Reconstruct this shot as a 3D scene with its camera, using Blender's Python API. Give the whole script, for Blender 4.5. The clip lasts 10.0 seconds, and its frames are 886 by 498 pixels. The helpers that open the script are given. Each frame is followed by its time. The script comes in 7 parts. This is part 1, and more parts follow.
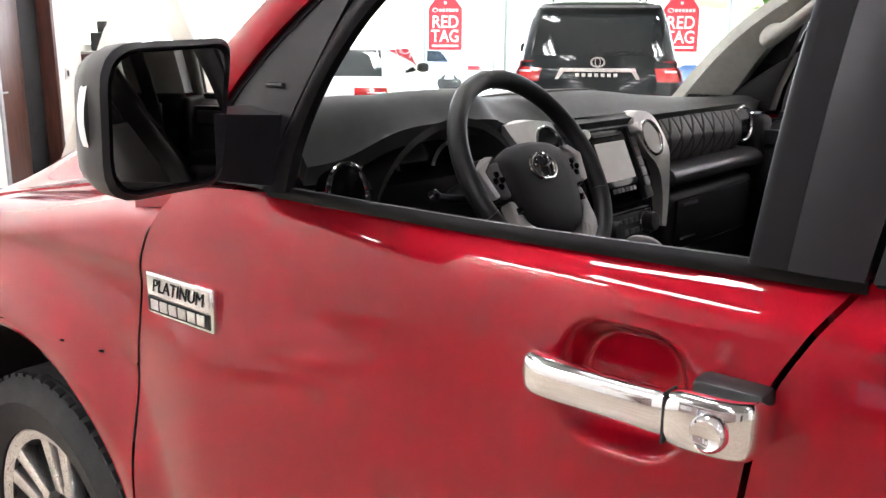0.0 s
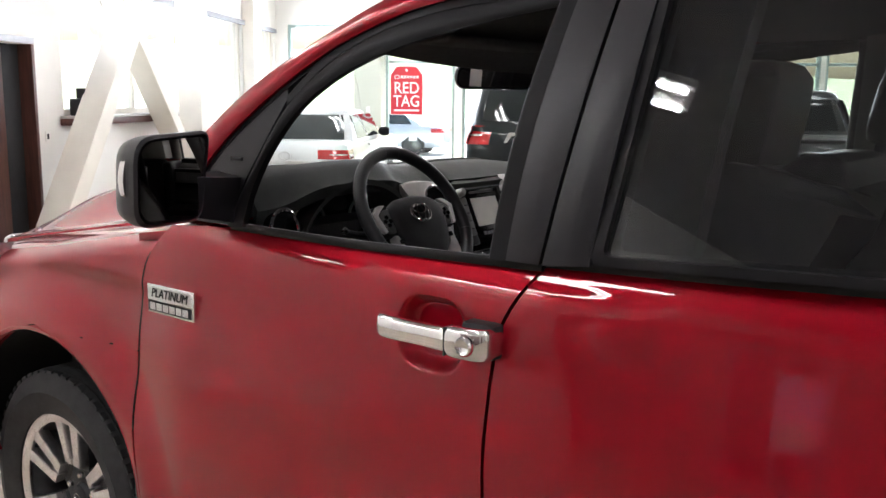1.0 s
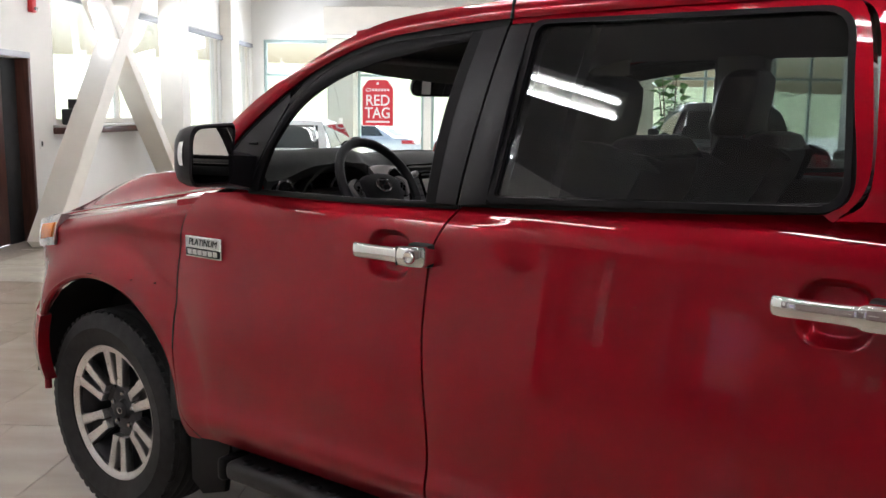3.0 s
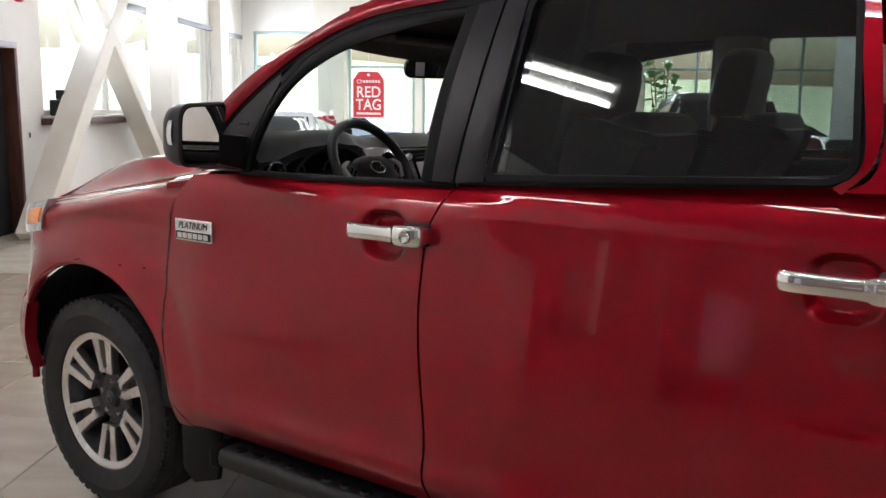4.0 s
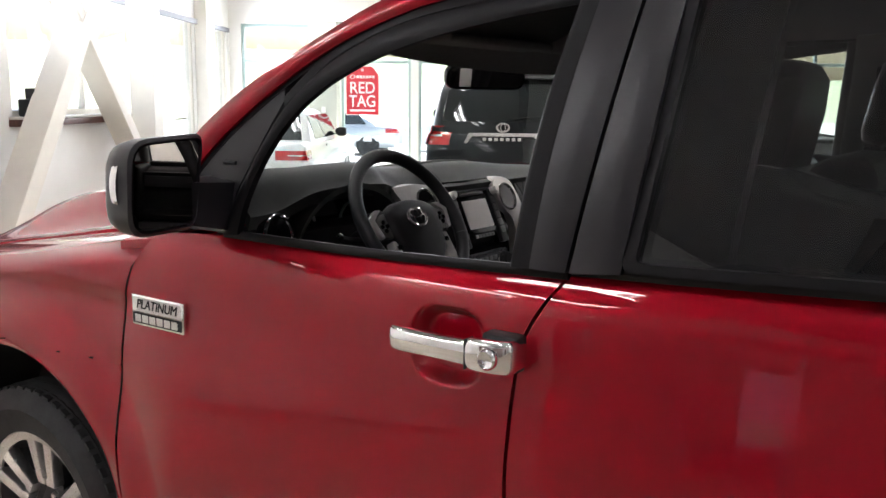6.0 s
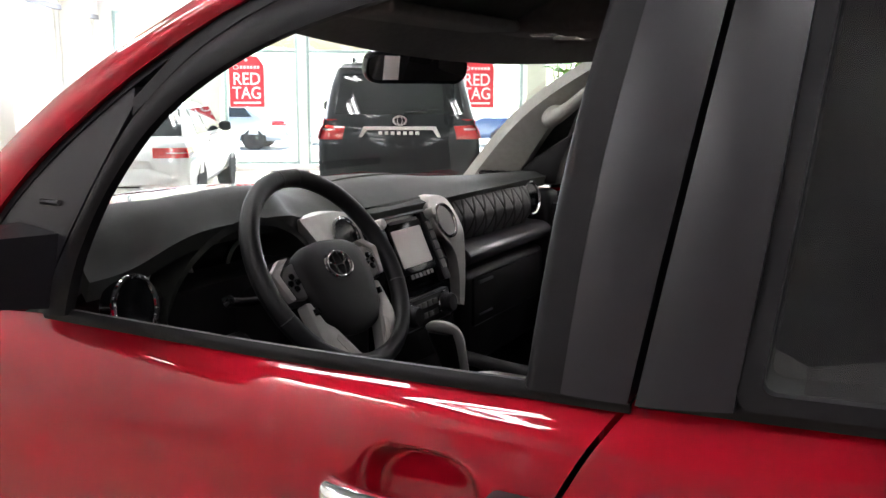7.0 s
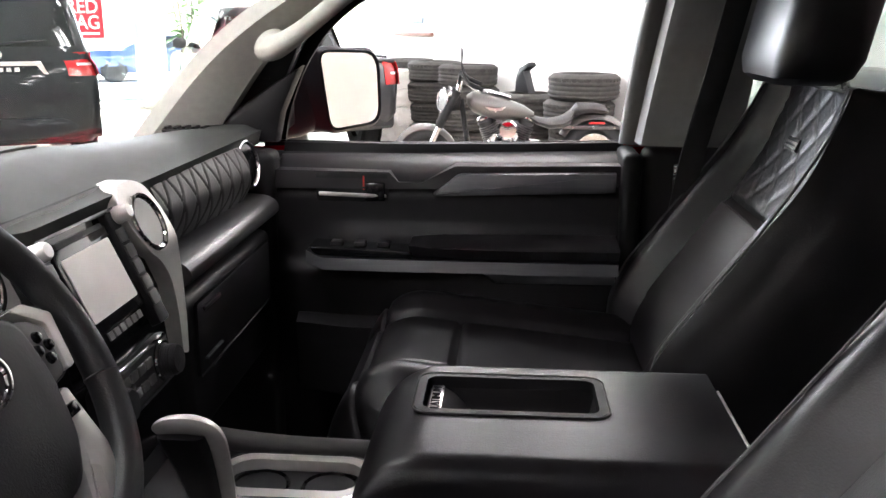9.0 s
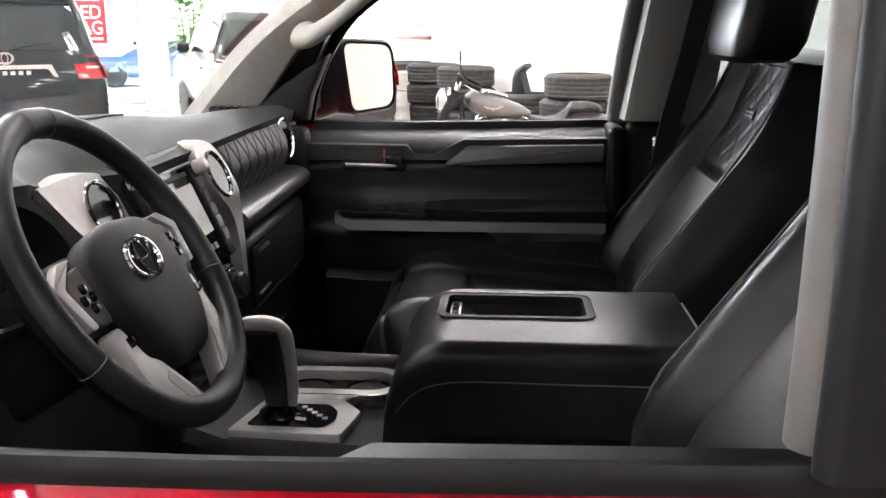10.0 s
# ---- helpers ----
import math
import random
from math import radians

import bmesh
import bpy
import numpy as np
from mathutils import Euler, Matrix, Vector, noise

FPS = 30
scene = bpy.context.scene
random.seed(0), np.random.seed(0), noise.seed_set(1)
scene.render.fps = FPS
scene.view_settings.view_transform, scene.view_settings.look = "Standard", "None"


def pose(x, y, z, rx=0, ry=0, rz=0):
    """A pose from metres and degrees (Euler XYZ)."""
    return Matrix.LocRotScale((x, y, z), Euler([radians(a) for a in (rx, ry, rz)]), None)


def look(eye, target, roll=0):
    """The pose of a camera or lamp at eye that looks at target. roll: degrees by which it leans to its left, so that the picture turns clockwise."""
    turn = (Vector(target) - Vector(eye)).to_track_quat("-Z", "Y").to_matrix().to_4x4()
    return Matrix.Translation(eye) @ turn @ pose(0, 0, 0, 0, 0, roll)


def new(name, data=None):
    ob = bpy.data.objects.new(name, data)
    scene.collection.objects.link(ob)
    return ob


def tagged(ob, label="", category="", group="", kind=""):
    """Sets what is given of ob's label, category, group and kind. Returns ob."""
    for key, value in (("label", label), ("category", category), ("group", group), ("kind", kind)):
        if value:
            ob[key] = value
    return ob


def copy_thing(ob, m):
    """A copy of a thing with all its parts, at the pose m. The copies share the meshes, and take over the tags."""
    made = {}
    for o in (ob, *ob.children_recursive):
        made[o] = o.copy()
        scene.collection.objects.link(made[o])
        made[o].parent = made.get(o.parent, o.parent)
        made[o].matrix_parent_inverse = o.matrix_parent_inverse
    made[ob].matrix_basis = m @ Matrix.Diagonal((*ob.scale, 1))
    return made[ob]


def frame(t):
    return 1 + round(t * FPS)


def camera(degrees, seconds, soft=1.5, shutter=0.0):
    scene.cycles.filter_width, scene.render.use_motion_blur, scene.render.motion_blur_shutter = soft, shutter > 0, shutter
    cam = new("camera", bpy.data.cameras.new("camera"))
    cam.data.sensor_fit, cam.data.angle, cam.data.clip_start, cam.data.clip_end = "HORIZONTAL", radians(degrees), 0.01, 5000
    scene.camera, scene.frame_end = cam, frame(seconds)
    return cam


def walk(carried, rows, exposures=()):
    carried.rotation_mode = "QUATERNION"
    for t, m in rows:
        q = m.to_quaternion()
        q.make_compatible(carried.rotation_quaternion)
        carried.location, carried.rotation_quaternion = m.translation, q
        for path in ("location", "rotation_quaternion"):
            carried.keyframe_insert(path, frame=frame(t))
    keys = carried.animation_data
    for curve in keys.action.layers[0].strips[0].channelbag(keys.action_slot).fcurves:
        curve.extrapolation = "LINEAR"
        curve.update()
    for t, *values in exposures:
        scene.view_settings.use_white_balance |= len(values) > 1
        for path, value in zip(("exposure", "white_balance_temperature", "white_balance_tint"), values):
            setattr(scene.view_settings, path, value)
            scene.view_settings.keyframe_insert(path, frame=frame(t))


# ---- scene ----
cam = camera(52.8, 10.0)
PATH = [
    (0, (1.882, -0.779, 1.538), (0.623, 0.703, 1.074), 0.3),
    (0.5, (2.168, -1.025, 1.573), (0.991, 0.559, 1.246), 0.8),
    (1, (2.453, -1.222, 1.605), (1.23, 0.325, 1.272), 0.6),
    (1.5, (2.735, -1.404, 1.584), (1.501, 0.136, 1.258), 0.6),
    (2, (2.916, -1.655, 1.573), (1.685, -0.106, 1.278), 0.8),
    (2.5, (3.019, -1.8, 1.58), (1.79, -0.25, 1.287), 0.7),
    (3, (3.027, -1.861, 1.573), (1.85, -0.273, 1.27), 0.7),
    (4.5, (2.897, -1.76, 1.517), (1.739, -0.162, 1.197), 0.5),
    (5, (2.73, -1.525, 1.541), (1.576, 0.076, 1.218), 0.5),
    (5.2, (2.665, -1.458, 1.575), (1.513, 0.145, 1.255), 0.7),
    (6.3, (2.182, -1.089, 1.607), (1.066, 0.535, 1.265), 0.3),
    (6.5, (2.097, -0.971, 1.609), (1.045, 0.694, 1.263), 0.2),
    (7, (1.901, -0.761, 1.62), (0.973, 0.975, 1.268), 0.2),
    (7.5, (1.638, -0.556, 1.615), (1.075, 1.303, 1.138), 0.3),
    (8, (1.492, -0.371, 1.596), (1.165, 1.535, 1.088), 0.1),
    (8.5, (1.446, -0.151, 1.588), (1.272, 1.774, 1.075), 0.2),
    (9, (1.429, -0.121, 1.594), (1.29, 1.812, 1.099), 0.3),
    (9.5, (1.401, -0.248, 1.574), (1.267, 1.687, 1.087), 0.2),
    (10, (1.417, -0.424, 1.565), (1.285, 1.512, 1.081), 0.0),
]
walk(cam, [(t, look(eye, target, roll)) for t, eye, target, roll in PATH], [(t, stops, 6050, 15) for t, stops in ((0, 2.65), (0.5, 2.2), (1.0, 1.85), (2.0, 1.35), (4.5, 1.32), (5.2, 1.5), (6.3, 1.85), (7.0, 2.3), (7.5, 2.85), (8.3, 3.25), (10, 3.2))])
W = 1.90                      # width between the two door skins
TURN = Matrix.Rotation(radians(33), 4, "Z")   # the showroom stands at an angle to the pickup

# ---- world, sun, lamps ----
world = bpy.data.worlds.new("sky")
scene.world = world
world.use_nodes = True
wn = world.node_tree
sky = wn.nodes.new("ShaderNodeTexSky")
sky.sky_type, sky.sun_disc = "NISHITA", False
sky.sun_elevation, sky.sun_rotation = radians(55), radians(340)
sky.air_density, sky.dust_density = 1.2, 6.0
wn.links.new(sky.outputs[0], wn.nodes["Background"].inputs[0])
wn.nodes["Background"].inputs[1].default_value = 0.15

sun = new("sun", bpy.data.lights.new("sun", "SUN"))
sun.data.energy, sun.data.angle, sun.data.color = 5.0, radians(0.6), (1.0, 0.95, 0.88)
sun.matrix_basis = look((-8, 26, 30), (-2, 10, 0))


def lamp_area(name, m, sx, sy, watts, color=(1, 1, 1)):
    ob = new(name, bpy.data.lights.new(name, "AREA"))
    ob.data.shape, ob.data.size, ob.data.size_y, ob.data.energy, ob.data.color = "RECTANGLE", sx, sy, watts, color
    ob.matrix_basis = m
    return ob


# daylight through the two glass walls
lamp_area("daylight", TURN @ look((2.5, 16.0, 2.8), (2.5, 0, 1.2)), 12.0, 0.5, 160, (0.93, 0.97, 1.0))
lamp_area("daylight", TURN @ look((-3.7, 12.0, 2.7), (6, 12, 1.2)), 8.0, 0.45, 60, (0.93, 0.97, 1.0))

# ---- materials ----


def mat(name, base, rough=0.5, metal=0.0, var=0.12, scale=8.0, bump=0.0, bscale=60.0, coat=0.0, spec=0.5, rvar=0.1, stretch=(1, 1, 1), second=None):
    m = bpy.data.materials.new(name)
    m.use_nodes = True
    nt = m.node_tree
    b = nt.nodes["Principled BSDF"]
    tc = nt.nodes.new("ShaderNodeTexCoord")
    mp = nt.nodes.new("ShaderNodeMapping")
    mp.inputs["Scale"].default_value = stretch
    nt.links.new(tc.outputs["Object"], mp.inputs[0])
    n1 = nt.nodes.new("ShaderNodeTexNoise")
    n1.inputs["Scale"].default_value, n1.inputs["Detail"].default_value = scale, 5
    nt.links.new(mp.outputs[0], n1.inputs[0])
    ramp = nt.nodes.new("ShaderNodeValToRGB")
    lo = second or [c * (1 - var) for c in base]
    hi = [min(1, c * (1 + var)) for c in base] if not second else base
    ramp.color_ramp.elements[0].position, ramp.color_ramp.elements[1].position = 0.32, 0.68
    ramp.color_ramp.elements[0].color, ramp.color_ramp.elements[1].color = (*lo, 1), (*hi, 1)
    nt.links.new(n1.outputs[0], ramp.inputs[0])
    nt.links.new(ramp.outputs[0], b.inputs["Base Color"])
    b.inputs["Metallic"].default_value, b.inputs["Specular IOR Level"].default_value = metal, spec
    b.inputs["Coat Weight"].default_value, b.inputs["Coat Roughness"].default_value, b.inputs["Coat IOR"].default_value = coat, 0.012, 1.5
    n2 = nt.nodes.new("ShaderNodeTexNoise")
    n2.inputs["Scale"].default_value, n2.inputs["Detail"].default_value = bscale, 3
    nt.links.new(mp.outputs[0], n2.inputs[0])
    mr = nt.nodes.new("ShaderNodeMapRange")
    mr.inputs[3].default_value, mr.inputs[4].default_value = max(0.0, rough * (1 - rvar)), min(1, rough * (1 + rvar))
    nt.links.new(n2.outputs[0], mr.inputs[0])
    nt.links.new(mr.outputs[0], b.inputs["Roughness"])
    if bump:
        bp = nt.nodes.new("ShaderNodeBump")
        bp.inputs["Strength"].default_value, bp.inputs["Distance"].default_value = bump, 0.002
        nt.links.new(n2.outputs[0], bp.inputs["Height"])
        nt.links.new(bp.outputs[0], b.inputs["Normal"])
    return m


def glass_mat(name, tint, rough=0.0, ior=1.45, veil=0.0):
    m = bpy.data.materials.new(name)
    m.use_nodes = True
    nt = m.node_tree
    nt.nodes.remove(nt.nodes["Principled BSDF"])
    tr = nt.nodes.new("ShaderNodeBsdfTransparent")
    tr.inputs[0].default_value = (*tint, 1)
    gl = nt.nodes.new("ShaderNodeBsdfGlossy")
    gl.inputs["Roughness"].default_value = rough
    lw = nt.nodes.new("ShaderNodeLayerWeight")
    lw.inputs[0].default_value = 0.5
    pw = nt.nodes.new("ShaderNodeMath")
    pw.operation, pw.inputs[1].default_value = "POWER", 5.0
    nt.links.new(lw.outputs["Facing"], pw.inputs[0])
    fr = nt.nodes.new("ShaderNodeMath")
    r0 = ((ior - 1) / (ior + 1)) ** 2
    fr.operation, fr.inputs[1].default_value, fr.inputs[2].default_value = "MULTIPLY_ADD", 1 - 2 * r0, 2 * r0
    nt.links.new(pw.outputs[0], fr.inputs[0])
    mx = nt.nodes.new("ShaderNodeMixShader")
    nt.links.new(fr.outputs[0], mx.inputs[0])
    nt.links.new(tr.outputs[0], mx.inputs[1])
    nt.links.new(gl.outputs[0], mx.inputs[2])
    if veil:                                       # pale diffuse mix in place of the room's reflected veil
        df = nt.nodes.new("ShaderNodeBsdfDiffuse")
        df.inputs[0].default_value = (0.42, 0.40, 0.44, 1)
        hz = nt.nodes.new("ShaderNodeMixShader")
        hz.inputs[0].default_value = veil
        nt.links.new(mx.outputs[0], hz.inputs[1])
        nt.links.new(df.outputs[0], hz.inputs[2])
        mx = hz
    nt.links.new(mx.outputs[0], nt.nodes["Material Output"].inputs[0])
    return m


def glow_mat(name, color, strength):
    m = bpy.data.materials.new(name)
    m.use_nodes = True
    b = m.node_tree.nodes["Principled BSDF"]
    b.inputs["Base Color"].default_value = (*color, 1)
    b.inputs["Emission Color"].default_value = (*color, 1)
    b.inputs["Emission Strength"].default_value = strength
    return m


RED = mat("red_paint", (0.32, 0.0026, 0.0125), 0.40, 0.55, 0.02, 900, 0, 900, coat=1.0, spec=0.0, rvar=0.05)
RED.node_tree.nodes["Principled BSDF"].inputs["Coat Roughness"].default_value = 0.004
SATIN = mat("satin_black_trim", (0.0130, 0.0120, 0.0145), 0.34, 0, 0.1, 20, 0.02, 300, spec=0.34)
RUBBER = mat("black_rubber", (0.006, 0.0056, 0.0066), 0.5, 0, 0.15, 12, 0.02, 300, spec=0.2)
TYRE = mat("tyre_rubber", (0.02, 0.02, 0.021), 0.72, 0, 0.3, 25, 0.2, 150)
DARK = mat("dark_underbody", (0.008, 0.008, 0.009), 0.8, 0, 0.3, 10)
CHROME = mat("chrome", (0.86, 0.86, 0.87), 0.05, 1.0, 0.02, 20)
ALLOY = mat("machined_alloy", (0.76, 0.75, 0.74), 0.28, 1.0, 0.06, 40, 0.02, 400)
GREYALLOY = mat("dark_grey_alloy", (0.055, 0.055, 0.058), 0.4, 0.5, 0.1, 40)
CHARCOAL = mat("charcoal_plastic", (0.017, 0.017, 0.0185), 0.5, 0, 0.12, 30, 0.15, 700)
CLEAR = glass_mat("clear_glass", (0.93, 0.97, 0.95))
TINT = glass_mat("tinted_glass", (0.60, 0.64, 0.63), ior=1.45, veil=0.014)
MIRROR = mat("mirror_glass", (0.60, 0.57, 0.53), 0.01, 1.0, 0.0, 5)
REDLENS = mat("red_lens", (0.45, 0.012, 0.012), 0.12, 0, 0.15, 60, coat=1.0)
AMBER = mat("amber_lens", (0.75, 0.22, 0.03), 0.15, 0, 0.1, 60, coat=1.0)
LAMPGLASS = mat("headlamp_lens", (0.62, 0.63, 0.62), 0.12, 0.6, 0.2, 40, coat=1.0)
WALLWHITE = mat("white_wall_paint", (0.80, 0.785, 0.75), 0.75, 0, 0.03, 1.5, 0.08, 180)
SOUTHPAINT = mat("taupe_wall_paint", (0.50, 0.46, 0.43), 0.8, 0, 0.05, 1.5, 0.08, 180)
CREAM = mat("cream_steel_paint", (0.72, 0.68, 0.60), 0.55, 0, 0.04, 3, 0.05, 120)
GREENGREY = mat("grey_green_paint", (0.50, 0.51, 0.44), 0.7, 0, 0.04, 2, 0.08, 160)
MAHOGANY = mat("dark_mahogany", (0.075, 0.026, 0.018), 0.38, 0, 0.3, 6, 0.1, 80, stretch=(6, 6, 0.6))
STEELGREY = mat("grey_metal_frame", (0.36, 0.37, 0.40), 0.45, 0.2, 0.05, 12)
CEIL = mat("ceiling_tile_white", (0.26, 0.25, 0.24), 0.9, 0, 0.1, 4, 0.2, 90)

# ---- mesh helpers ----


def finish(bm, sharp=38):
    bm.normal_update()
    lim = radians(sharp)
    for f in bm.faces:
        f.smooth = True
    for e in bm.edges:
        if len(e.link_faces) == 2 and e.calc_face_angle(0) > lim:
            e.smooth = False


def thing(name, label, category, m=None, group="", kind=""):
    ob = new(name)
    ob.empty_display_size = 0.1
    if m is not None:
        ob.matrix_basis = m
    return tagged(ob, label, category, group, kind)


def part(name, bm, material, parent=None, label="", sharp=38, smooth=True):
    if smooth:
        finish(bm, sharp)
    me = bpy.data.meshes.new(name)
    bm.to_mesh(me)
    bm.free()
    me.materials.append(material)
    ob = new(name, me)
    ob.parent = parent
    if label:
        ob["label"] = label
    return ob


def bx(x0, x1, y0, y1, z0, z1, bevel=0.0, seg=2, bm=None):
    bm = bm or bmesh.new()
    g = bmesh.ops.create_cube(bm, size=1.0, matrix=Matrix.Translation(((x0 + x1) / 2, (y0 + y1) / 2, (z0 + z1) / 2)) @ Matrix.Diagonal((abs(x1 - x0), abs(y1 - y0), abs(z1 - z0), 1)))
    if bevel:
        es = list({e for v in g["verts"] for e in v.link_edges})
        bmesh.ops.bevel(bm, geom=es, offset=bevel, segments=seg, profile=0.5, affect="EDGES")
    return bm


def prism(pts, axis, d0, d1, bevel=0.0, bm=None, seg=2):
    """A flat outline, pushed from d0 to d1 along an axis. axis x: outline (y, z); y: (x, z); z: (x, y)."""
    bm = bm or bmesh.new()

    def put(p, d):
        return {"x": (d, p[0], p[1]), "y": (p[0], d, p[1]), "z": (p[0], p[1], d)}[axis]
    a = [bm.verts.new(put(p, d0)) for p in pts]
    b = [bm.verts.new(put(p, d1)) for p in pts]
    n = len(pts)
    fs = [bm.faces.new(a), bm.faces.new(b[::-1])]
    for i in range(n):
        fs.append(bm.faces.new((a[(i + 1) % n], a[i], b[i], b[(i + 1) % n])))
    bmesh.ops.recalc_face_normals(bm, faces=fs)
    if bevel:
        bmesh.ops.bevel(bm, geom=[e for f in fs[:2] for e in f.edges], offset=bevel, segments=seg, profile=0.5, affect="EDGES")
    return bm


def rounded(w, h, r, n=5, cx=0.0, cy=0.0):
    pts = []
    for sx, sy, a0 in ((1, 1, 0), (-1, 1, 90), (-1, -1, 180), (1, -1, 270)):
        for i in range(n + 1):
            a = radians(a0 + 90 * i / n)
            pts.append((cx + sx * (w / 2 - r) + r * math.cos(a), cy + sy * (h / 2 - r) + r * math.sin(a)))
    return pts


def loft(rings, closed=True, caps=True, bm=None):
    bm = bm or bmesh.new()
    vs = [[bm.verts.new(p) for p in ring] for ring in rings]
    n = len(rings[0])
    fs = []
    for a, b in zip(vs, vs[1:]):
        for i in range(n if closed else n - 1):
            j = (i + 1) % n
            fs.append(bm.faces.new((a[i], a[j], b[j], b[i])))
    if caps and closed:
        fs += [bm.faces.new(vs[0][::-1]), bm.faces.new(vs[-1])]
    bmesh.ops.recalc_face_normals(bm, faces=fs)
    return bm


def lathe(profile, m=None, seg=32, bm=None, closed=False):
    """A profile of (radius, height), turned round the z axis and then set at m."""
    m = m or Matrix()
    rings = []
    for r, z in profile:
        rings.append([m @ Vector((max(r, 1e-4) * math.cos(2 * math.pi * i / seg), max(r, 1e-4) * math.sin(2 * math.pi * i / seg), z)) for i in range(seg)])
    if closed:
        rings.append(rings[0])
    return loft(rings, True, not closed, bm)


def smooth_path(pts, n=6):
    """Points on a smooth curve through pts."""
    p = [Vector(q) for q in pts]
    out = []
    for i in range(len(p) - 1):
        a, b, c, d = p[max(i - 1, 0)], p[i], p[i + 1], p[min(i + 2, len(p) - 1)]
        for k in range(n):
            t = k / n
            out.append(0.5 * (2 * b + (c - a) * t + (2 * a - 5 * b + 4 * c - d) * t * t + (3 * b - a - 3 * c + d) * t ** 3))
    out.append(p[-1])
    return out


def tube(pts, r, seg=10, n=6, bm=None, closed=False, flat=1.0, radii=None):
    ps = smooth_path(pts, n) if n > 1 else [Vector(q) for q in pts]
    rings, up = [], None
    for i, q in enumerate(ps):
        d = (ps[(i + 1) % len(ps) if closed else min(i + 1, len(ps) - 1)] - ps[i - 1 if closed else max(i - 1, 0)]).normalized()
        if up is None:
            up = d.orthogonal().normalized()
        up = (up - d * up.dot(d)).normalized()
        s = d.cross(up)
        rr = r if radii is None else np.interp(i / (len(ps) - 1), np.linspace(0, 1, len(radii)), radii)
        rings.append([q + up * (rr * math.cos(2 * math.pi * k / seg)) + s * (rr * flat * math.sin(2 * math.pi * k / seg)) for k in range(seg)])
    if closed:
        rings.append(rings[0])
    return loft(rings, True, not closed, bm)


def torus(m, R, r, seg=40, cs=10, bm=None, flat=1.0):
    prof = [(R + r * math.cos(2 * math.pi * k / cs), r * flat * math.sin(2 * math.pi * k / cs)) for k in range(cs)]
    return lathe(prof, m, seg, bm, closed=True)


def curve1(t, keys):
    """A smooth value at t from sorted keys (t, value)."""
    xs, ys = [k[0] for k in keys], [k[1] for k in keys]
    if t <= xs[0]:
        return ys[0]
    if t >= xs[-1]:
        return ys[-1]
    i = max(j for j in range(len(xs) - 1) if xs[j] <= t)
    h = xs[i + 1] - xs[i]
    u = (t - xs[i]) / h

    def slope(j):
        if j in (0, len(xs) - 1):
            return 0 if j else (ys[1] - ys[0]) / (xs[1] - xs[0])
        return (ys[j + 1] - ys[j - 1]) / (xs[j + 1] - xs[j - 1])
    return (ys[i] * (2 * u ** 3 - 3 * u * u + 1) + slope(i) * h * (u ** 3 - 2 * u * u + u) + ys[i + 1] * (3 * u * u - 2 * u ** 3) + slope(i + 1) * h * (u ** 3 - u * u))


def lin(t, keys):
    return float(np.interp(t, [k[0] for k in keys], [k[1] for k in keys]))


def sstep(a, b, x):
    t = min(1, max(0, (x - a) / (b - a)))
    return t * t * (3 - 2 * t)


def grid(f, nu, nv, flange=0.0, inward=(0, 1, 0), bm=None):
    """A sheet f(u, v), whose edges turn inward by the flange."""
    bm = bm or bmesh.new()
    vs = [[bm.verts.new(f(i / nu, j / nv)) for j in range(nv + 1)] for i in range(nu + 1)]
    fs = [bm.faces.new((vs[i][j], vs[i + 1][j], vs[i + 1][j + 1], vs[i][j + 1])) for i in range(nu) for j in range(nv)]
    if flange:
        w = Vector(inward) * flange
        edge = [vs[i][0] for i in range(nu + 1)] + [vs[nu][j] for j in range(1, nv + 1)] + [vs[i][nv] for i in range(nu - 1, -1, -1)] + [vs[0][j] for j in range(nv - 1, 0, -1)]
        low = [bm.verts.new(v.co + w) for v in edge]
        n = len(edge)
        for i in range(n):
            fs.append(bm.faces.new((edge[(i + 1) % n], edge[i], low[i], low[(i + 1) % n])))
    bmesh.ops.recalc_face_normals(bm, faces=fs)
    return bm


def flip(bm):
    """Mirror a mesh to the other side of the pickup."""
    for v in bm.verts:
        v.co.y = W - v.co.y
    bmesh.ops.reverse_faces(bm, faces=bm.faces[:])
    return bm


def words(name, text, size, m, material, parent, depth=0.001, shear=0.0, wide=1.0, label="", bold=0.0):
    """Raised letters as a mesh, centred on m."""
    cu = bpy.data.curves.new(name, "FONT")
    cu.body, cu.size, cu.extrude, cu.shear, cu.offset, cu.align_x, cu.align_y = text, size, depth, shear, bold, "CENTER", "CENTER"
    tmp = new("letters", cu)
    me = bpy.data.meshes.new_from_object(tmp.evaluated_get(bpy.context.evaluated_depsgraph_get()))
    bpy.data.objects.remove(tmp)
    bpy.data.curves.remove(cu)
    me.transform(m @ Matrix.Diagonal((wide, 1, 1, 1)))
    me.materials.clear()
    me.materials.append(material)
    ob = new(name, me)
    ob.parent = parent
    if label:
        ob["label"] = label
    return ob
# ---- the showroom (a: along the glass front, b: into the depth) ----
FLOORMAT = mat("beige_stone_tile", (0.50, 0.425, 0.345), 0.17, 0, 0.12, 2.2, 0.0, 14, second=(0.40, 0.335, 0.27), stretch=(1, 2.5, 1), rvar=0.35)
FLOORPALE = mat("pale_stone_tile", (0.66, 0.60, 0.51), 0.2, 0, 0.1, 2.2, 0.0, 14, second=(0.50, 0.46, 0.39), stretch=(1, 2.5, 1), rvar=0.3)
GROUT = mat("grout", (0.27, 0.23, 0.19), 0.85, 0, 0.15, 30)


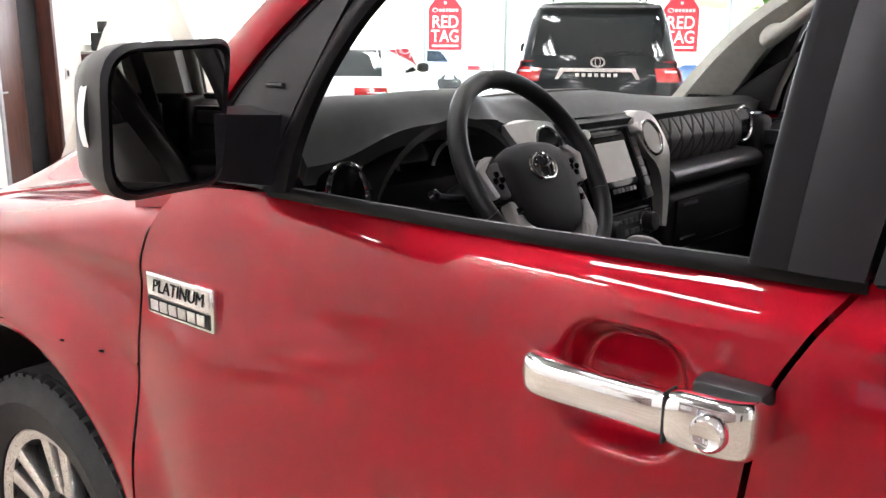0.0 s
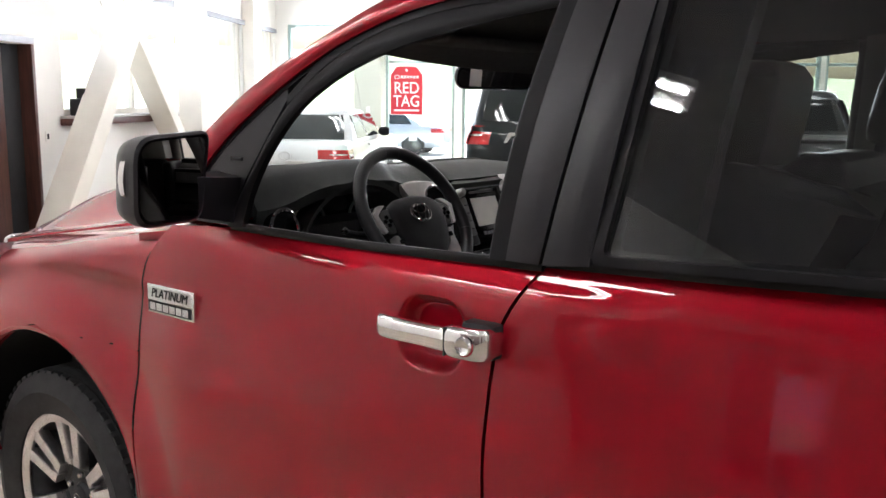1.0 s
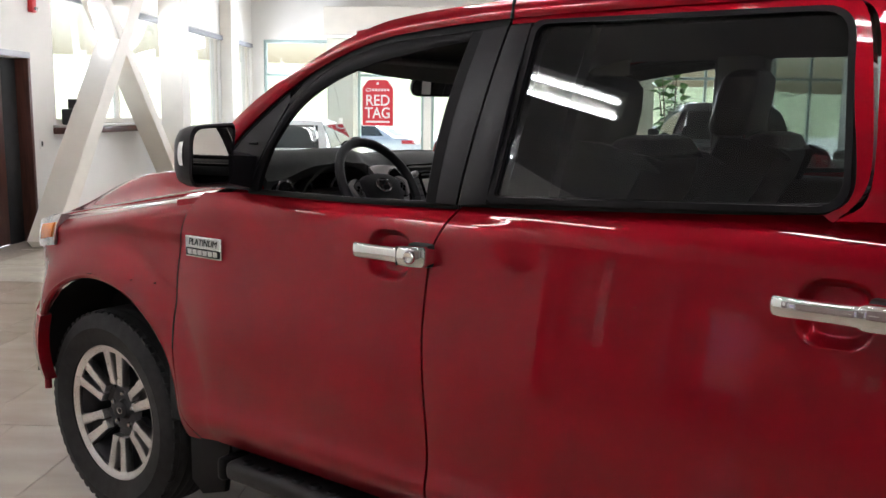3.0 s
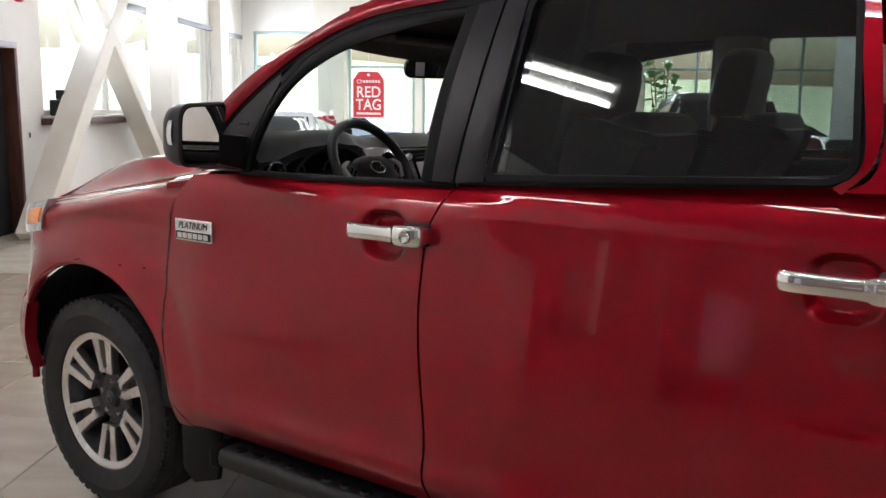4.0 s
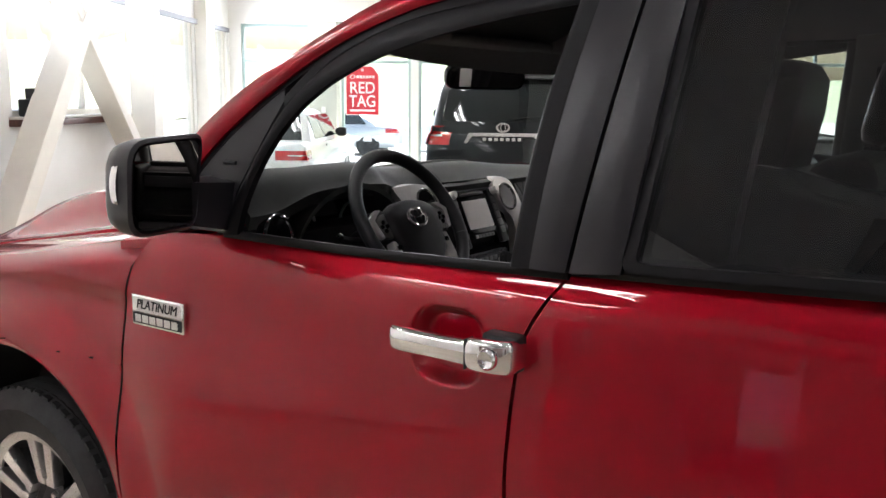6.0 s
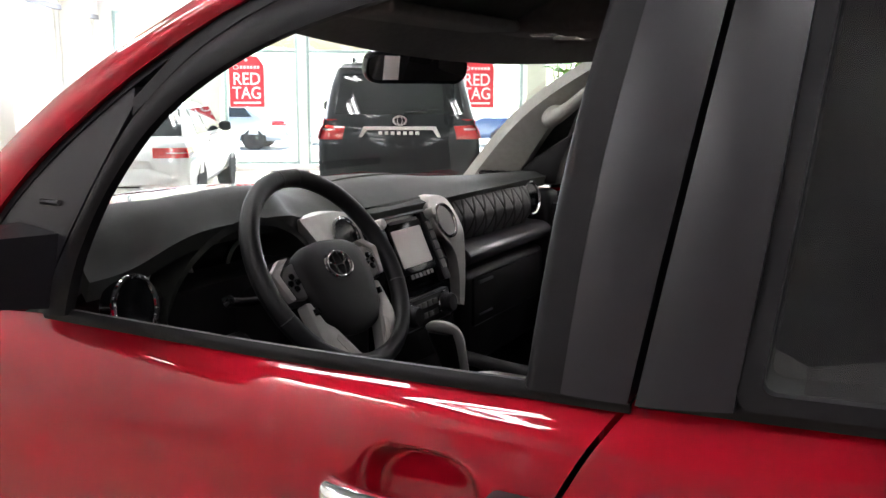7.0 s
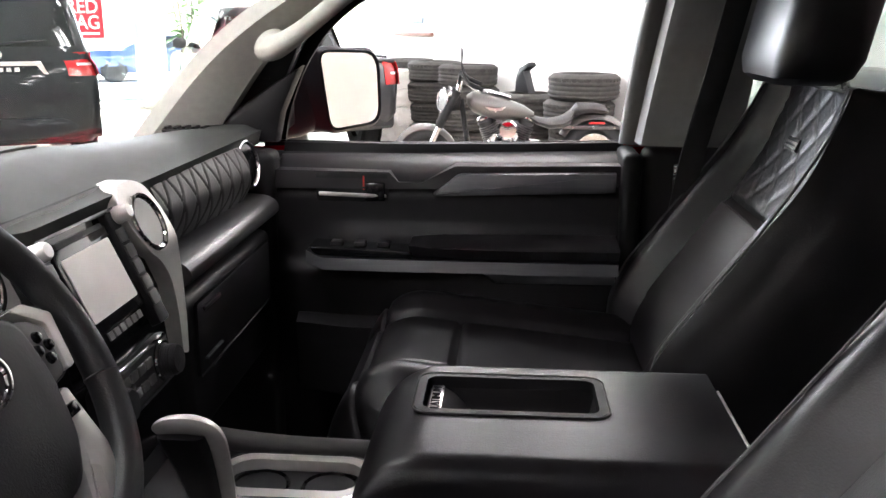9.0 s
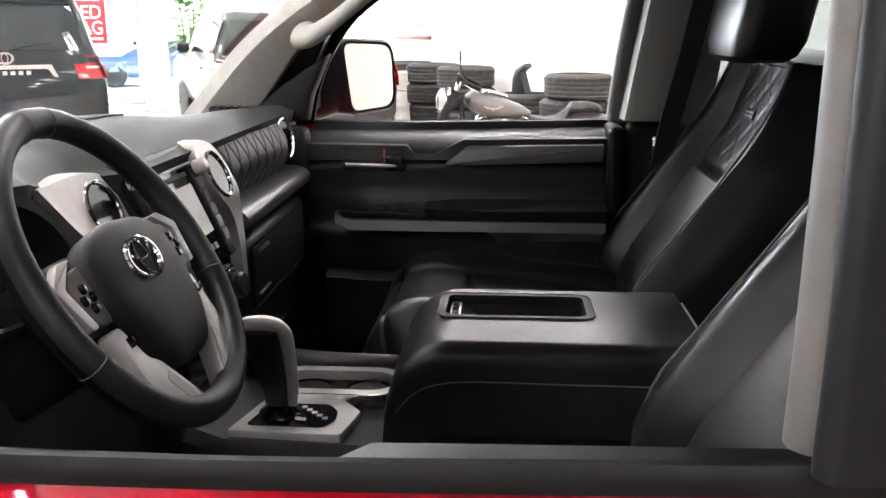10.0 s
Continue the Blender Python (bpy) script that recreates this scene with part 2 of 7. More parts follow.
def setting(name, bm, material, label, smooth=False):
    ob = part(name, bm, material, None, "", smooth=smooth)
    ob.matrix_basis = TURN
    return tagged(ob, label, name.split("_")[0], kind="structure")


def wall_with_holes(axis, at, thick, lo, hi, z1, holes):
    """A wall across axis 'a' or 'b', from lo to hi, with openings (lo, hi, z0, z1) cut through."""
    bm = bmesh.new()

    def block(p, q, za, zb):
        if q - p > 1e-4 and zb - za > 1e-4:
            if axis == "a":
                bx(at - thick, at, p, q, za, zb, bm=bm)
            else:
                bx(p, q, at, at + thick, za, zb, bm=bm)
    p = lo
    for h0, h1, za, zb in sorted(holes):
        block(p, h0, 0, z1)
        block(h0, h1, 0, za)
        block(h0, h1, zb, z1)
        p = h1
    block(p, hi, 0, z1)
    return bm


H = 4.3
floor = setting("floor", bx(-4.1, 11.2, -8.2, 16.6, -0.2, -0.004), GROUT, "polished beige stone tile showroom floor")
wall_west = setting("wall_west", wall_with_holes("a", -3.95, 0.2, -8.2, 16.6, H, [(5.55, 6.0, 1.24, 2.13), (6.03, 6.96, 0.0, 2.13), (7.6, 11.7, 1.36, 3.0), (11.95, 14.2, 0.5, 3.0), (14.75, 16.3, 0.5, 3.0)]), WALLWHITE, "white painted showroom wall with door and windows")
wall_north = setting("wall_north", wall_with_holes("b", 16.5, 0.2, -3.95, 11.2, H, [(-3.7, -2.2, 0.15, 3.1), (-1.62, -0.16, 0.1, 3.1), (0.0, 3.0, 0.1, 3.1), (3.14, 4.35, 0.1, 3.1), (4.75, 7.2, 0.1, 3.1), (7.3, 8.9, 0.1, 3.1), (9.1, 10.8, 0.1, 3.1)]), WALLWHITE, "white showroom front with tall glass openings")
wall_east = setting("wall_east", bx(7.35, 7.55, -8.2, 12.7, 0, H), WALLWHITE, "plain white painted workshop side wall")
wall_nook = setting("wall_nook", bx(11.0, 11.2, 12.5, 16.5, 0, H), WALLWHITE, "plain white end wall")
wall_return = setting("wall_return", bx(7.55, 11.0, 12.5, 12.7, 0, H), WALLWHITE, "plain white return wall")
wall_south = setting("wall_south", wall_with_holes("b", -8.2, 0.2, -3.95, 7.35, H, [(0.2, 1.5, 0, 2.3), (3.0, 3.9, 0, 2.3)]), SOUTHPAINT, "taupe rear showroom wall with doorways")
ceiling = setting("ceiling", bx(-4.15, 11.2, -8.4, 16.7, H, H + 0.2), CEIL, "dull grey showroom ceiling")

# pillar and bulkhead beside the hanging poster
setting("trim_pillar", bx(-2.2, -1.64, 16.05, 16.498, 0, 3.7, 0.006), GREENGREY, "grey-green painted pillar at the glass front")
setting("trim_bulkhead", bx(-2.2, 8.0, 15.7, 16.045, 3.12, 3.72, 0.006), CREAM, "cream boxed bulkhead over the glass front")
setting("trim_column", bx(4.36, 4.74, 16.1, 16.498, 0, 3.115, 0.006), GREENGREY, "grey-green column between the tall windows")
TEAL = mat("teal_anodised_frame", (0.36, 0.46, 0.45), 0.35, 0.3, 0.05, 20)
DAYGLASS = glass_mat("window_glass", (0.92, 0.96, 0.95), ior=1.3)


def window(name, axis, at, lo, hi, z0, z1, mullions=(), material=TEAL, rail=None):
    w = thing(name, "tall fixed window with metal frame and clear pane", "window", TURN, kind="structure")

    def bar(p, q, za, zb, d=0.05):
        return bx(at - d, at + d, p, q, za, zb, 0.004) if axis == "a" else bx(p, q, at - d, at + d, za, zb, 0.004)
    part("window_frame", bar(lo, lo + 0.06, z0, z1), material, w)
    part("window_frame", bar(hi - 0.06, hi, z0, z1), material, w)
    part("window_frame", bar(lo + 0.06, hi - 0.06, z0, z0 + 0.07), material, w)
    part("window_frame", bar(lo + 0.06, hi - 0.06, z1 - 0.07, z1), material, w)
    xs = [lo + 0.06] + list(mullions) + [hi - 0.06]
    for mx in mullions:
        part("mullion", bar(mx - 0.025, mx + 0.025, z0 + 0.07, z1 - 0.07, 0.045), material, w)
    if rail:
        part("rail", bar(lo + 0.06, hi - 0.06, rail - 0.03, rail + 0.03, 0.043), material, w)
    for p, q in zip(xs, xs[1:]):
        pane = part("pane", bar(p, q, z0 + 0.07, z1 - 0.07, 0.004), DAYGLASS, w)
        pane.visible_shadow = False
    return w


for i, (p, q, za, mull) in enumerate(((7.6, 11.7, 1.36, (9.6,)), (11.95, 14.2, 0.5, ()), (14.75, 16.3, 0.5, ()))):
    window("window_%d" % (i + 1), "a", -4.05, p, q, za, 3.0, mull, CREAM)
for i, (p, q, mull) in enumerate(((-3.7, -2.2, ()), (-1.62, -0.16, ()), (0.0, 3.0, (1.5,)), (3.14, 4.35, ()), (4.75, 7.2, (5.9,)), (7.3, 8.9, (8.1,)), (9.1, 10.8, ()))):
    window("window_%d" % (i + 4), "b", 16.6, p, q, 0.12, 3.1, mull, TEAL, 2.35)

# roller blinds along the top of the west windows
BLIND = mat("grey_blind_case", (0.16, 0.165, 0.18), 0.6, 0, 0.1, 20)
for p, q in ((7.7, 11.6), (12.0, 14.15), (14.8, 16.25)):
    tagged(setting("roller_blind", bx(-3.945, -3.86, p, q, 2.9, 2.985, 0.01), BLIND, "dark grey rolled-up roller blind above the window"), category="blind", kind="thing")

# counter under the first window, braces and columns
counter = thing("window_counter", "white counter front with dark wooden sill top", "counter", TURN)
part("worktop", bx(-3.945, -3.76, 7.5, 11.6, 1.25, 1.33, 0.008), MAHOGANY, counter, "dark stained wooden top")
part("ledge", bx(-3.945, -3.75, 7.5, 11.6, 1.332, 1.36, 0.006), mat("pale_ledge", (0.55, 0.53, 0.5), 0.35), counter)


def brace(p0, p1, w=0.16, d=0.2):
    """A boxed steel brace from (b, z) to (b, z)."""
    bm = bmesh.new()
    v = Vector((0, p1[0] - p0[0], p1[1] - p0[1]))
    m = Matrix.Translation((-3.6, (p0[0] + p1[0]) / 2, (p0[1] + p1[1]) / 2)) @ v.to_track_quat("Z", "X").to_matrix().to_4x4()
    bmesh.ops.create_cube(bm, size=1, matrix=m @ Matrix.Diagonal((d, w, v.length, 1)))
    bmesh.ops.bevel(bm, geom=bm.edges[:], offset=0.006, segments=2, affect="EDGES")
    return bm


xb = thing("cross_brace", "cream painted steel cross brace in front of the window", "brace", TURN, kind="structure")
part("diagonal", brace((6.49, 0.0), (10.13, 4.28), 0.31, 0.26), CREAM, xb)
part("diagonal", brace((10.97, 0.0), (6.76, 4.28), 0.30, 0.18), CREAM, xb)
setting("trim_column", bx(-3.67, -3.33, 10.34, 10.70, 0, H - 0.002, 0.008), CREAM, "cream painted steel column beside the cross brace")
setting("trim_column", bx(-3.947, -3.72, 14.24, 14.7, 0, H - 0.002, 0.008), CREAM, "cream painted column between the windows")

# door in the west wall, standing open onto a dim room
door = thing("door_1", "dark mahogany door in a grey metal frame, half open", "door", TURN, kind="structure")
part("door_frame", bx(-4.17, -3.925, 5.5, 5.55, 1.2, 2.2, 0.004), STEELGREY, door)
part("door_frame", bx(-4.17, -3.925, 6.0, 6.04, 0, 2.13, 0.004), STEELGREY, door)
part("door_frame", bx(-4.17, -3.925, 6.955, 7.01, 0, 2.13, 0.004), MAHOGANY, door, "dark stained jamb")
part("door_frame", bx(-4.17, -3.92, 5.5, 7.01, 2.132, 2.2, 0.004), STEELGREY, door)
leaf = part("door_leaf", bx(-4.12, -4.07, 6.05, 6.62, 0.01, 2.12, 0.004), MAHOGANY, door)
part("door_handle", tube([(-4.07, 6.12, 1.0), (-4.01, 6.12, 1.0), (-4.01, 6.24, 1.0)], 0.01, 8), STEELGREY, leaf)
# near-black sheet in the open gap, standing in for the dim room's shade
part("side_panel", bx(-4.12, -4.08, 6.63, 6.95, 0.0, 2.125, 0.003), DARK, door)
part("side_glass", bx(-4.06, -4.05, 5.56, 5.99, 1.25, 2.12), mat("dark_glass", (0.03, 0.03, 0.035), 0.08, 0, 0.1, 5), door)
part("sill", bx(-4.17, -3.9, 5.5, 6.0, 1.2, 1.243, 0.004), STEELGREY, door)
setting("baseboard", bx(-3.948, -3.93, 1.0, 5.95, 0, 0.12, 0.003), CREAM, "cream baseboard on the white wall")
setting("baseboard", bx(-3.948, -3.93, 7.02, 7.6, 0, 0.12, 0.003), CREAM, "cream baseboard on the white wall")
alarm = thing("fire_alarm", "small red fire alarm strobe on the white wall", "alarm", TURN)
part("body", bx(-3.948, -3.89, 7.06, 7.16, 2.66, 2.82, 0.01), mat("alarm_red", (0.55, 0.02, 0.02), 0.4), alarm)
part("strobe", bx(-3.889, -3.86, 7.09, 7.14, 2.68, 2.72, 0.006), LAMPGLASS, alarm)
sw = thing("light_switch", "small white light switch on the wall", "switch", TURN)
part("plate", bx(-3.948, -3.938, 7.16, 7.24, 1.08, 1.2, 0.003), WALLWHITE, sw)
part("rocker", bx(-3.937, -3.93, 7.185, 7.215, 1.11, 1.17, 0.002), DARK, sw)
sw2 = thing("light_switch", "small white switch plate on the grey-green pillar", "switch", TURN)
part("plate", bx(-1.95, -1.87, 16.03, 16.048, 1.3, 1.42, 0.003), WALLWHITE, sw2)

# doorways behind the camera
for p, q, mt in ((0.2, 1.5, DAYGLASS), (3.0, 3.9, MAHOGANY)):
    d = thing("door_2" if p < 1 else "door_3", "rear doorway with wooden frame", "door", TURN, kind="structure")
    part("door_leaf", bx(p + 0.06, q - 0.06, -8.16, -8.1, 0.0, 2.24, 0.004), mt, d)
    part("door_frame", bx(p, p + 0.06, -8.2, -7.97, 0, 2.3, 0.004), MAHOGANY, d)
    part("door_frame", bx(q - 0.06, q, -8.2, -7.97, 0, 2.3, 0.004), MAHOGANY, d)
    part("door_frame", bx(p + 0.06, q - 0.06, -8.2, -7.97, 2.24, 2.3, 0.004), MAHOGANY, d)

# ceiling lights: pairs of bare tubes in long rows
TUBE = glow_mat("fluorescent_tube", (1.0, 0.96, 0.90), 15.0)
PAN = mat("white_light_pan", (0.8, 0.8, 0.78), 0.5)


def strip_light(length=1.1):
    o = thing("ceiling_light", "white twin-tube fluorescent strip light under the ceiling", "light", group="ceiling lights")
    part("tray", bx(-0.17, 0.17, -length / 2, length / 2, 0.05, 0.1, 0.006), PAN, o)
    part("hanger", bx(-0.01, 0.01, -0.5, -0.48, 0.1, 0.3), STEELGREY, o)
    part("hanger", bx(-0.01, 0.01, 0.48, 0.5, 0.1, 0.3), STEELGREY, o)
    for s in (-0.115, 0.115):
        part("tube", tube([(s, -length / 2 + 0.04, 0.025), (s, length / 2 - 0.04, 0.025)], 0.019, 8, 1), TUBE, o)
    return o


first = strip_light()
rows = [(a, b) for a in (-2.1, 0.6, 3.3, 6.0) for b in (-5.0, -2.45, 0.1, 2.7, 5.3, 7.9, 10.5, 13.1) if (a, b) != (-2.1, -5.0)] + [(-3.5, -2.3)]
first.matrix_basis = TURN @ pose(rows[0][0], rows[0][1], H - 0.3, 0, 0, 28)
for a, b in rows[1:]:
    copy_thing(first, TURN @ pose(a, b, H - 0.3, 0, 0, 28))
# outside: paved yard, far hedge and hill
setting("ground", bx(-160, 160, -160, 200, -0.35, -0.22), mat("pale_concrete_yard", (0.60, 0.59, 0.57), 0.85, 0, 0.12, 0.6, 0.1, 8), "pale concrete forecourt outside the glass")
hill = bmesh.new()
random.seed(5)


def hill_at(u, v):
    ang = radians(-30 + 190 * u)
    r = 70 + 60 * v
    return Vector((r * math.cos(ang), r * math.sin(ang), -0.3 + 9 * v * v * (0.7 + 0.3 * math.sin(9 * u + 1)) + 0.8 * noise.noise((u * 30, v * 5, 0))))


grid(hill_at, 90, 14, bm=hill)
setting("backdrop", hill, mat("dry_grass_hill", (0.44, 0.46, 0.30), 0.9, 0, 0.4, 0.15, second=(0.30, 0.36, 0.20)), "distant grassy hillside beyond the yard", True)

# office front across the aisle from the pickup, with a doorway and a glazed bay
WALNUT = mat("brown_wall_paint", (0.24, 0.185, 0.17), 0.7, 0, 0.08, 2, 0.08, 160)
office = thing("wall_office", "brown office front wall with doorway and open bay", "wall", kind="structure")
for x0, x1, z0, z1 in ((-1.05, -0.95, 0.0, 2.45), (-0.95, -0.15, 0.0, 0.62), (-0.15, 0.10, 0.0, 2.45), (-0.95, -0.15, 2.12, 2.45), (0.10, 0.90, 2.12, 2.45), (0.90, 5.4, 0.0, 2.45)):
    part("wall_panel", bx(x0, x1, -5.65, -5.5, z0, z1), WALNUT, office)
for k in range(4):
    part("wall_panel", bx(-4.46 + 0.855 * k, -3.612 + 0.855 * k, -5.65, -5.5, 0.0, 2.45, 0.004), MAHOGANY, office, "dark stained wall panel")
part("side_return", bx(-4.46, -4.36, -8.6, -5.652, 0.0, 2.45), MAHOGANY, office)
part("soffit", bx(-4.46, 5.4, -5.66, -5.25, 2.452, 2.62, 0.01), MAHOGANY, office)
part("baseboard", bx(0.95, 5.4, -5.498, -5.485, 0.0, 0.10, 0.003), MAHOGANY, office)
part("window_sill", bx(-0.98, -0.13, -5.66, -5.44, 0.622, 0.665, 0.006), MAHOGANY, office)
part("mullion", bx(-0.56, -0.46, -5.62, -5.49, 0.67, 2.118), WALLWHITE, office)
for x in (0.10, 0.85):
    part("door_frame", bx(x, x + 0.05, -5.67, -5.47, 0.0, 2.118, 0.004), STEELGREY, office)
part("door_frame", bx(0.152, 0.848, -5.67, -5.47, 2.07, 2.117, 0.004), STEELGREY, office)
# unseen lilac panel, added so the doors reflect a bluish lit window
board = thing("display_board", "unseen pale lilac panel standing in for a bluish lit window", "display board")
part("panel", bx(0.46, 0.84, -5.60, -5.56, 0.42, 1.32, 0.006), mat("lilac_window_tone", (0.52, 0.44, 0.66), 0.5, 0, 0.12, 3), board)
part("header", bx(0.44, 0.86, -5.61, -5.55, 1.322, 1.40, 0.006), WALLWHITE, board)
part("lower_sheet", bx(0.50, 0.80, -5.558, -5.554, 0.50, 0.72), WALLWHITE, board)
for x in (0.48, 0.79):
    part("leg", bx(x, x + 0.03, -5.60, -5.56, 0.0, 0.418), STEELGREY, board)
sign = thing("wall_sign", "row of pale letter shapes fixed to the brown wall", "sign")
for k in range(6):
    part("letter_bar", bx(1.55 + 0.16 * k, 1.66 + 0.16 * k, -5.497, -5.48, 0.72, 0.90, 0.004), CREAM, sign)
# ---- the red pickup ----
truck = thing("pickup_truck", "glossy red crew-cab pickup truck with chrome handles, driver window down", "pickup truck")


def belt(x):
    return curve1(x, [(0.4, 1.29), (0.88, 1.325), (1.27, 1.327), (1.67, 1.336), (2.0, 1.35), (2.52, 1.378), (3.2, 1.40)])


def side_y(x, z):
    """The left body skin."""
    y = curve1(z, [(0.40, 0.05), (0.46, 0.0), (0.50, -0.030), (0.54, -0.054), (0.575, -0.060), (0.62, -0.0485), (0.67, -0.0415), (0.76, -0.040), (0.85, -0.0355), (0.95, -0.0270), (1.05, -0.0165), (1.13, -0.0070), (1.20, 0.0025), (1.26, 0.0125), (1.31, 0.027), (1.40, 0.07)])
    y -= (1 - sstep(1.68, 1.95, x)) * curve1(z, [(1.08, 0.0), (1.15, 0.002), (1.20, 0.0060), (1.235, 0.0080), (1.26, 0.0082), (1.285, 0.0058), (1.31, 0.0), (1.40, 0.0)])   # the front door's shoulder sits lower
    k = sstep(0.75, 0.45, x)                       # the door's lower flare fades into the fender
    y = y * (1 - k) + k * curve1(z, [(0.40, 0.02), (0.7, 0.01), (1.0, 0.008), (1.12, 0.012), (1.165, 0.002), (1.24, 0.01), (1.31, 0.045), (1.36, 0.09)])
    r = math.hypot(x - 0.062, z - 0.445)
    if x < 0.75:
        y -= 0.036 * sstep(0.68, 0.53, r)          # wheel-arch flare
    r2 = math.hypot(x - 3.70, z - 0.445)
    if x > 3.0:
        y -= 0.03 * sstep(0.68, 0.53, r2)
    if x < -0.25:
        y += 0.75 * ((-0.22 - x) / 0.7) ** 2.2     # the nose rounds off
    return y


def cup(x, z, cx):
    d = (abs((x - cx) / 0.074) ** 3 + abs((z - 1.184) / 0.068) ** 3) ** (1 / 3)
    return 0.034 * sstep(1.04, 0.70, d)


SEAM_F = [(0.40, 0.685), (0.48, 0.655), (0.57, 0.585), (0.71, 0.535), (0.91, 0.513), (1.10, 0.535), (1.22, 0.578), (1.30, 0.648), (1.36, 0.70)]
SEAM_R = [(0.40, 1.642), (0.57, 1.64), (0.74, 1.626), (0.90, 1.605), (1.02, 1.597), (1.20, 1.610), (1.27, 1.640), (1.34, 1.684), (1.40, 1.70)]


def panel(left, right, bottom, handle=None, nu=210, nv=170, top=belt):
    def f(u, v):
        xm = left(1.0) * (1 - u) + right(1.0) * u
        z = bottom + v * (top(xm) - bottom)
        x = left(z) * (1 - u) + right(z) * u
        z = bottom + v * (top(x) - bottom)
        return Vector((x, side_y(x, z) + (cup(x, z, handle) if handle else 0), z))
    bm = grid(f, nu, nv, 0.025)
    bm.verts.ensure_lookup_table()
    for v in bm.verts[(nu + 1) * (nv + 1):]:         # the upper flange drops into the door
        if v.co.z > 1.30:
            v.co.z -= 0.060
            v.co.y -= 0.010
    return bm


ABOVE = ("window_frame", "upper_frame", "front_pillar_panel", "rear_pillar_panel", "pillar_seal", "pillar_edge", "pillar_core", "rear_window_frame", "rear_side_glass")


def both(name, make, material, parent, label="", right_too=True):
    a = part(name, make(), material, parent, label)
    bm = flip(make())
    if name in ABOVE:                              # the far door's frame reaches further back
        for v in bm.verts:
            v.co.x += 0.095 * sstep(1.15, 1.60, v.co.x) * (1 - sstep(2.2, 2.6, v.co.x))
    b = part(name, bm, material, parent, label)
    return a, b


G = 0.0035
front_door, front_door_r = both("front_door", lambda: panel(lambda z: curve1(z, SEAM_F) + G, lambda z: curve1(z, SEAM_R) - G, 0.475, 1.464, top=lambda x: belt(x) - 0.008), RED, truck, "glossy red front door with window lowered")
rear_door, rear_door_r = both("rear_door", lambda: panel(lambda z: curve1(z, SEAM_R) + G, lambda z: 2.80 + 0 * z, 0.475, 2.62), RED, truck, "glossy red rear door")


def fender():
    bm = bmesh.new()
    cx, cz, R = 0.062, 0.445, 0.515
    ztop = lambda x: curve1(x, [(-0.9, 1.09), (-0.6, 1.12), (-0.18, 1.185), (0.15, 1.24), (0.49, 1.295), (0.7, 1.31)])

    def nose(z):
        return lin(z, [(0.5, -0.60), (0.75, -0.62), (0.78, -0.60), (1.0, -0.66), (1.12, -0.52), (1.2, -0.36), (1.4, -0.3)])

    def arch(z, s):
        h = max(0.0, R * R - (z - cz) ** 2)
        return cx + s * math.sqrt(h)

    def top(u, v):
        x = -0.62 + u * (curve1(1.2, SEAM_F) - G + 0.62)
        zt = ztop(x)
        if v <= 0.6:
            z = 0.97 + (v / 0.6) * (zt - 0.085 - 0.97)
            xr = curve1(z, SEAM_F) - G
            x = -0.62 + u * (xr + 0.62)
            return Vector((x, side_y(x, z), z))
        a = (v - 0.6) / 0.4 * math.pi / 2
        z0 = ztop(x) - 0.085
        xr = curve1(z0 + 0.085 * math.sin(a), SEAM_F) - G
        x = -0.62 + u * (xr + 0.62)
        y0 = side_y(x, z0)
        return Vector((x, y0 + (0.25 - y0 * 0.6) * (1 - math.cos(a)), z0 + 0.081 * math.sin(a)))
    grid(top, 70, 46, 0.0, bm=bm)

    def front(u, v):
        z = 0.56 + v * 0.41
        xl = -0.62
        x = xl + u * (arch(z, -1) - xl)
        return Vector((x, side_y(x, z), z))
    grid(front, 26, 26, 0.0, bm=bm)

    def back(u, v):
        z = 0.47 + v * 0.50
        x0 = arch(z, 1) if z > 0.62 else lin(z, [(0.47, 0.60), (0.62, arch(0.62, 1))])
        xr = max(curve1(z, SEAM_F) - G, x0 + 0.004)
        x = x0 + u * (xr - x0)
        return Vector((x, side_y(x, z), z))
    grid(back, 12, 40, 0.0, bm=bm)
    bmesh.ops.remove_doubles(bm, verts=bm.verts[:], dist=0.0015)
    bmesh.ops.recalc_face_normals(bm, faces=bm.faces[:])
    if sum(f.normal.y for f in bm.faces) > 0:
        bmesh.ops.reverse_faces(bm, faces=bm.faces[:])
    # arch lip
    pts = []
    for i in range(41):
        a = radians(4 + 180 * i / 40)
        z = cz + R * math.sin(a)
        x = cx + R * math.cos(a)
        if z < 0.62 and x > cx:
            x = lin(z, [(0.37, 0.66), (0.47, 0.60), (0.62, arch(0.62, 1))])
        pts.append((x, side_y(x, max(z, 0.45)) + 0.014, z))
    tube(pts, 0.015, 8, 1, bm)
    return bm


fender_l, fender_r = both("fender", fender, RED, truck)
part("seam_filler", grid(lambda u, v: Vector((0.40 + 2.5 * u, 0.045, 0.47 + 0.75 * v)), 2, 2), DARK, truck)
part("seam_filler", flip(grid(lambda u, v: Vector((0.40 + 2.5 * u, 0.045, 0.47 + 0.75 * v)), 2, 2)), DARK, truck)

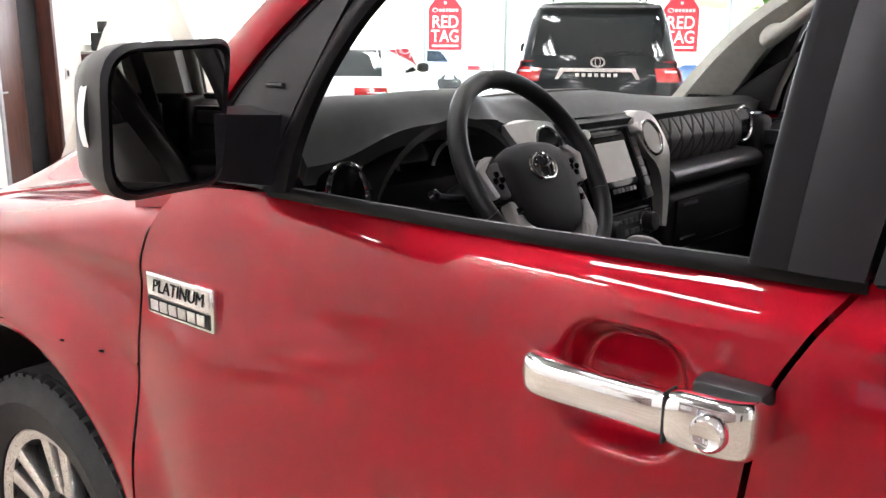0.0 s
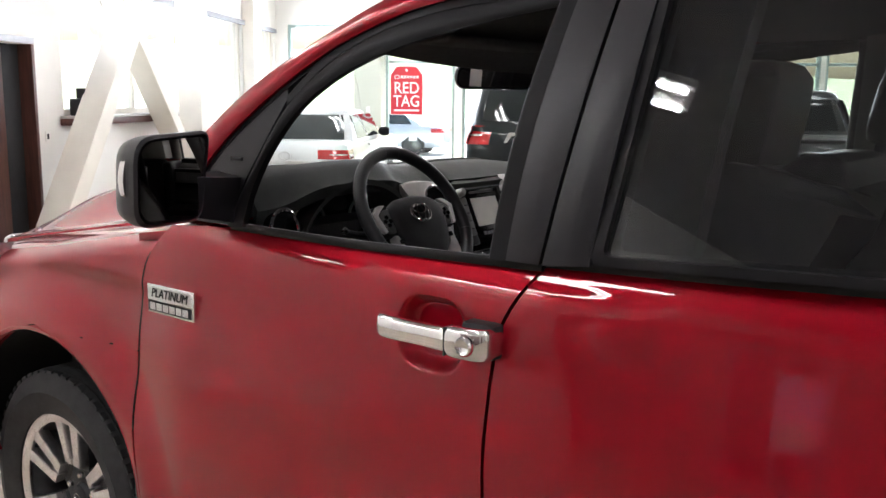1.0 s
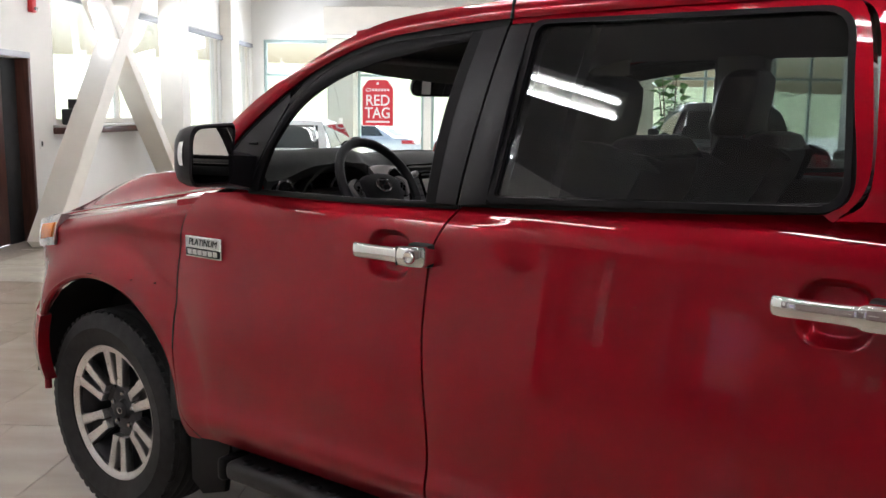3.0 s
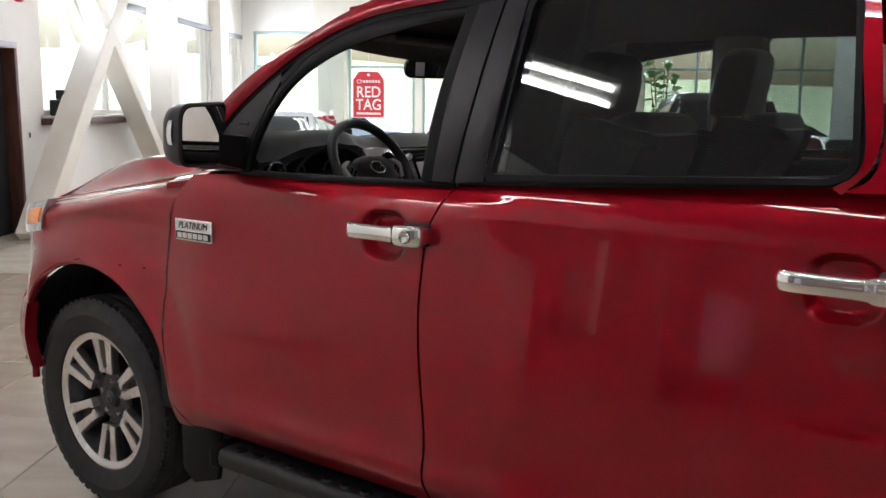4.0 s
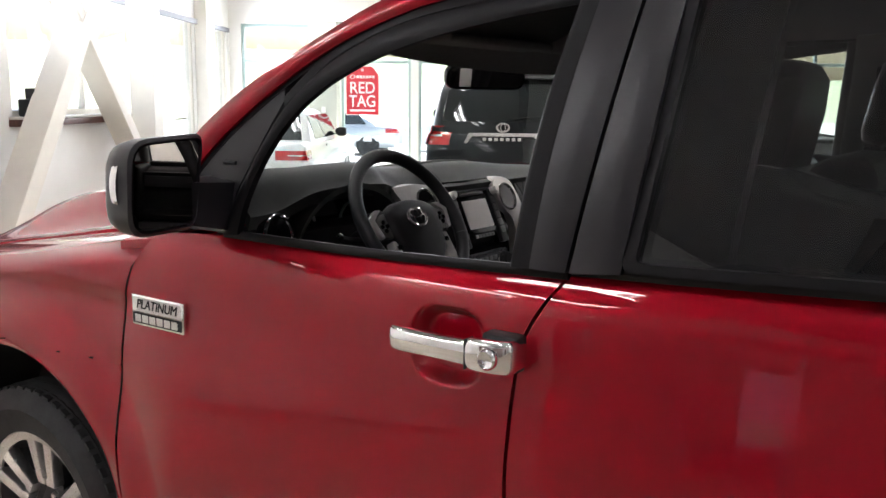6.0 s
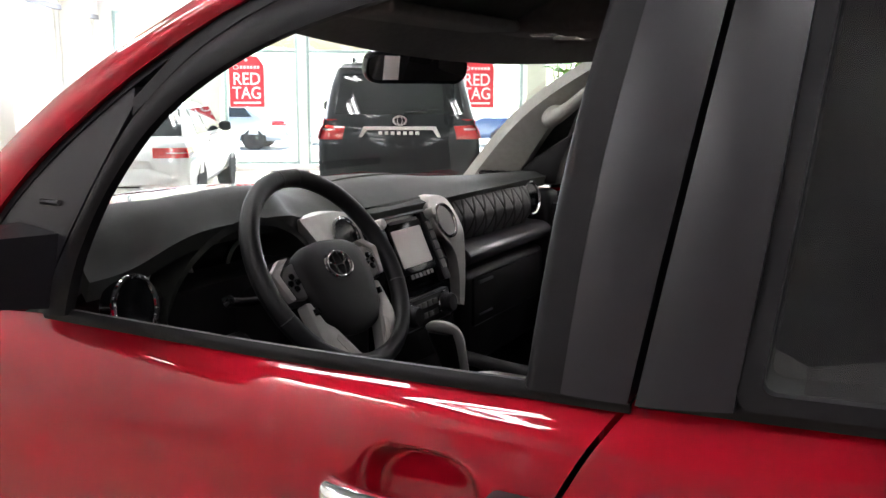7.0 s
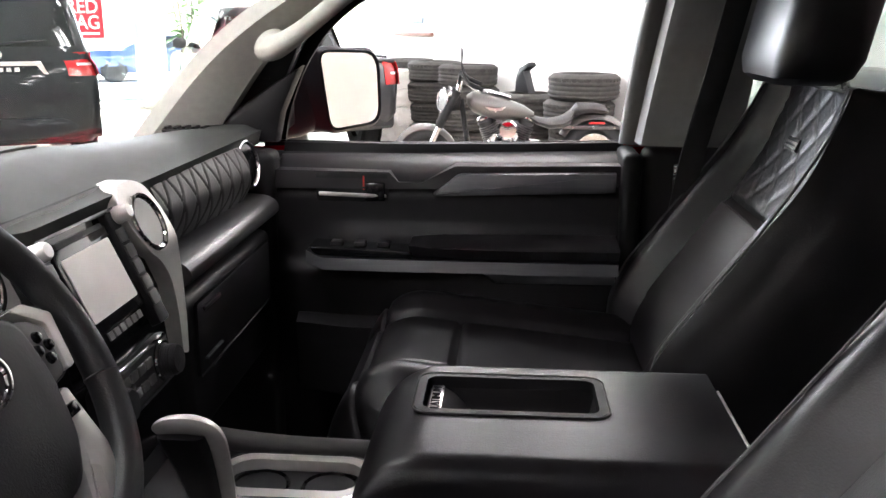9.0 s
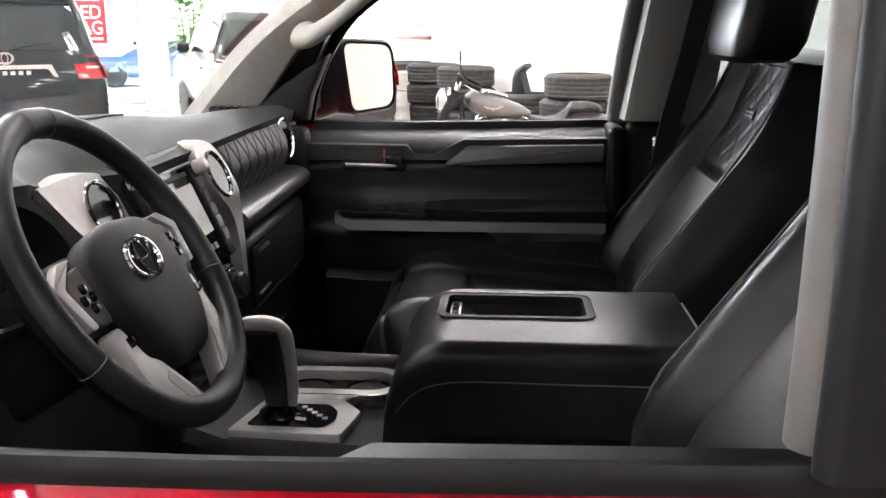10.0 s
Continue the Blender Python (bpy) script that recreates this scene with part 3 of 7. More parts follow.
# rear quarter, bed and tailgate
for side in (0, 1):
    def quarter():
        bm = grid(lambda u, v: Vector((2.807 + 0.19 * u, side_y(2.9, 0.475 + v * (belt(2.9) - 0.475)), 0.475 + v * (belt(2.9) - 0.475))), 6, 40, 0.025)
        return flip(bm) if side else bm

    def bedside():
        bm = bmesh.new()

        def f(u, v):
            x = 3.02 + 1.83 * u
            zb = 0.5
            h = 0.505 ** 2 - (x - 3.70) ** 2
            if h > 0:
                zb = max(zb, 0.445 + math.sqrt(h))
            z = zb + v * (1.36 - zb)
            return Vector((x, side_y(x, z), z))
        grid(f, 90, 40, 0.05, bm=bm)
        return flip(bm) if side else bm
    part("cab_corner", quarter(), RED, truck)
    part("bed_side", bedside(), RED, truck)
part("bed_floor", bx(3.03, 4.83, 0.06, W - 0.06, 0.82, 0.86), CHARCOAL, truck)
part("bed_front_wall", bx(3.03, 3.06, 0.08, W - 0.08, 0.86, 1.36), RED, truck)
tg = part("tailgate", bx(4.80, 4.86, 0.12, W - 0.12, 0.72, 1.37, 0.015), RED, truck)
part("latch", bx(4.862, 4.875, W / 2 - 0.12, W / 2 + 0.12, 1.18, 1.26, 0.01), CHROME, tg)
part("rear_bumper", bx(4.84, 4.98, 0.03, W - 0.03, 0.5, 0.70, 0.03, 3), CHROME, truck)
for y in (0.05, W - 0.05):
    part("tail_lamp", bx(4.76, 4.88, y - 0.06, y + 0.06, 0.98, 1.34, 0.02, 3), REDLENS, truck)

# hood with raised middle
def hood_z(x, y):
    s = abs(y - W / 2)
    edge = curve1(x, [(-0.9, 1.06), (-0.6, 1.115), (-0.18, 1.185), (0.15, 1.24), (0.49, 1.295), (0.7, 1.312)])
    mid = curve1(x, [(-0.9, 1.07), (-0.72, 1.135), (-0.58, 1.195), (-0.45, 1.250), (-0.27, 1.295), (0.1, 1.325), (0.5, 1.338), (0.7, 1.34)])
    k = sstep(0.70, 0.46, s)
    return edge * (1 - k) + mid * k + 0.01 * (1 - (s / 0.75) ** 2)


def hood(u, v):
    y = 0.240 + (W - 0.48) * v
    s = abs(y - W / 2) / 0.70
    x0 = -0.88 + 0.24 * s ** 2.5
    x = x0 + u * (0.60 - 0.10 * (1 - s * s) - x0)
    return Vector((x, y, hood_z(x, y) - 0.001))


part("hood", grid(hood, 60, 70, 0.03, (0, 0, -1)), RED, truck, "red hood with raised centre")


def header(u, v):
    p = hood(0.0, v)
    return p + Vector((-0.035 * math.sin(u * math.pi / 2) + 0.002, 0, -0.004 - 0.16 * u))


part("front_header", grid(header, 8, 40), RED, truck, "red panel over the grille")

# front end: bumper, grille, headlamps
def bumper():
    rings = []
    for i in range(41):
        s = i / 40
        y = 0.13 + (W - 0.26) * s
        e = abs(2 * s - 1)
        x = -0.93 + 0.30 * e ** 3.2
        rings.append([(x + dx, y, z) for dx, z in ((0.10, 0.46), (0.03, 0.47), (0.0, 0.52), (-0.02, 0.62), (-0.015, 0.70), (0.02, 0.75), (0.10, 0.76), (0.16, 0.60))])
    return loft(rings)


part("front_bumper", bumper(), RED, truck)
for side in (0, 1):
    def corner():
        def f(u, v):
            x = -0.66 + 0.335 * u
            z = 0.505 + 0.245 * v - 0.02 * u * (1 - v)
            return Vector((x - 0.06 * (1 - u), side_y(x, z) - 0.012 - 0.02 * math.sin(math.pi * v) + 0.02 * (1 - u), z))
        bm = grid(f, 16, 14, 0.05)
        return flip(bm) if side else bm
    part("bumper_corner", corner(), RED, truck)

    def lamp(x0, x1, low, high, off=0.0):
        def f(u, v):
            x = x0 + (x1 - x0) * u
            z = lin(u, low) + (lin(u, high) - lin(u, low)) * v
            return Vector((x - 0.01, side_y(x, 1.05) - off + 0.035 * max(0.0, (z - 1.05) / 0.11) ** 2, z))
        bm = grid(f, 14, 10, 0.04)
        return flip(bm) if side else bm
    hl = part("headlamp", lamp(-0.62, -0.225, [(0, 0.985), (1, 1.045)], [(0, 1.095), (0.5, 1.125), (1, 1.162)], 0.012), LAMPGLASS, truck, "clear headlamp with amber marker")
    part("marker", lamp(-0.345, -0.240, [(0, 1.055), (1, 1.075)], [(0, 1.115), (1, 1.130)], 0.018), AMBER, hl, "amber side marker lens")
part("grille", bx(-0.94, -0.86, 0.36, W - 0.36, 0.80, 1.08, 0.03, 3), CHROME, truck)
for i in range(5):
    part("grille_bar", bx(-0.955, -0.935, 0.44, W - 0.44, 0.83 + 0.05 * i, 0.855 + 0.05 * i, 0.006), CHARCOAL, truck)

# greenhouse: everything above the belt lies on a leaning surface
def glass_y(z, off=0.0):
    return 0.015 + 0.30 * (z - 1.34) + 0.33 * ((z - 1.57) ** 2 - 0.053) + off


ROOF = [(0.60, 1.345), (0.76, 1.52), (0.90, 1.63), (1.07, 1.725), (1.23, 1.80), (1.39, 1.84), (1.73, 1.866), (2.2, 1.872), (2.62, 1.855), (2.80, 1.82)]
FRAME_OUT = [(0.875, 1.325), (0.93, 1.44), (1.01, 1.585), (1.11, 1.675), (1.25, 1.74), (1.41, 1.772), (1.58, 1.784), (1.745, 1.797)]
FRAME_IN = [(0.925, 1.325), (0.942, 1.40), (0.988, 1.50), (1.06, 1.59), (1.17, 1.66), (1.31, 1.708), (1.48, 1.742), (1.645, 1.763)]


def poly(keys, n=40):
    ps = smooth_path([(k[0], k[1], 0) for k in keys], 8)
    d = [0.0]
    for a, b in zip(ps, ps[1:]):
        d.append(d[-1] + (b - a).length)
    return [(float(np.interp(d[-1] * i / n, d, [p.x for p in ps])), float(np.interp(d[-1] * i / n, d, [p.y for p in ps]))) for i in range(n + 1)]


def band(a, b, out, depth, crown=0.0, n=40, m=6):
    """A strip on the leaning side between two lines of (x, z)."""
    pa, pb = poly(a, n), poly(b, n)

    def f(u, v):
        i = min(n, int(round(u * n)))
        x, z = (pa[i][k] * (1 - v) + pb[i][k] * v for k in (0, 1))
        return Vector((x, glass_y(z, -out - crown * math.sin(math.pi * v)), z))
    return grid(f, n, m, depth)


RAIL_IN = [(0.70, 1.335), (0.80, 1.47), (0.93, 1.585), (1.09, 1.69), (1.25, 1.757), (1.41, 1.79), (1.745, 1.815), (2.2, 1.822), (2.53, 1.818), (2.70, 1.79)]
both("roof_rail", lambda: band(ROOF, RAIL_IN, 0.012, 0.05, 0.010, 70), RED, truck, "red windscreen pillar and roof rail")
both("roof_seam", lambda: band([(1.744, 1.866), (1.750, 1.84), (1.752, 1.815)], [(1.750, 1.866), (1.756, 1.84), (1.758, 1.815)], 0.024, 0.02, 0, 6, 1), DARK, truck)
both("drip_seal", lambda: band(RAIL_IN, [(p[0] + 0.006, p[1] - 0.008) for p in RAIL_IN], 0.004, 0.02, 0, 70, 1), RUBBER, truck)
both("sail_panel", lambda: band([(0.69, 1.325), (0.80, 1.462), (0.925, 1.572), (1.0, 1.622)], [(0.878, 1.325), (0.905, 1.40), (0.96, 1.51), (1.005, 1.60)], 0.002, 0.03, 0, 16), SATIN, front_door)
both("window_frame", lambda: band(FRAME_OUT, FRAME_IN, 0.004, 0.016, 0.006, 40), RUBBER, truck, "thick black window frame")
both("upper_frame", lambda: band([(p[0] - 0.004 if p[0] < 1.2 else p[0], p[1] + 0.022) for p in FRAME_OUT[2:]], FRAME_OUT[2:], 0.006, 0.03, 0.0, 30, 2), RUBBER, truck)
both("front_pillar_panel", lambda: band([(1.600, 1.337), (1.625, 1.56), (1.648, 1.785)], [(1.683, 1.337), (1.715, 1.56), (1.745, 1.797)], 0.010, 0.05, 0.003, 12), SATIN, truck, "satin black pillar panel")
both("rear_pillar_panel", lambda: band([(1.690, 1.337), (1.722, 1.56), (1.752, 1.797)], [(1.776, 1.345), (1.797, 1.56), (1.815, 1.80)], 0.010, 0.05, 0.003, 12), SATIN, truck, "satin black pillar panel")
both("pillar_core", lambda: band([(1.655, 1.330), (1.680, 1.56), (1.708, 1.79)], [(1.730, 1.335), (1.755, 1.56), (1.785, 1.795)], -0.045, 0.02, 0, 12, 2), DARK, truck)
POST_LINE = [(1.594, 1.337), (1.613, 1.56), (1.646, 1.785)]
POSTSHEEN = mat("pillar_edge_sheen", (0.10, 0.095, 0.09), 0.5, 0, 0.06, 30, 0.1, 500)


def seal_post():
    """The rounded inner post of the window frame, with its rubber bead."""
    rings = []
    for (x, z) in poly(POST_LINE, 14):
        y = glass_y(z)
        rings.append([tuple(q) for q in smooth_path([(x + 0.025, y - 0.012, z), (x + 0.004, y - 0.014, z), (x - 0.006, y - 0.014, z), (x - 0.013, y - 0.006, z), (x - 0.012, y + 0.004, z), (x - 0.004, y + 0.012, z), (x + 0.004, y + 0.018, z), (x + 0.025, y + 0.022, z)], 3)])
    return loft(rings)


def post_trim():
    """The padded trim on the inner side of the post, its colour lightened as a sheen."""
    rings = []
    for (x, z) in poly(POST_LINE, 14):
        y = glass_y(z)
        rings.append([tuple(q) for q in smooth_path([(x + 0.025, y + 0.021, z), (x - 0.002, y + 0.019, z), (x - 0.011, y + 0.022, z), (x - 0.017, y + 0.032, z), (x - 0.014, y + 0.046, z), (x - 0.002, y + 0.058, z), (x + 0.025, y + 0.066, z)], 3)])
    return loft(rings)


both("pillar_seal", seal_post, RUBBER, truck)
both("pillar_edge", post_trim, POSTSHEEN, truck, "padded pillar trim edge, lightened as a sheen")


def ring2(outer, inner, out, depth):
    """A closed frame on the leaning side between two outlines with as many points."""
    bm = bmesh.new()
    n = len(outer)
    lay = []
    for pts, off in ((outer, depth), (outer, -out), (inner, -out), (inner, depth)):
        lay.append([bm.verts.new((p[0], glass_y(p[1], off), p[1])) for p in pts])
    fs = []
    for a, b in zip(lay, lay[1:] + lay[:1]):
        for i in range(n):
            j = (i + 1) % n
            fs.append(bm.faces.new((a[i], a[j], b[j], b[i])))
    bmesh.ops.recalc_face_normals(bm, faces=fs)
    return bm


def corner_round(pts, r, n=6):
    out = []
    m = len(pts)
    for i in range(m):
        p, a, b = Vector(pts[i]), Vector(pts[i - 1]), Vector(pts[(i + 1) % m])
        da, db = (a - p).normalized(), (b - p).normalized()
        rr = r[i]
        s, e = p + da * rr, p + db * rr
        for k in range(n + 1):
            t = k / n
            out.append(tuple(s * (1 - t) ** 2 + p * 2 * t * (1 - t) + e * t * t))
    return out


R_OUT = corner_round([(1.776, 1.348), (1.818, 1.808), (2.586, 1.803), (2.632, 1.385)], (0.02, 0.03, 0.07, 0.07))
R_IN = corner_round([(1.797, 1.364), (1.836, 1.797), (2.573, 1.791), (2.617, 1.397)], (0.015, 0.03, 0.06, 0.06))
both("rear_window_frame", lambda: ring2(R_OUT, R_IN, 0.010, 0.05), RUBBER, truck)


def pane_side(pts, off):
    bm = bmesh.new()
    vs = [bm.verts.new((p[0], glass_y(1.385, off) + 0.31 * (p[1] - 1.385), p[1])) for p in pts]
    f = bm.faces.new(vs)
    bmesh.ops.recalc_face_normals(bm, faces=[f])
    g = bmesh.ops.extrude_face_region(bm, geom=[f])
    for v in g["geom"]:
        if isinstance(v, bmesh.types.BMVert):
            v.co.y += 0.004
    return bm


gl = both("rear_side_glass", lambda: pane_side(R_IN, 0.004), TINT, truck, "dark tinted rear side glass")
for g in gl:
    g.visible_shadow = False

# red skin round the rear side window
both("roof_side_skin", lambda: band([(1.752, 1.821), (2.2, 1.826), (2.56, 1.822)], [(1.752, 1.800), (2.2, 1.806), (2.56, 1.803)], 0.006, 0.03, 0, 20, 2), RED, truck)
both("rear_pillar", lambda: band([(2.50, 1.822), (2.62, 1.79), (2.655, 1.60), (2.66, 1.42), (2.60, 1.37)], [(2.72, 1.83), (2.86, 1.78), (2.94, 1.62), (2.985, 1.48), (2.99, 1.385)], 0.010, 0.05, 0.006, 30, 8), RED, truck, "red rear cab pillar")
both("rear_pillar_inner", lambda: band([(2.50, 1.822), (2.60, 1.80), (2.645, 1.60), (2.655, 1.44), (2.60, 1.365)], [(2.47, 1.81), (2.575, 1.77), (2.61, 1.60), (2.632, 1.43), (2.58, 1.378)], 0.006, 0.04, 0, 30, 3), RED, truck)
# belt mouldings
both("belt_moulding", lambda: band([(0.875, 1.331), (1.27, 1.331), (1.682, 1.341)], [(0.875, 1.314), (1.27, 1.314), (1.682, 1.323)], -0.006, 0.006, 0.003, 24, 4), RUBBER, front_door, "black rubber belt moulding")
both("belt_moulding", lambda: band([(1.690, 1.352), (2.0, 1.366), (2.40, 1.385), (2.60, 1.402)], [(1.690, 1.331), (2.0, 1.344), (2.40, 1.365), (2.60, 1.380)], -0.004, 0.045, 0.003, 24, 4), RUBBER, rear_door, "black rubber belt moulding")

# roof, screens
def roof(u, v):
    s = 2 * v - 1
    x0, x1 = 1.22 - 0.10 * (1 - s * s), 2.86
    x = x0 + (x1 - x0) * u
    ze = lin(x, ROOF)
    c = 0.075 * (1 - abs(s) ** 2.6) * sstep(1.0, 1.7, x) + 0.0
    ye = glass_y(ze, -0.012)
    y = ye + (W - 2 * ye) * v
    z = max(ze, curve1(x, [(1.1, 1.79), (1.3, 1.815), (1.73, 1.862), (2.2, 1.868), (2.7, 1.845), (2.86, 1.80)])) if abs(s) > 0.98 else curve1(x, [(1.1, 1.79), (1.3, 1.822), (1.73, 1.866), (2.2, 1.872), (2.7, 1.85), (2.86, 1.80)])
    return Vector((x, y, z + c))


part("roof", grid(roof, 40, 40, 0.02, (0, 0, -1)), RED, truck)


def screen(u, v):
    pa = poly(ROOF[:5], 20)
    i = min(20, int(round(u * 20)))
    x, z = pa[i]
    ye = glass_y(z, -0.004)
    s = 2 * v - 1
    return Vector((x - 0.16 * (1 - s * s) * (1 - 0.35 * u) + 0.006, ye + (W - 2 * ye) * v, z + 0.03 * (1 - s * s) * u))


ws = part("windscreen", grid(screen, 20, 24), CLEAR, truck, "clear curved windscreen")
ws.visible_shadow = False
part("cowl", grid(lambda u, v: Vector((0.47 + 0.18 * u - 0.16 * (1 - (2 * v - 1) ** 2), 0.20 + (W - 0.40) * v, 1.262 + 0.012 * u + 0.022 * (1 - (2 * v - 1) ** 4))), 4, 20, 0.02, (0, 0, -1)), CHARCOAL, truck)


def back_screen(u, v):
    z = 1.36 + 0.44 * u
    ye = 0.24 + 0.1 * u
    return Vector((2.96 - 0.12 * u, ye + (W - 2 * ye) * v, z))


bs = part("rear_screen", grid(back_screen, 6, 10), TINT, truck, "dark tinted rear screen")
bs.visible_shadow = False
part("cab_back", bx(2.95, 2.985, 0.06, W - 0.06, 0.6, 1.37, 0.01), RED, truck)
for side in (0, 1):
    def cabcorner():
        bm = loft([[(2.985, glass_y(1.37) + 0.0, 1.36), (2.95, 0.26, 1.36), (2.93, 0.26, 1.36), (2.93, 0.05, 1.36)], [(2.87, glass_y(1.8), 1.80), (2.85, 0.36, 1.81), (2.83, 0.36, 1.81), (2.83, 0.2, 1.80)]])
        return flip(bm) if side else bm
    part("cab_rear_pillar", cabcorner(), RED, truck)

# wheels
def wheel(m, proto=None):
    tyre = lathe([(0.268, -0.12), (0.29, -0.132), (0.34, -0.138), (0.375, -0.132), (0.395, -0.115), (0.402, -0.10)] + [(0.404 - (0.006 if k % 4 == 3 else 0), -0.095 + 0.19 * k / 19) for k in range(20)] + [(0.402, 0.10), (0.395, 0.115), (0.375, 0.132), (0.345, 0.138), (0.338, 0.1405), (0.332, 0.138), (0.29, 0.132), (0.268, 0.12)], m, 72, closed=True)
    for i in range(60):
        a = 2 * math.pi * i / 60
        q = m @ Matrix.Rotation(a, 4, "Z") @ Matrix.Translation((0.3955, 0, 0.106))
        bmesh.ops.create_cube(tyre, size=1, matrix=q @ Matrix.Diagonal((0.008, 0.026, 0.03, 1)))
    w = part("wheel", tyre, TYRE, truck, "black tyre on a twin-spoke alloy rim")
    part("rim", lathe([(0.262, -0.12), (0.268, -0.12), (0.268, 0.108), (0.258, 0.106), (0.24, 0.08), (0.225, 0.0), (0.225, -0.11)], m, 64, closed=True), GREYALLOY, w)
    part("rim_lip", lathe([(0.240, 0.104), (0.256, 0.112), (0.264, 0.115), (0.269, 0.113), (0.270, 0.106), (0.262, 0.100), (0.242, 0.094)], m, 64, closed=True), ALLOY, w, "bright machined rim lip")
    part("rim_back", lathe([(0.0, -0.03), (0.10, -0.03), (0.10, -0.02), (0.0, -0.02)], m, 32), DARK, w)
    part("brake_disc", lathe([(0.05, 0.0), (0.175, 0.0), (0.175, -0.02), (0.05, -0.02)], m, 40, closed=True), GREYALLOY, w)
    for i in range(6):
        q = m @ Matrix.Rotation(2 * math.pi * i / 6 + radians(90), 4, "Z")
        for s in (-1, 1):
            o = [(0.104, s * 0.004), (0.104, s * 0.040), (0.16, s * 0.048), (0.225, s * 0.060), (0.252, s * 0.078), (0.252, s * 0.022), (0.16, s * 0.014), (0.128, s * 0.012), (0.124, s * 0.004)]
            bm = prism([p for p in (o if s > 0 else o[::-1])], "z", 0.055, 0.092, 0.004)
            for v in bm.verts:
                v.co.z += 0.10 * (v.co.x - 0.08) - 0.004
            bm.transform(q)
            part("spoke", bm, ALLOY, w)
        bm = prism([(0.08, -0.036), (0.245, -0.062), (0.245, 0.062), (0.08, 0.036)], "z", 0.03, 0.062, 0.003)
        for v in bm.verts:
            v.co.z += 0.10 * (v.co.x - 0.08) - 0.004
        bm.transform(q)
        part("spoke_pocket", bm, GREYALLOY, w)
    part("hub", lathe([(0.0, 0.07), (0.035, 0.07), (0.042, 0.058), (0.092, 0.058), (0.103, 0.050), (0.105, 0.0), (0.0, 0.0)], m, 36), GREYALLOY, w)
    part("hub_cap", lathe([(0.0, 0.082), (0.026, 0.08), (0.034, 0.074), (0.036, 0.066), (0.0, 0.066)], m, 28), CHARCOAL, w)
    part("cap_badge", torus(m @ Matrix.Translation((0, 0, 0.081)) @ Matrix.Diagonal((1, 0.7, 1, 1)), 0.016, 0.002, 20, 6), CHROME, w)
    for i in range(5):
        q = m @ Matrix.Rotation(2 * math.pi * i / 5 + 0.3, 4, "Z") @ Matrix.Translation((0.066, 0, 0.05))
        part("lug_nut", lathe([(0.0, 0.022), (0.008, 0.022), (0.012, 0.016), (0.012, 0.0), (0.0, 0.0)], q, 6), CHROME, w)


out_l = Matrix.Rotation(radians(90), 4, "X")
out_r = Matrix.Rotation(radians(-90), 4, "X")
for x in (0.0, 3.70):
    wheel(Matrix.Translation((x + 0.02, 0.165, 0.404)) @ out_l)
    wheel(Matrix.Translation((x, W - 0.165, 0.404)) @ out_r)
    for side in (0, 1):
        def well():
            bm = bmesh.new()
            rings = []
            for y, r in ((0.03, 0.50), (0.32, 0.50), (0.33, 0.02)):
                rings.append([(x + 0.03 + r * math.cos(radians(a)), y, 0.445 + r * math.sin(radians(a))) for a in range(5, 176, 10)])
            loft(rings, False, False, bm)
            return flip(bm) if side else bm
        part("wheel_well", well(), DARK, truck)
        if x < 1:
            def flap():
                bm = prism([(0.545, 0.50), (0.50, 0.42), (0.50, 0.26), (0.56, 0.22), (0.68, 0.26), (0.72, 0.47)], "y", 0.05, 0.075, 0.006)
                return flip(bm) if side else bm
            part("mud_flap", flap(), RUBBER, truck)

# underbody and running boards
part("chassis", bx(-0.6, 4.7, 0.35, W - 0.35, 0.34, 0.52, 0.03), DARK, truck)
part("cab_floor", bx(0.60, 2.95, 0.10, W - 0.10, 0.52, 0.60, 0.01), DARK, truck)
part("rocker", bx(0.66, 2.95, 0.06, 0.14, 0.40, 0.56, 0.02), DARK, truck)
part("rocker", bx(0.66, 2.95, W - 0.14, W - 0.06, 0.40, 0.56, 0.02), DARK, truck)
for side in (0, 1):
    def step(x0, x1, y0, y1, z0, z1, b):
        bm = bx(x0, x1, y0, y1, z0, z1, b, 3)
        return flip(bm) if side else bm
    st = part("running_board", step(0.80, 2.85, -0.05, 0.13, 0.37, 0.435, 0.022), CHARCOAL, truck, "ribbed black running board")
    part("end_cap", step(0.765, 0.805, -0.055, 0.10, 0.362, 0.442, 0.018), RUBBER, st)
    for i in range(26):
        for j in range(2):
            bm = lathe([(0.0, 0.008), (0.016, 0.008), (0.022, 0.0), (0.0, 0.0)], Matrix.Translation((0.88 + 0.075 * i, -0.01 + 0.075 * j, 0.434)), 10)
            part("tread_stud", flip(bm) if side else bm, RUBBER, st)

# door handles: chrome bars over their cups
def handle(x0, x1, z, keyed):
    """A straight chrome bar with a flat face, whose ends drop to the door."""
    rings = []
    n = 36
    for i in range(n + 1):
        u = 0.5 - 0.5 * math.cos(math.pi * i / n)
        x = x0 + (x1 - x0) * u
        rise = (1 - abs(2 * u - 1) ** 7) ** 0.5
        h = 0.0225 + 0.0055 * sstep(0.68, 0.72, u) - 0.0015 * sstep(0.0, 0.4, u) * sstep(0.68, 0.5, u)
        end = 1 - 0.45 * sstep(0.05, 0.0, u) - 0.25 * sstep(0.97, 1.0, u)
        y = -0.018 - 0.034 * rise - 0.003 * sstep(0.68, 0.72, u)
        ring = []
        for k in range(20):
            a = 2 * math.pi * k / 20
            ca, sa = math.cos(a), math.sin(a)
            ring.append((x, y + 0.0145 * math.copysign(abs(ca) ** 0.6, ca), z + h * end * math.copysign(abs(sa) ** 0.6, sa)))
        rings.append(ring)
    return loft(rings)


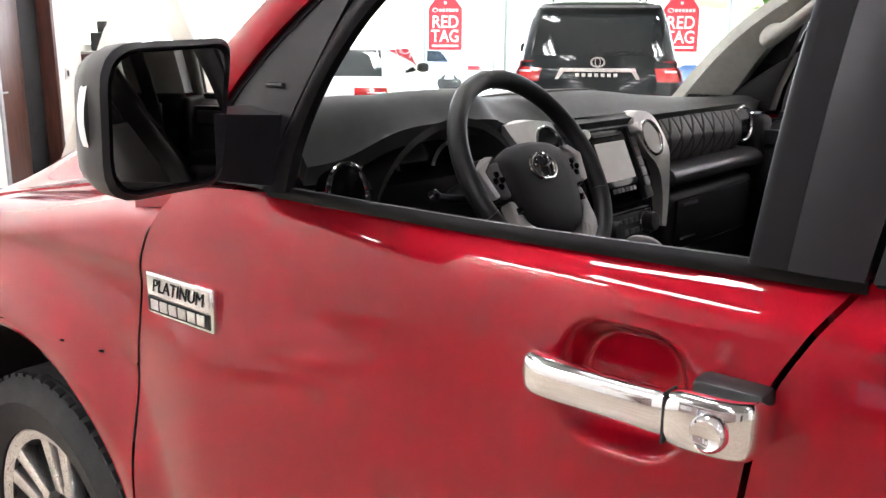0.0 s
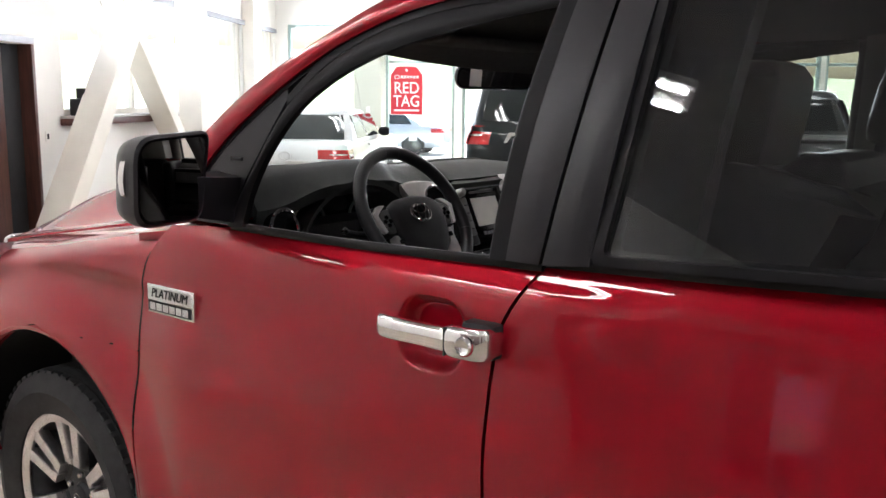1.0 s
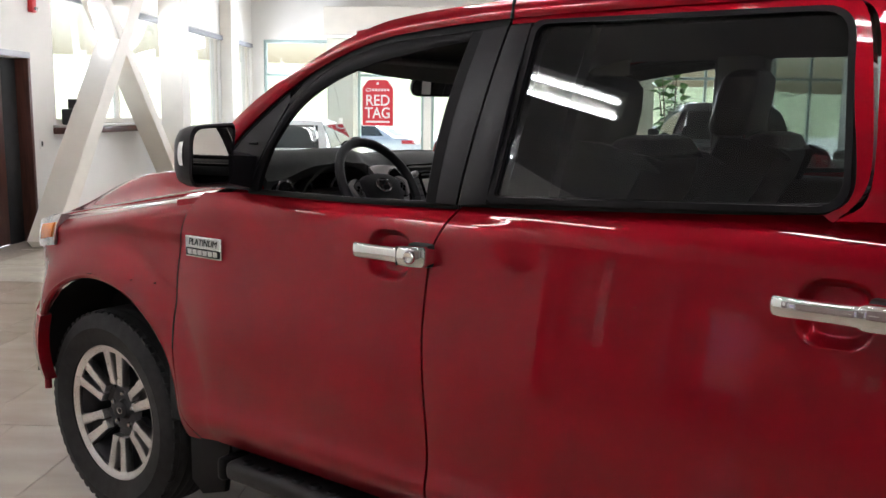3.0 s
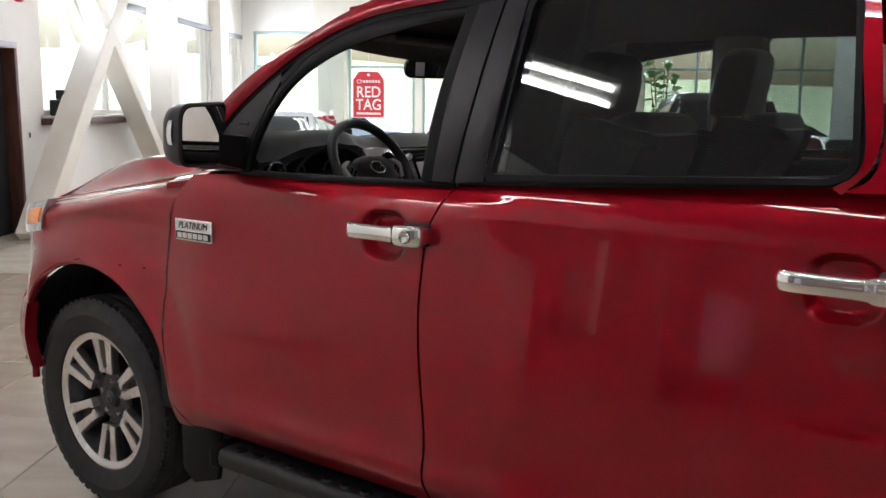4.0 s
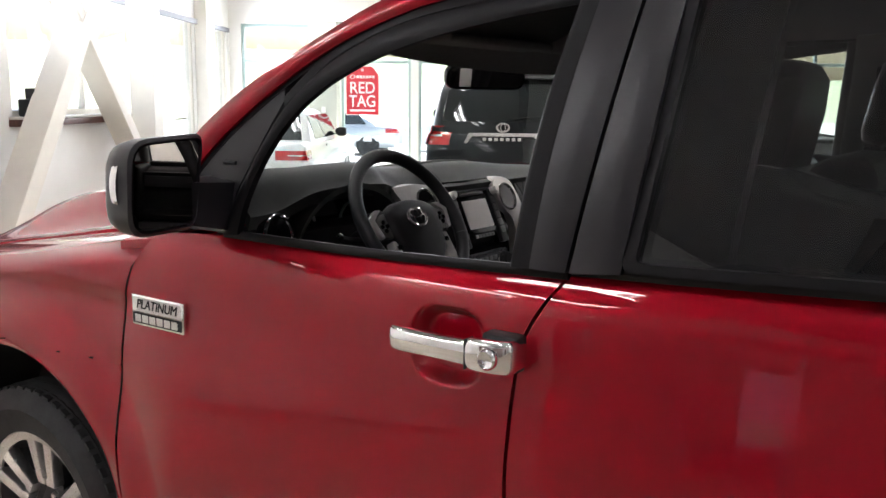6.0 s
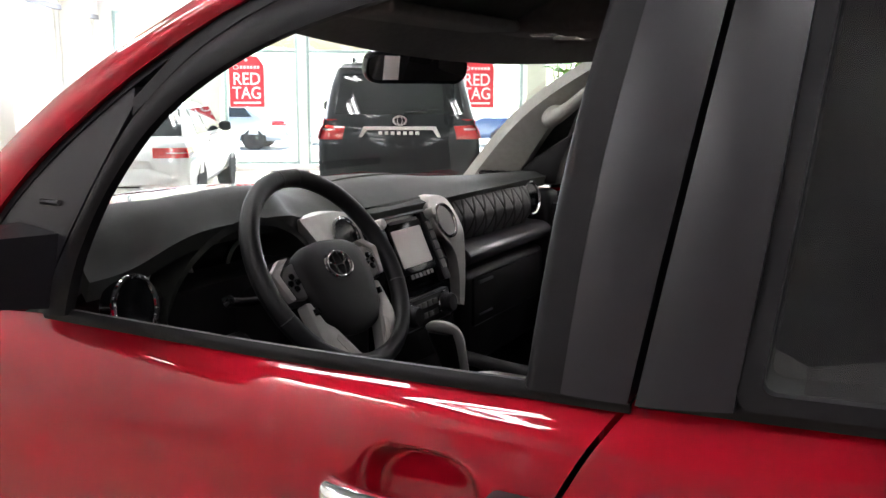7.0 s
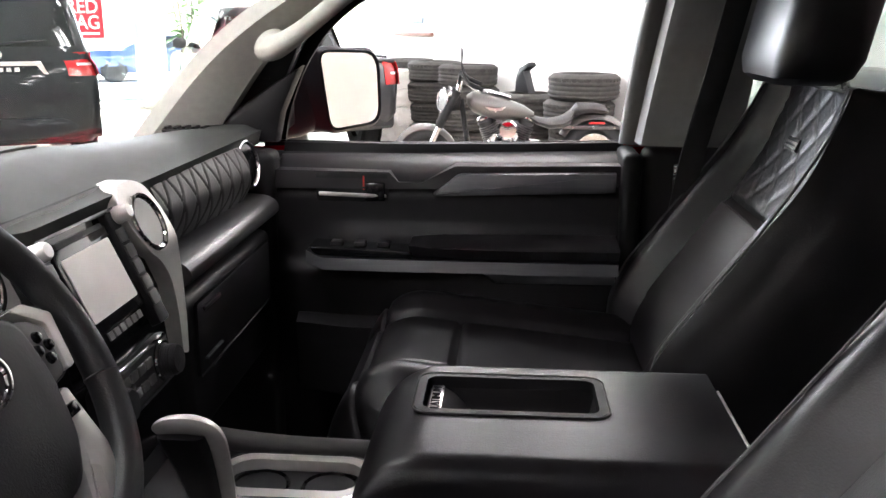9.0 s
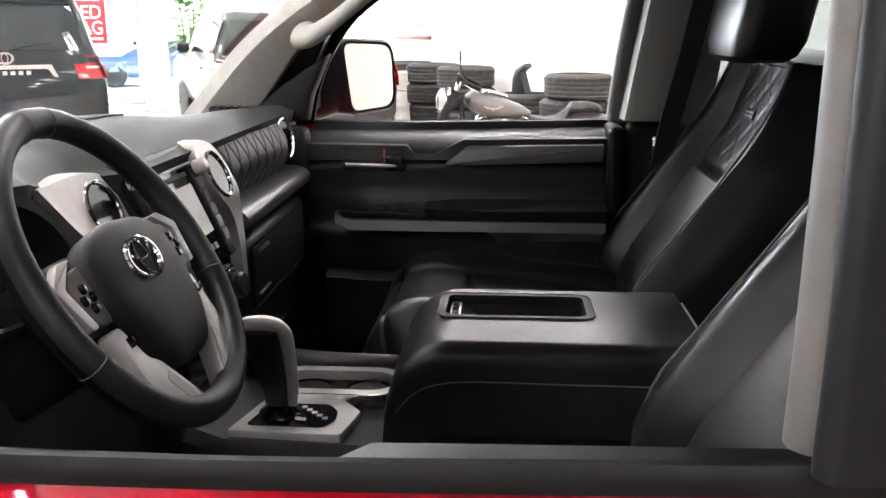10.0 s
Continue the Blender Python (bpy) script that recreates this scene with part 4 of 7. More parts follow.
for x0, x1, d, dr, key in ((1.367, 1.625, front_door, front_door_r, True), (2.50, 2.76, rear_door, rear_door_r, False)):
    hd = part("handle", handle(x0, x1, 1.197, key), CHROME, d, "chrome door handle")
    part("handle", flip(handle(x0, x1, 1.197, key)), CHROME, dr, "chrome door handle")
    part("handle_gasket", bx(x1 - 0.075, x1 - 0.004, -0.030, 0.006, 1.166, 1.228, 0.008), CHARCOAL, hd)
    if key:
        m = Matrix.Translation((x1 - 0.036, -0.0685, 1.197)) @ Matrix.Rotation(radians(90), 4, "X")
        part("lock", lathe([(0.0, 0.006), (0.010, 0.006), (0.014, 0.009), (0.017, 0.006), (0.018, 0.0), (0.0, 0.0)], m, 24), CHROME, hd)
        part("joint", bx(x1 - 0.083, x1 - 0.081, -0.068, -0.042, 1.172, 1.222), DARK, hd)

# front badge with two lines of raised letters
B_X, B_Y = 0.016, -0.009
badge = part("badge", bx(0.582 + B_X, 0.762 + B_X, B_Y - 0.010, B_Y + 0.006, 1.092, 1.163, 0.003), CHROME, front_door, "chrome name badge with two lines")
part("badge_field", bx(0.588 + B_X, 0.756 + B_X, B_Y - 0.012, B_Y - 0.0102, 1.098, 1.122, 0.0), DARK, badge)
part("badge_plate", bx(0.588 + B_X, 0.756 + B_X, B_Y - 0.0115, B_Y - 0.0102, 1.126, 1.158, 0.0), ALLOY, badge)
face = Matrix.Rotation(radians(90), 4, "X")
words("letters", "PLATINUM", 0.031, Matrix.Translation((0.672 + B_X, B_Y - 0.012, 1.142)) @ face, DARK, badge, 0.001, 0.25, 0.95)
for k in range(6):
    part("letter_bar", bx(0.597 + B_X + 0.0255 * k, 0.617 + B_X + 0.0255 * k, B_Y - 0.0135, B_Y - 0.0121, 1.1015, 1.1185, 0.0), ALLOY, badge)

# side mirrors
MIRROR_O = corner_round([(-0.066, 1.535), (-0.272, 1.528), (-0.280, 1.354), (-0.10, 1.348)], [0.03, 0.05, 0.045, 0.03], 5)


def mirror_shell():
    rings = []
    for dx, sy, sz, oy in ((0.0, 0.90, 0.88, 0.0), (0.022, 0.94, 0.93, 0.0), (0.015, 1.0, 1.0, 0.0), (-0.02, 1.0, 0.98, 0.0), (-0.055, 0.94, 0.90, 0.003), (-0.085, 0.78, 0.72, 0.008), (-0.10, 0.5, 0.45, 0.01)):
        rings.append([(0.925 + dx, -0.18 + oy + (p[0] + 0.18) * sy, 1.44 + (p[1] - 1.44) * sz) for p in MIRROR_O])
    return loft(rings)


for side in (0, 1):
    pivot = Matrix.Translation((0.985, 2.0, 0)) @ Matrix.Rotation(radians(-31), 4, "Z") @ Matrix.Translation((-0.9435, -W - 0.085, 0))

    def fl(b):
        if side:
            flip(b)
            for v in b.verts:
                v.co.y -= 0.6 * max(0.0, 0.92 - v.co.x)
                v.co.z = 1.53 + 1.13 * (v.co.z - 1.53)
                v.co.y = W + 0.07 + 1.16 * (v.co.y - W - 0.07)
            b.transform(pivot)
        else:
            for v in b.verts:                      # the near mirror is turned to the driver
                v.co.x -= 0.34 * (v.co.y + 0.18)
                v.co.y = -0.175 + 1.10 * (v.co.y + 0.18)
        return b
    shell = part("side_mirror", fl(mirror_shell()), SATIN, truck, "black door mirror with chrome cap")
    part("mirror_cap", fl(grid(lambda u, v: Vector((0.925 - 0.012 - 0.050 * math.sin(u * 1.5), -0.2815 + 0.045 * (1 - math.cos(u * 1.5)) + 0.012 * (1 - math.sin(math.pi * v)), 1.390 + 0.105 * v)), 10, 6, 0.01, (0.3, 1, 0))), CHROME, shell, "chrome mirror cap")
    part("mirror_glass", fl(prism([(-0.18 + (p[0] + 0.18) * 0.87, 1.44 + (p[1] - 1.44) * 0.87) for p in MIRROR_O], "x", 0.930, 0.9435)), MIRROR, shell, "reflecting mirror glass")
    arm = loft([[(0.83, -0.10, 1.355), (0.92, -0.10, 1.355), (0.92, -0.10, 1.44), (0.84, -0.10, 1.44)], [(0.80, 0.02, 1.33), (0.90, 0.02, 1.33), (0.90, 0.03, 1.43), (0.82, 0.03, 1.44)]])
    if side:
        rings = []
        for x, y0, y1, z0, z1, r in ((0.990, 2.045, 2.15, 1.350, 1.525, 0.02), (0.965, 2.02, 2.17, 1.335, 1.532, 0.03), (0.92, 1.995, 2.16, 1.318, 1.522, 0.03), (0.875, 1.985, 2.13, 1.312, 1.500, 0.03)):
            rings.append([(x, p[0], p[1]) for p in rounded(y1 - y0, z1 - z0, r, 4, (y0 + y1) / 2, (z0 + z1) / 2)])
        part("mirror_housing", loft(rings), SATIN, shell, "gloss black mirror housing")
    part("mirror_arm", flip(arm) if side else arm, SATIN, shell)

# small ridge on the black triangle behind each mirror
for side in (0, 1):
    bm = tube([(0.862, glass_y(1.47) - 0.004, 1.470), (0.898, glass_y(1.47) - 0.004, 1.470)], 0.004, 8, 2)
    part("ridge", flip(bm) if side else bm, CHARCOAL, front_door_r if side else front_door)

# red corner between hood, fender and windscreen pillar
for side in (0, 1):
    bm = grid(lambda u, v: Vector((0.49 + 0.27 * u, 0.035 + 0.225 * v, 1.288 + 0.040 * u - 0.022 * (1 - v) ** 3 + 0.004 * math.sin(math.pi * v))), 8, 10, 0.02, (0, 0, -1))
    part("cowl_corner", flip(bm) if side else bm, RED, truck)
# ---- cabin ----
def slot_z(x, side):
    """Top of the rubber seal inside the door sill, which falls away to the rear on the near door."""
    return belt(x) + 0.004 if side else min(belt(x) - 0.004, 1.329 - 0.055 * (x - 1.129))


LEATHER = mat("black_leather", (0.0135, 0.0120, 0.0135), 0.34, 0, 0.15, 12, 0.16, 420, spec=0.38)
LEATHERGREY = mat("dark_grey_leather", (0.036, 0.033, 0.033), 0.45, 0, 0.15, 12, 0.25, 380)
DASH = mat("soft_charcoal_dash", (0.037, 0.0385, 0.036), 0.60, 0, 0.12, 25, 0.3, 520, spec=0.35)
HUBSKIN = mat("black_airbag_skin", (0.013, 0.012, 0.013), 0.5, 0, 0.12, 25, 0.3, 520, spec=0.35)
PANELBLACK = mat("black_door_plastic", (0.0105, 0.0094, 0.0108), 0.5, 0, 0.12, 25, 0.2, 500, spec=0.33)
SILVER = mat("satin_silver_trim", (0.60, 0.58, 0.56), 0.36, 0.45, 0.05, 60)
SILVERDARK = mat("shaded_silver_inset", (0.50, 0.48, 0.46), 0.42, 0.7, 0.05, 60)
WHEELHIDE = mat("black_wheel_leather", (0.014, 0.0135, 0.0145), 0.42, 0, 0.12, 30, 0.2, 600)
GREYTRIM = mat("brushed_grey_insert", (0.16, 0.16, 0.17), 0.36, 0.6, 0.08, 200, stretch=(0.05, 1, 1))
PILLAR = mat("grey_beige_pillar_cloth", (0.38, 0.375, 0.34), 0.85, 0, 0.06, 60, 0.3, 700)
LINER = mat("grey_headliner_cloth", (0.11, 0.105, 0.10), 0.95, 0, 0.1, 80, 0.3, 700)
SHELFGREY = mat("satin_shelf_grey", (0.085, 0.083, 0.085), 0.30, 0.35, 0.06, 60)
GLOSS = mat("gloss_black", (0.008, 0.008, 0.009), 0.12, 0, 0.1, 20)
SCREEN = mat("matte_screen_film", (0.80, 0.76, 0.72), 0.35, 0, 0.03, 20)
CARPET = mat("black_carpet", (0.018, 0.018, 0.019), 0.95, 0, 0.3, 120, 0.5, 400)
THREAD = mat("grey_thread", (0.10, 0.10, 0.10), 0.8)
RADIOKEY = mat("dull_grey_key", (0.105, 0.100, 0.097), 0.45, 0, 0.1, 60)
BELT = mat("black_webbing", (0.014, 0.014, 0.015), 0.75, 0, 0.1, 100, 0.4, 600)
REDPLASTIC = mat("red_plastic", (0.55, 0.03, 0.02), 0.4)

# headliner, floor and firewall
def liner(u, v):
    s = 2 * v - 1
    x = 1.12 - 0.06 * (1 - s * s) + u * 1.72
    ze = lin(x, ROOF) - 0.035
    ye = glass_y(ze) + 0.07
    return Vector((x, ye + (W - 2 * ye) * v, min(ze, 1.80) + 0.045 * (1 - abs(s) ** 3) * sstep(1.1, 1.6, x) - 0.01))


part("headliner", grid(liner, 24, 24, 0.01, (0, 0, 1)), LINER, truck, "grey cloth headliner")
part("carpet", bx(0.62, 2.9, 0.12, W - 0.12, 0.60, 0.63), CARPET, truck)
part("firewall", bx(0.55, 0.60, 0.14, W - 0.14, 0.5, 1.25), DARK, truck)
part("back_panel", bx(2.90, 2.945, 0.10, W - 0.10, 0.6, 1.36), LINER, truck)
for y in (0.53, 1.37):
    part("sun_visor", bx(1.06, 1.25, y - 0.22, y + 0.22, 1.722, 1.742, 0.008, 3), LINER, truck, "grey cloth sun visor folded up")
oc = part("overhead_console", bx(1.04, 1.42, W / 2 - 0.13, W / 2 + 0.13, 1.725, 1.79, 0.02, 3), LINER, truck, "grey overhead console with map lights")
for s in (-0.06, 0.06):
    part("map_light", bx(1.22, 1.27, W / 2 + s - 0.03, W / 2 + s + 0.03, 1.7205, 1.7262, 0.002), LAMPGLASS, oc)

# pillar trims with grab handle, both sides
for side in (0, 1):
    fl = flip if side else (lambda b: b)

    def apillar():
        pa, pb = poly(ROOF[:6], 24), poly([(0.78, 1.335), (0.83, 1.40), (0.93, 1.525), (1.06, 1.632), (1.20, 1.70), (1.38, 1.745)] if side else [(0.74, 1.335), (0.79, 1.40), (0.875, 1.525), (0.99, 1.622), (1.14, 1.70), (1.38, 1.745)], 24)
        rings = []
        for (x, z), (x2, z2) in zip(pa, pb):
            y1, y2 = glass_y(z), glass_y(z2)
            k = 1.0 if side else 0.5
            rings.append([(x + 0.0, y1 + 0.045, z - 0.01), (x - 0.005, y1 + 0.10 * k, z - 0.015), (x + 0.03 * k, y1 + 0.135 * k, z - 0.035), ((x + x2) / 2 + 0.01, (y1 + y2) / 2 + 0.125 * k, (z + z2) / 2 - 0.02), (x2 - 0.005, y2 + 0.095 * k, z2 - 0.005), (x2, y2 + 0.055, z2)])
        return loft(rings, False, False)
    part("pillar_trim", fl(apillar()), PILLAR, truck, "grey beige windscreen pillar trim")

    def grab():
        return tube([(0.945, 0.195, 1.545), (0.975, 0.250, 1.545), (1.03, 0.283, 1.575), (1.12, 0.308, 1.64), (1.21, 0.318, 1.705), (1.245, 0.300, 1.740), (1.235, 0.26, 1.757)], 0.024, 16, 8, flat=0.75, radii=(0.038, 0.030, 0.024, 0.022, 0.022, 0.026, 0.036))
    if side:
        part("grab_handle", fl(grab()), PILLAR, truck, "grey beige padded grab handle")

    def bpillar(x0, x1, x2, x3, zlo, zhi, yo):
        rings = []
        for i in range(9):
            t = i / 8
            z = zlo + (zhi - zlo) * t
            a, b = x0 + (x2 - x0) * t, x1 + (x3 - x1) * t
            y = glass_y(z) + yo
            rings.append([(a, y - 0.07, z), (a + 0.006, y - 0.012, z), (a + 0.022, y, z), (b - 0.03, y + 0.006, z), (b - 0.006, y - 0.008, z), (b, y - 0.07, z)])
        return loft(rings, False, False)
    part("pillar_trim", fl(bpillar(1.70, 1.91, 1.76, 1.95, 1.345, 1.80, 0.135)), mat("grey_pillar_plastic", (0.24, 0.235, 0.225), 0.5, 0, 0.05, 40, 0.2, 500) if side else PANELBLACK, truck, "grey plastic door pillar trim")
    part("pillar_trim", fl(bx(1.71, 1.93, 0.09, 0.155, 0.60, 1.342, 0.02, 3)), PANELBLACK, truck, "black plastic lower pillar trim")
    sb = part("seat_belt", fl(loft([[(x - 0.023, y, z), (x + 0.023, y + 0.004, z), (x + 0.023, y + 0.008, z), (x - 0.023, y + 0.005, z)] for x, y, z in ((1.86, 0.275, 1.69), (1.83, 0.235, 1.50), (1.80, 0.205, 1.34), (1.775, 0.185, 1.15), (1.77, 0.175, 0.95))])), BELT, truck, "black seat belt webbing")
    part("belt_guide", fl(bx(1.825, 1.90, 0.262, 0.285, 1.665, 1.71, 0.008)), PANELBLACK, sb)
    part("belt_tongue", fl(bx(1.765, 1.80, 0.182, 0.198, 1.26, 1.315, 0.004)), CHROME, sb)

    # inner door panel
    def fl2(b):
        b.transform(Matrix.Translation((0, -0.055, 0) if side else (0, -0.020, -0.042)))
        return flip(b) if side else b
    d = front_door_r if side else front_door

    def inner(u, v):
        x = 0.88 + 0.80 * u
        z = 0.62 + 0.69 * v
        y = 0.215 - 0.10 * max(0, min(1, (z - 1.238) / 0.075)) + 0.02 * sstep(1.10, 1.06, z) - 0.02 * sstep(0.97, 0.90, z)
        y += 0.012 * sstep(1.18, 1.14, z) * sstep(1.0, 1.1, x)
        return Vector((x, y, z))
    ip = part("inner_panel", fl2(grid(inner, 20, 70, 0.02, (0, -1, 0))), PANELBLACK, d, "black moulded inner door panel")
    part("door_top_pad", fl2(loft([[(x, 0.09, zt), (x, 0.118, zt), (x, 0.165, zt - 0.014), (x, 0.205, zt - 0.040), (x, 0.222, zt - 0.062), (x, 0.218, zl), (x, 0.09, zl)] for x, zt, zl in ((0.93, 1.308, 1.285), (1.18, 1.310, 1.283), (1.20, 1.310, 1.262), (1.25, 1.311, 1.262), (1.32, 1.313, 1.298), (1.68, 1.322, 1.304))])), LEATHER, ip, "black leather upper door pad")
    part("trim_insert", fl2(prism([(1.275, 1.240), (1.325, 1.281), (1.335, 1.284), (1.655, 1.291), (1.655, 1.249), (1.28, 1.236)], "y", 0.205, 0.234, 0.005)), GREYTRIM, ip, "brushed grey door insert")
    part("lever_recess", fl2(prism(rounded(0.155, 0.062, 0.008, 4, 1.100, 1.250), "y", 0.20, 0.2195, 0.002)), DARK, ip)
    lv = part("door_lever", fl2(tube([(1.030, 0.222, 1.236), (1.10, 0.228, 1.235), (1.14, 0.228, 1.234), (1.172, 0.222, 1.232)], 0.0055, 8, 4, flat=0.7)), SILVER, ip, "chrome inner door lever")
    part("lock_knob", fl2(bx(1.130, 1.172, 0.218, 0.230, 1.222, 1.262, 0.004)), GLOSS, lv)
    part("lock_mark", fl2(bx(1.124, 1.1275, 0.2205, 0.2215, 1.245, 1.275)), REDPLASTIC, lv)
    part("armrest", fl2(loft([[(x, 0.21, z0), (x, 0.285 + 0.02 * s, z0 + 0.005), (x, 0.305 + 0.02 * s, z0 + 0.03), (x, 0.30 + 0.02 * s, z1), (x, 0.21, z1 + 0.008)] for x, z0, z1, s in ((1.23, 1.116, 1.140, 0), (1.28, 1.114, 1.145, 0.6), (1.45, 1.114, 1.148, 1), (1.66, 1.115, 1.150, 0.8))])), LEATHER, ip, "black padded armrest")
    part("switch_panel", fl2(prism([(1.02, 1.136), (1.235, 1.130), (1.235, 1.113), (1.03, 1.118)], "y", 0.21, 0.295, 0.004)), GLOSS, ip)
    for k in range(3):
        part("window_switch", fl2(bx(1.06 + 0.05 * k, 1.085 + 0.05 * k, 0.24, 0.27, 1.132, 1.142, 0.003)), PANELBLACK, ip)
    part("grey_strip", fl2(loft([[(x, 0.23, z), (x, 0.302, z + 0.002), (x, 0.306, z - 0.022), (x, 0.23, z - 0.026)] for x, z in ((1.015, 1.128), (1.05, 1.112), (1.25, 1.111), (1.66, 1.112))])), GREYTRIM, ip, "grey pull strip")
    part("grey_strip", fl2(prism([(1.37, 1.086), (1.66, 1.086), (1.66, 1.058), (1.41, 1.056)], "y", 0.22, 0.262, 0.006)), GREYTRIM, ip)
    part("map_pocket", fl2(loft([[(x, 0.215, 0.80), (x, 0.275 + o, 0.80), (x, 0.285 + o, 0.96), (x, 0.26 + o, 0.975), (x, 0.215, 0.97)] for x, o in ((0.98, -0.02), (1.1, 0.005), (1.55, 0.01), (1.66, 0.0))])), PANELBLACK, ip)
    # black triangle behind the mirror
    part("mirror_trim", fl(prism([(0.76, 1.335), (0.925, 1.335), (0.94, 1.40), (0.985, 1.50), (0.92, 1.46), (0.83, 1.40)] if side else [(0.74, 1.335), (0.885, 1.335), (0.90, 1.40), (0.93, 1.48), (0.87, 1.43), (0.80, 1.38)], "y", 0.055, 0.11 if side else 0.075, 0.01)), PANELBLACK, d)
    part("door_edge", fl(bx(1.665, 1.705, 0.05, 0.20, 0.62, 1.335, 0.015, 3)), RUBBER, truck)
    part("window_slot", fl(loft([[(x, 0.040, belt(x) - 0.04), (x, 0.037, slot_z(x, side)), (x, 0.050, slot_z(x, side) - 0.010 + 0.008 * side), (x, 0.062, slot_z(x, side) - 0.020), (x, 0.068, slot_z(x, side) - 0.05)] for x in (0.93, 1.2, 1.45, 1.675)])), RUBBER, d, "black rubber window slot seal")
    # rear door inner panel
    part("inner_panel", fl(bx(1.94, 2.80, 0.06, 0.19, 0.62, 1.345, 0.03, 3)), PANELBLACK, rear_door_r if side else rear_door)

# ---- dashboard ----
dash = part("dashboard", bx(0.60, 0.86, 0.14, W - 0.14, 0.86, 1.30, 0.03), PANELBLACK, truck, "charcoal dashboard with silver centre trim")


def dash_top(u, v):
    y = 0.10 + (W - 0.20) * v
    s = abs(y - W / 2) / 0.88
    front = 0.46 + 0.16 * s ** 2
    back = 0.868 - 0.026 * sstep(0.27, 0.31, v) * (1 - sstep(0.39, 0.42, v)) + 0.026 * sstep(0.39, 0.43, v)
    x = front + (back - front) * u
    z = 1.338 + 0.036 * math.sin(min(1, u * 1.25) * math.pi / 2) - (0.028 - 0.016 * sstep(0.30, 0.42, v)) * sstep(0.86, 1.0, u)
    z += 0.045 * math.exp(-((y - 0.44) / 0.22) ** 4) * sstep(0.35, 0.95, u)      # hood over the gauges
    z += 0.036 * (1 - sstep(0.95, 1.75, y)) * sstep(0.0, 0.25, u) * (1 - sstep(0.72, 1.0, u))
    z += 0.028 * sstep(0.34, 0.16, y) * (1 - sstep(0.9, 1.0, u)) * sstep(0.1, 0.5, u)
    z += 0.010 * math.exp(-((y - 1.02) / 0.20) ** 4) * math.exp(-((u - 0.45) / 0.3) ** 4)  # speaker mound
    return Vector((x, y, z))


part("dash_top", grid(dash_top, 30, 90, 0.03, (-0.3, 0, -1)), DASH, dash, "soft grained dash top")
part("speaker_grille", grid(lambda u, v: dash_top(0.30 + 0.34 * u, 0.44 + 0.17 * v) + Vector((0, 0, 0.0035)), 12, 12, 0.004, (0, 0, -1)), LINER, dash, "round-cornered dash speaker grille")
part("defrost_vent", grid(lambda u, v: dash_top(0.10 + 0.05 * u, 0.2 + 0.6 * v) + Vector((0, 0, 0.003)), 2, 30, 0.004, (0, 0, -1)), GLOSS, dash)
for y in (0.145, W - 0.185):
    vt = part("corner_vent", bx(0.70, 0.80, y, y + 0.04, 1.362, 1.372, 0.003), GLOSS, dash)
    for k in range(5):
        part("slat", bx(0.705 + 0.02 * k, 0.712 + 0.02 * k, y + 0.002, y + 0.038, 1.3722, 1.3755), PANELBLACK, vt)

# gauge cluster
def binnacle(u, v):
    y = 0.22 + 0.42 * v
    a = math.sin(math.pi * v) ** 0.4
    return Vector((0.885 - 0.12 * u, y + (0.48 - y) * 0.15 * u, 1.20 + (0.185 * a - 0.0) * (1 - 0.12 * u)))


part("gauge_hood", grid(binnacle, 6, 40, 0.014, (0, 0, 1)), DASH, dash)
ga = part("gauge_face", prism([(0.25, 1.20), (0.63, 1.20), (0.63, 1.30), (0.58, 1.355), (0.30, 1.355), (0.25, 1.30)], "x", 0.76, 0.775), GLOSS, dash)
for y in (0.34, 0.54):
    part("gauge_ring", torus(Matrix.Translation((0.78, y, 1.285)) @ Matrix.Rotation(radians(90), 4, "Y"), 0.055, 0.004, 28, 6), SILVER, ga)


def vent(m, r, parent, ring=CHROME):
    v = part("air_vent", lathe([(r * 0.88, 0.0), (r * 0.84, -0.03), (0.0, -0.032)], m, 32), GLOSS, parent, "round air vent with chrome ring")
    part("vent_ring", torus(m, r * 0.94, r * 0.09, 36, 8), ring, v)
    for k in (-1, 0, 1):
        bm = bx(-r * 0.8, r * 0.8, k * r * 0.42 - 0.0018, k * r * 0.42 + 0.0018, -0.022, -0.006)
        bm.transform(m @ Matrix.Rotation(radians(18), 4, "Z"))
        part("vane", bm, PANELBLACK, v)
    bm = prism(rounded(r * 0.9, r * 0.8, r * 0.3, 5), "z", -0.012, -0.004, 0.001)
    bm.transform(m)
    part("vent_flap", bm, PANELBLACK, v)


def facing(x, y, z, yaw=0.0, pitch=0.0):
    """z axis toward the rear of the cabin, turned by yaw and leaning up by pitch."""
    return Matrix.Translation((x, y, z)) @ Matrix.Rotation(radians(yaw), 4, "Z") @ Matrix.Rotation(radians(90 - pitch), 4, "Y") @ Matrix.Rotation(radians(90), 4, "Z")


vent(facing(0.897, 1.668, 1.306, -8, 8), 0.050, dash)
vent(facing(0.892, 0.16, 1.300, 8, 8), 0.050, dash)

# vent surrounds either side of the media panel, in satin silver
def stack_x(z):
    """Front of the centre stack: leaning above, nearly upright below the screen."""
    return lin(z, [(1.03, 0.962), (1.12, 0.950), (1.225, 0.938), (1.34, 0.889), (1.38, 0.872)])


def on_stack(bm, y0, z0, x0, lean=0.445, low=-0.035):
    """Lay a flat outline (u, v, proud) onto the leaning stack."""
    for v in bm.verts:
        u, h, w = v.co
        x = x0 + (-lean * h if h > low else -lean * low + 0.10 * (low - h)) + w
        v.co = (x, y0 + u, z0 + 0.93 * h)
    bmesh.ops.recalc_face_normals(bm, faces=bm.faces[:])
    return bm


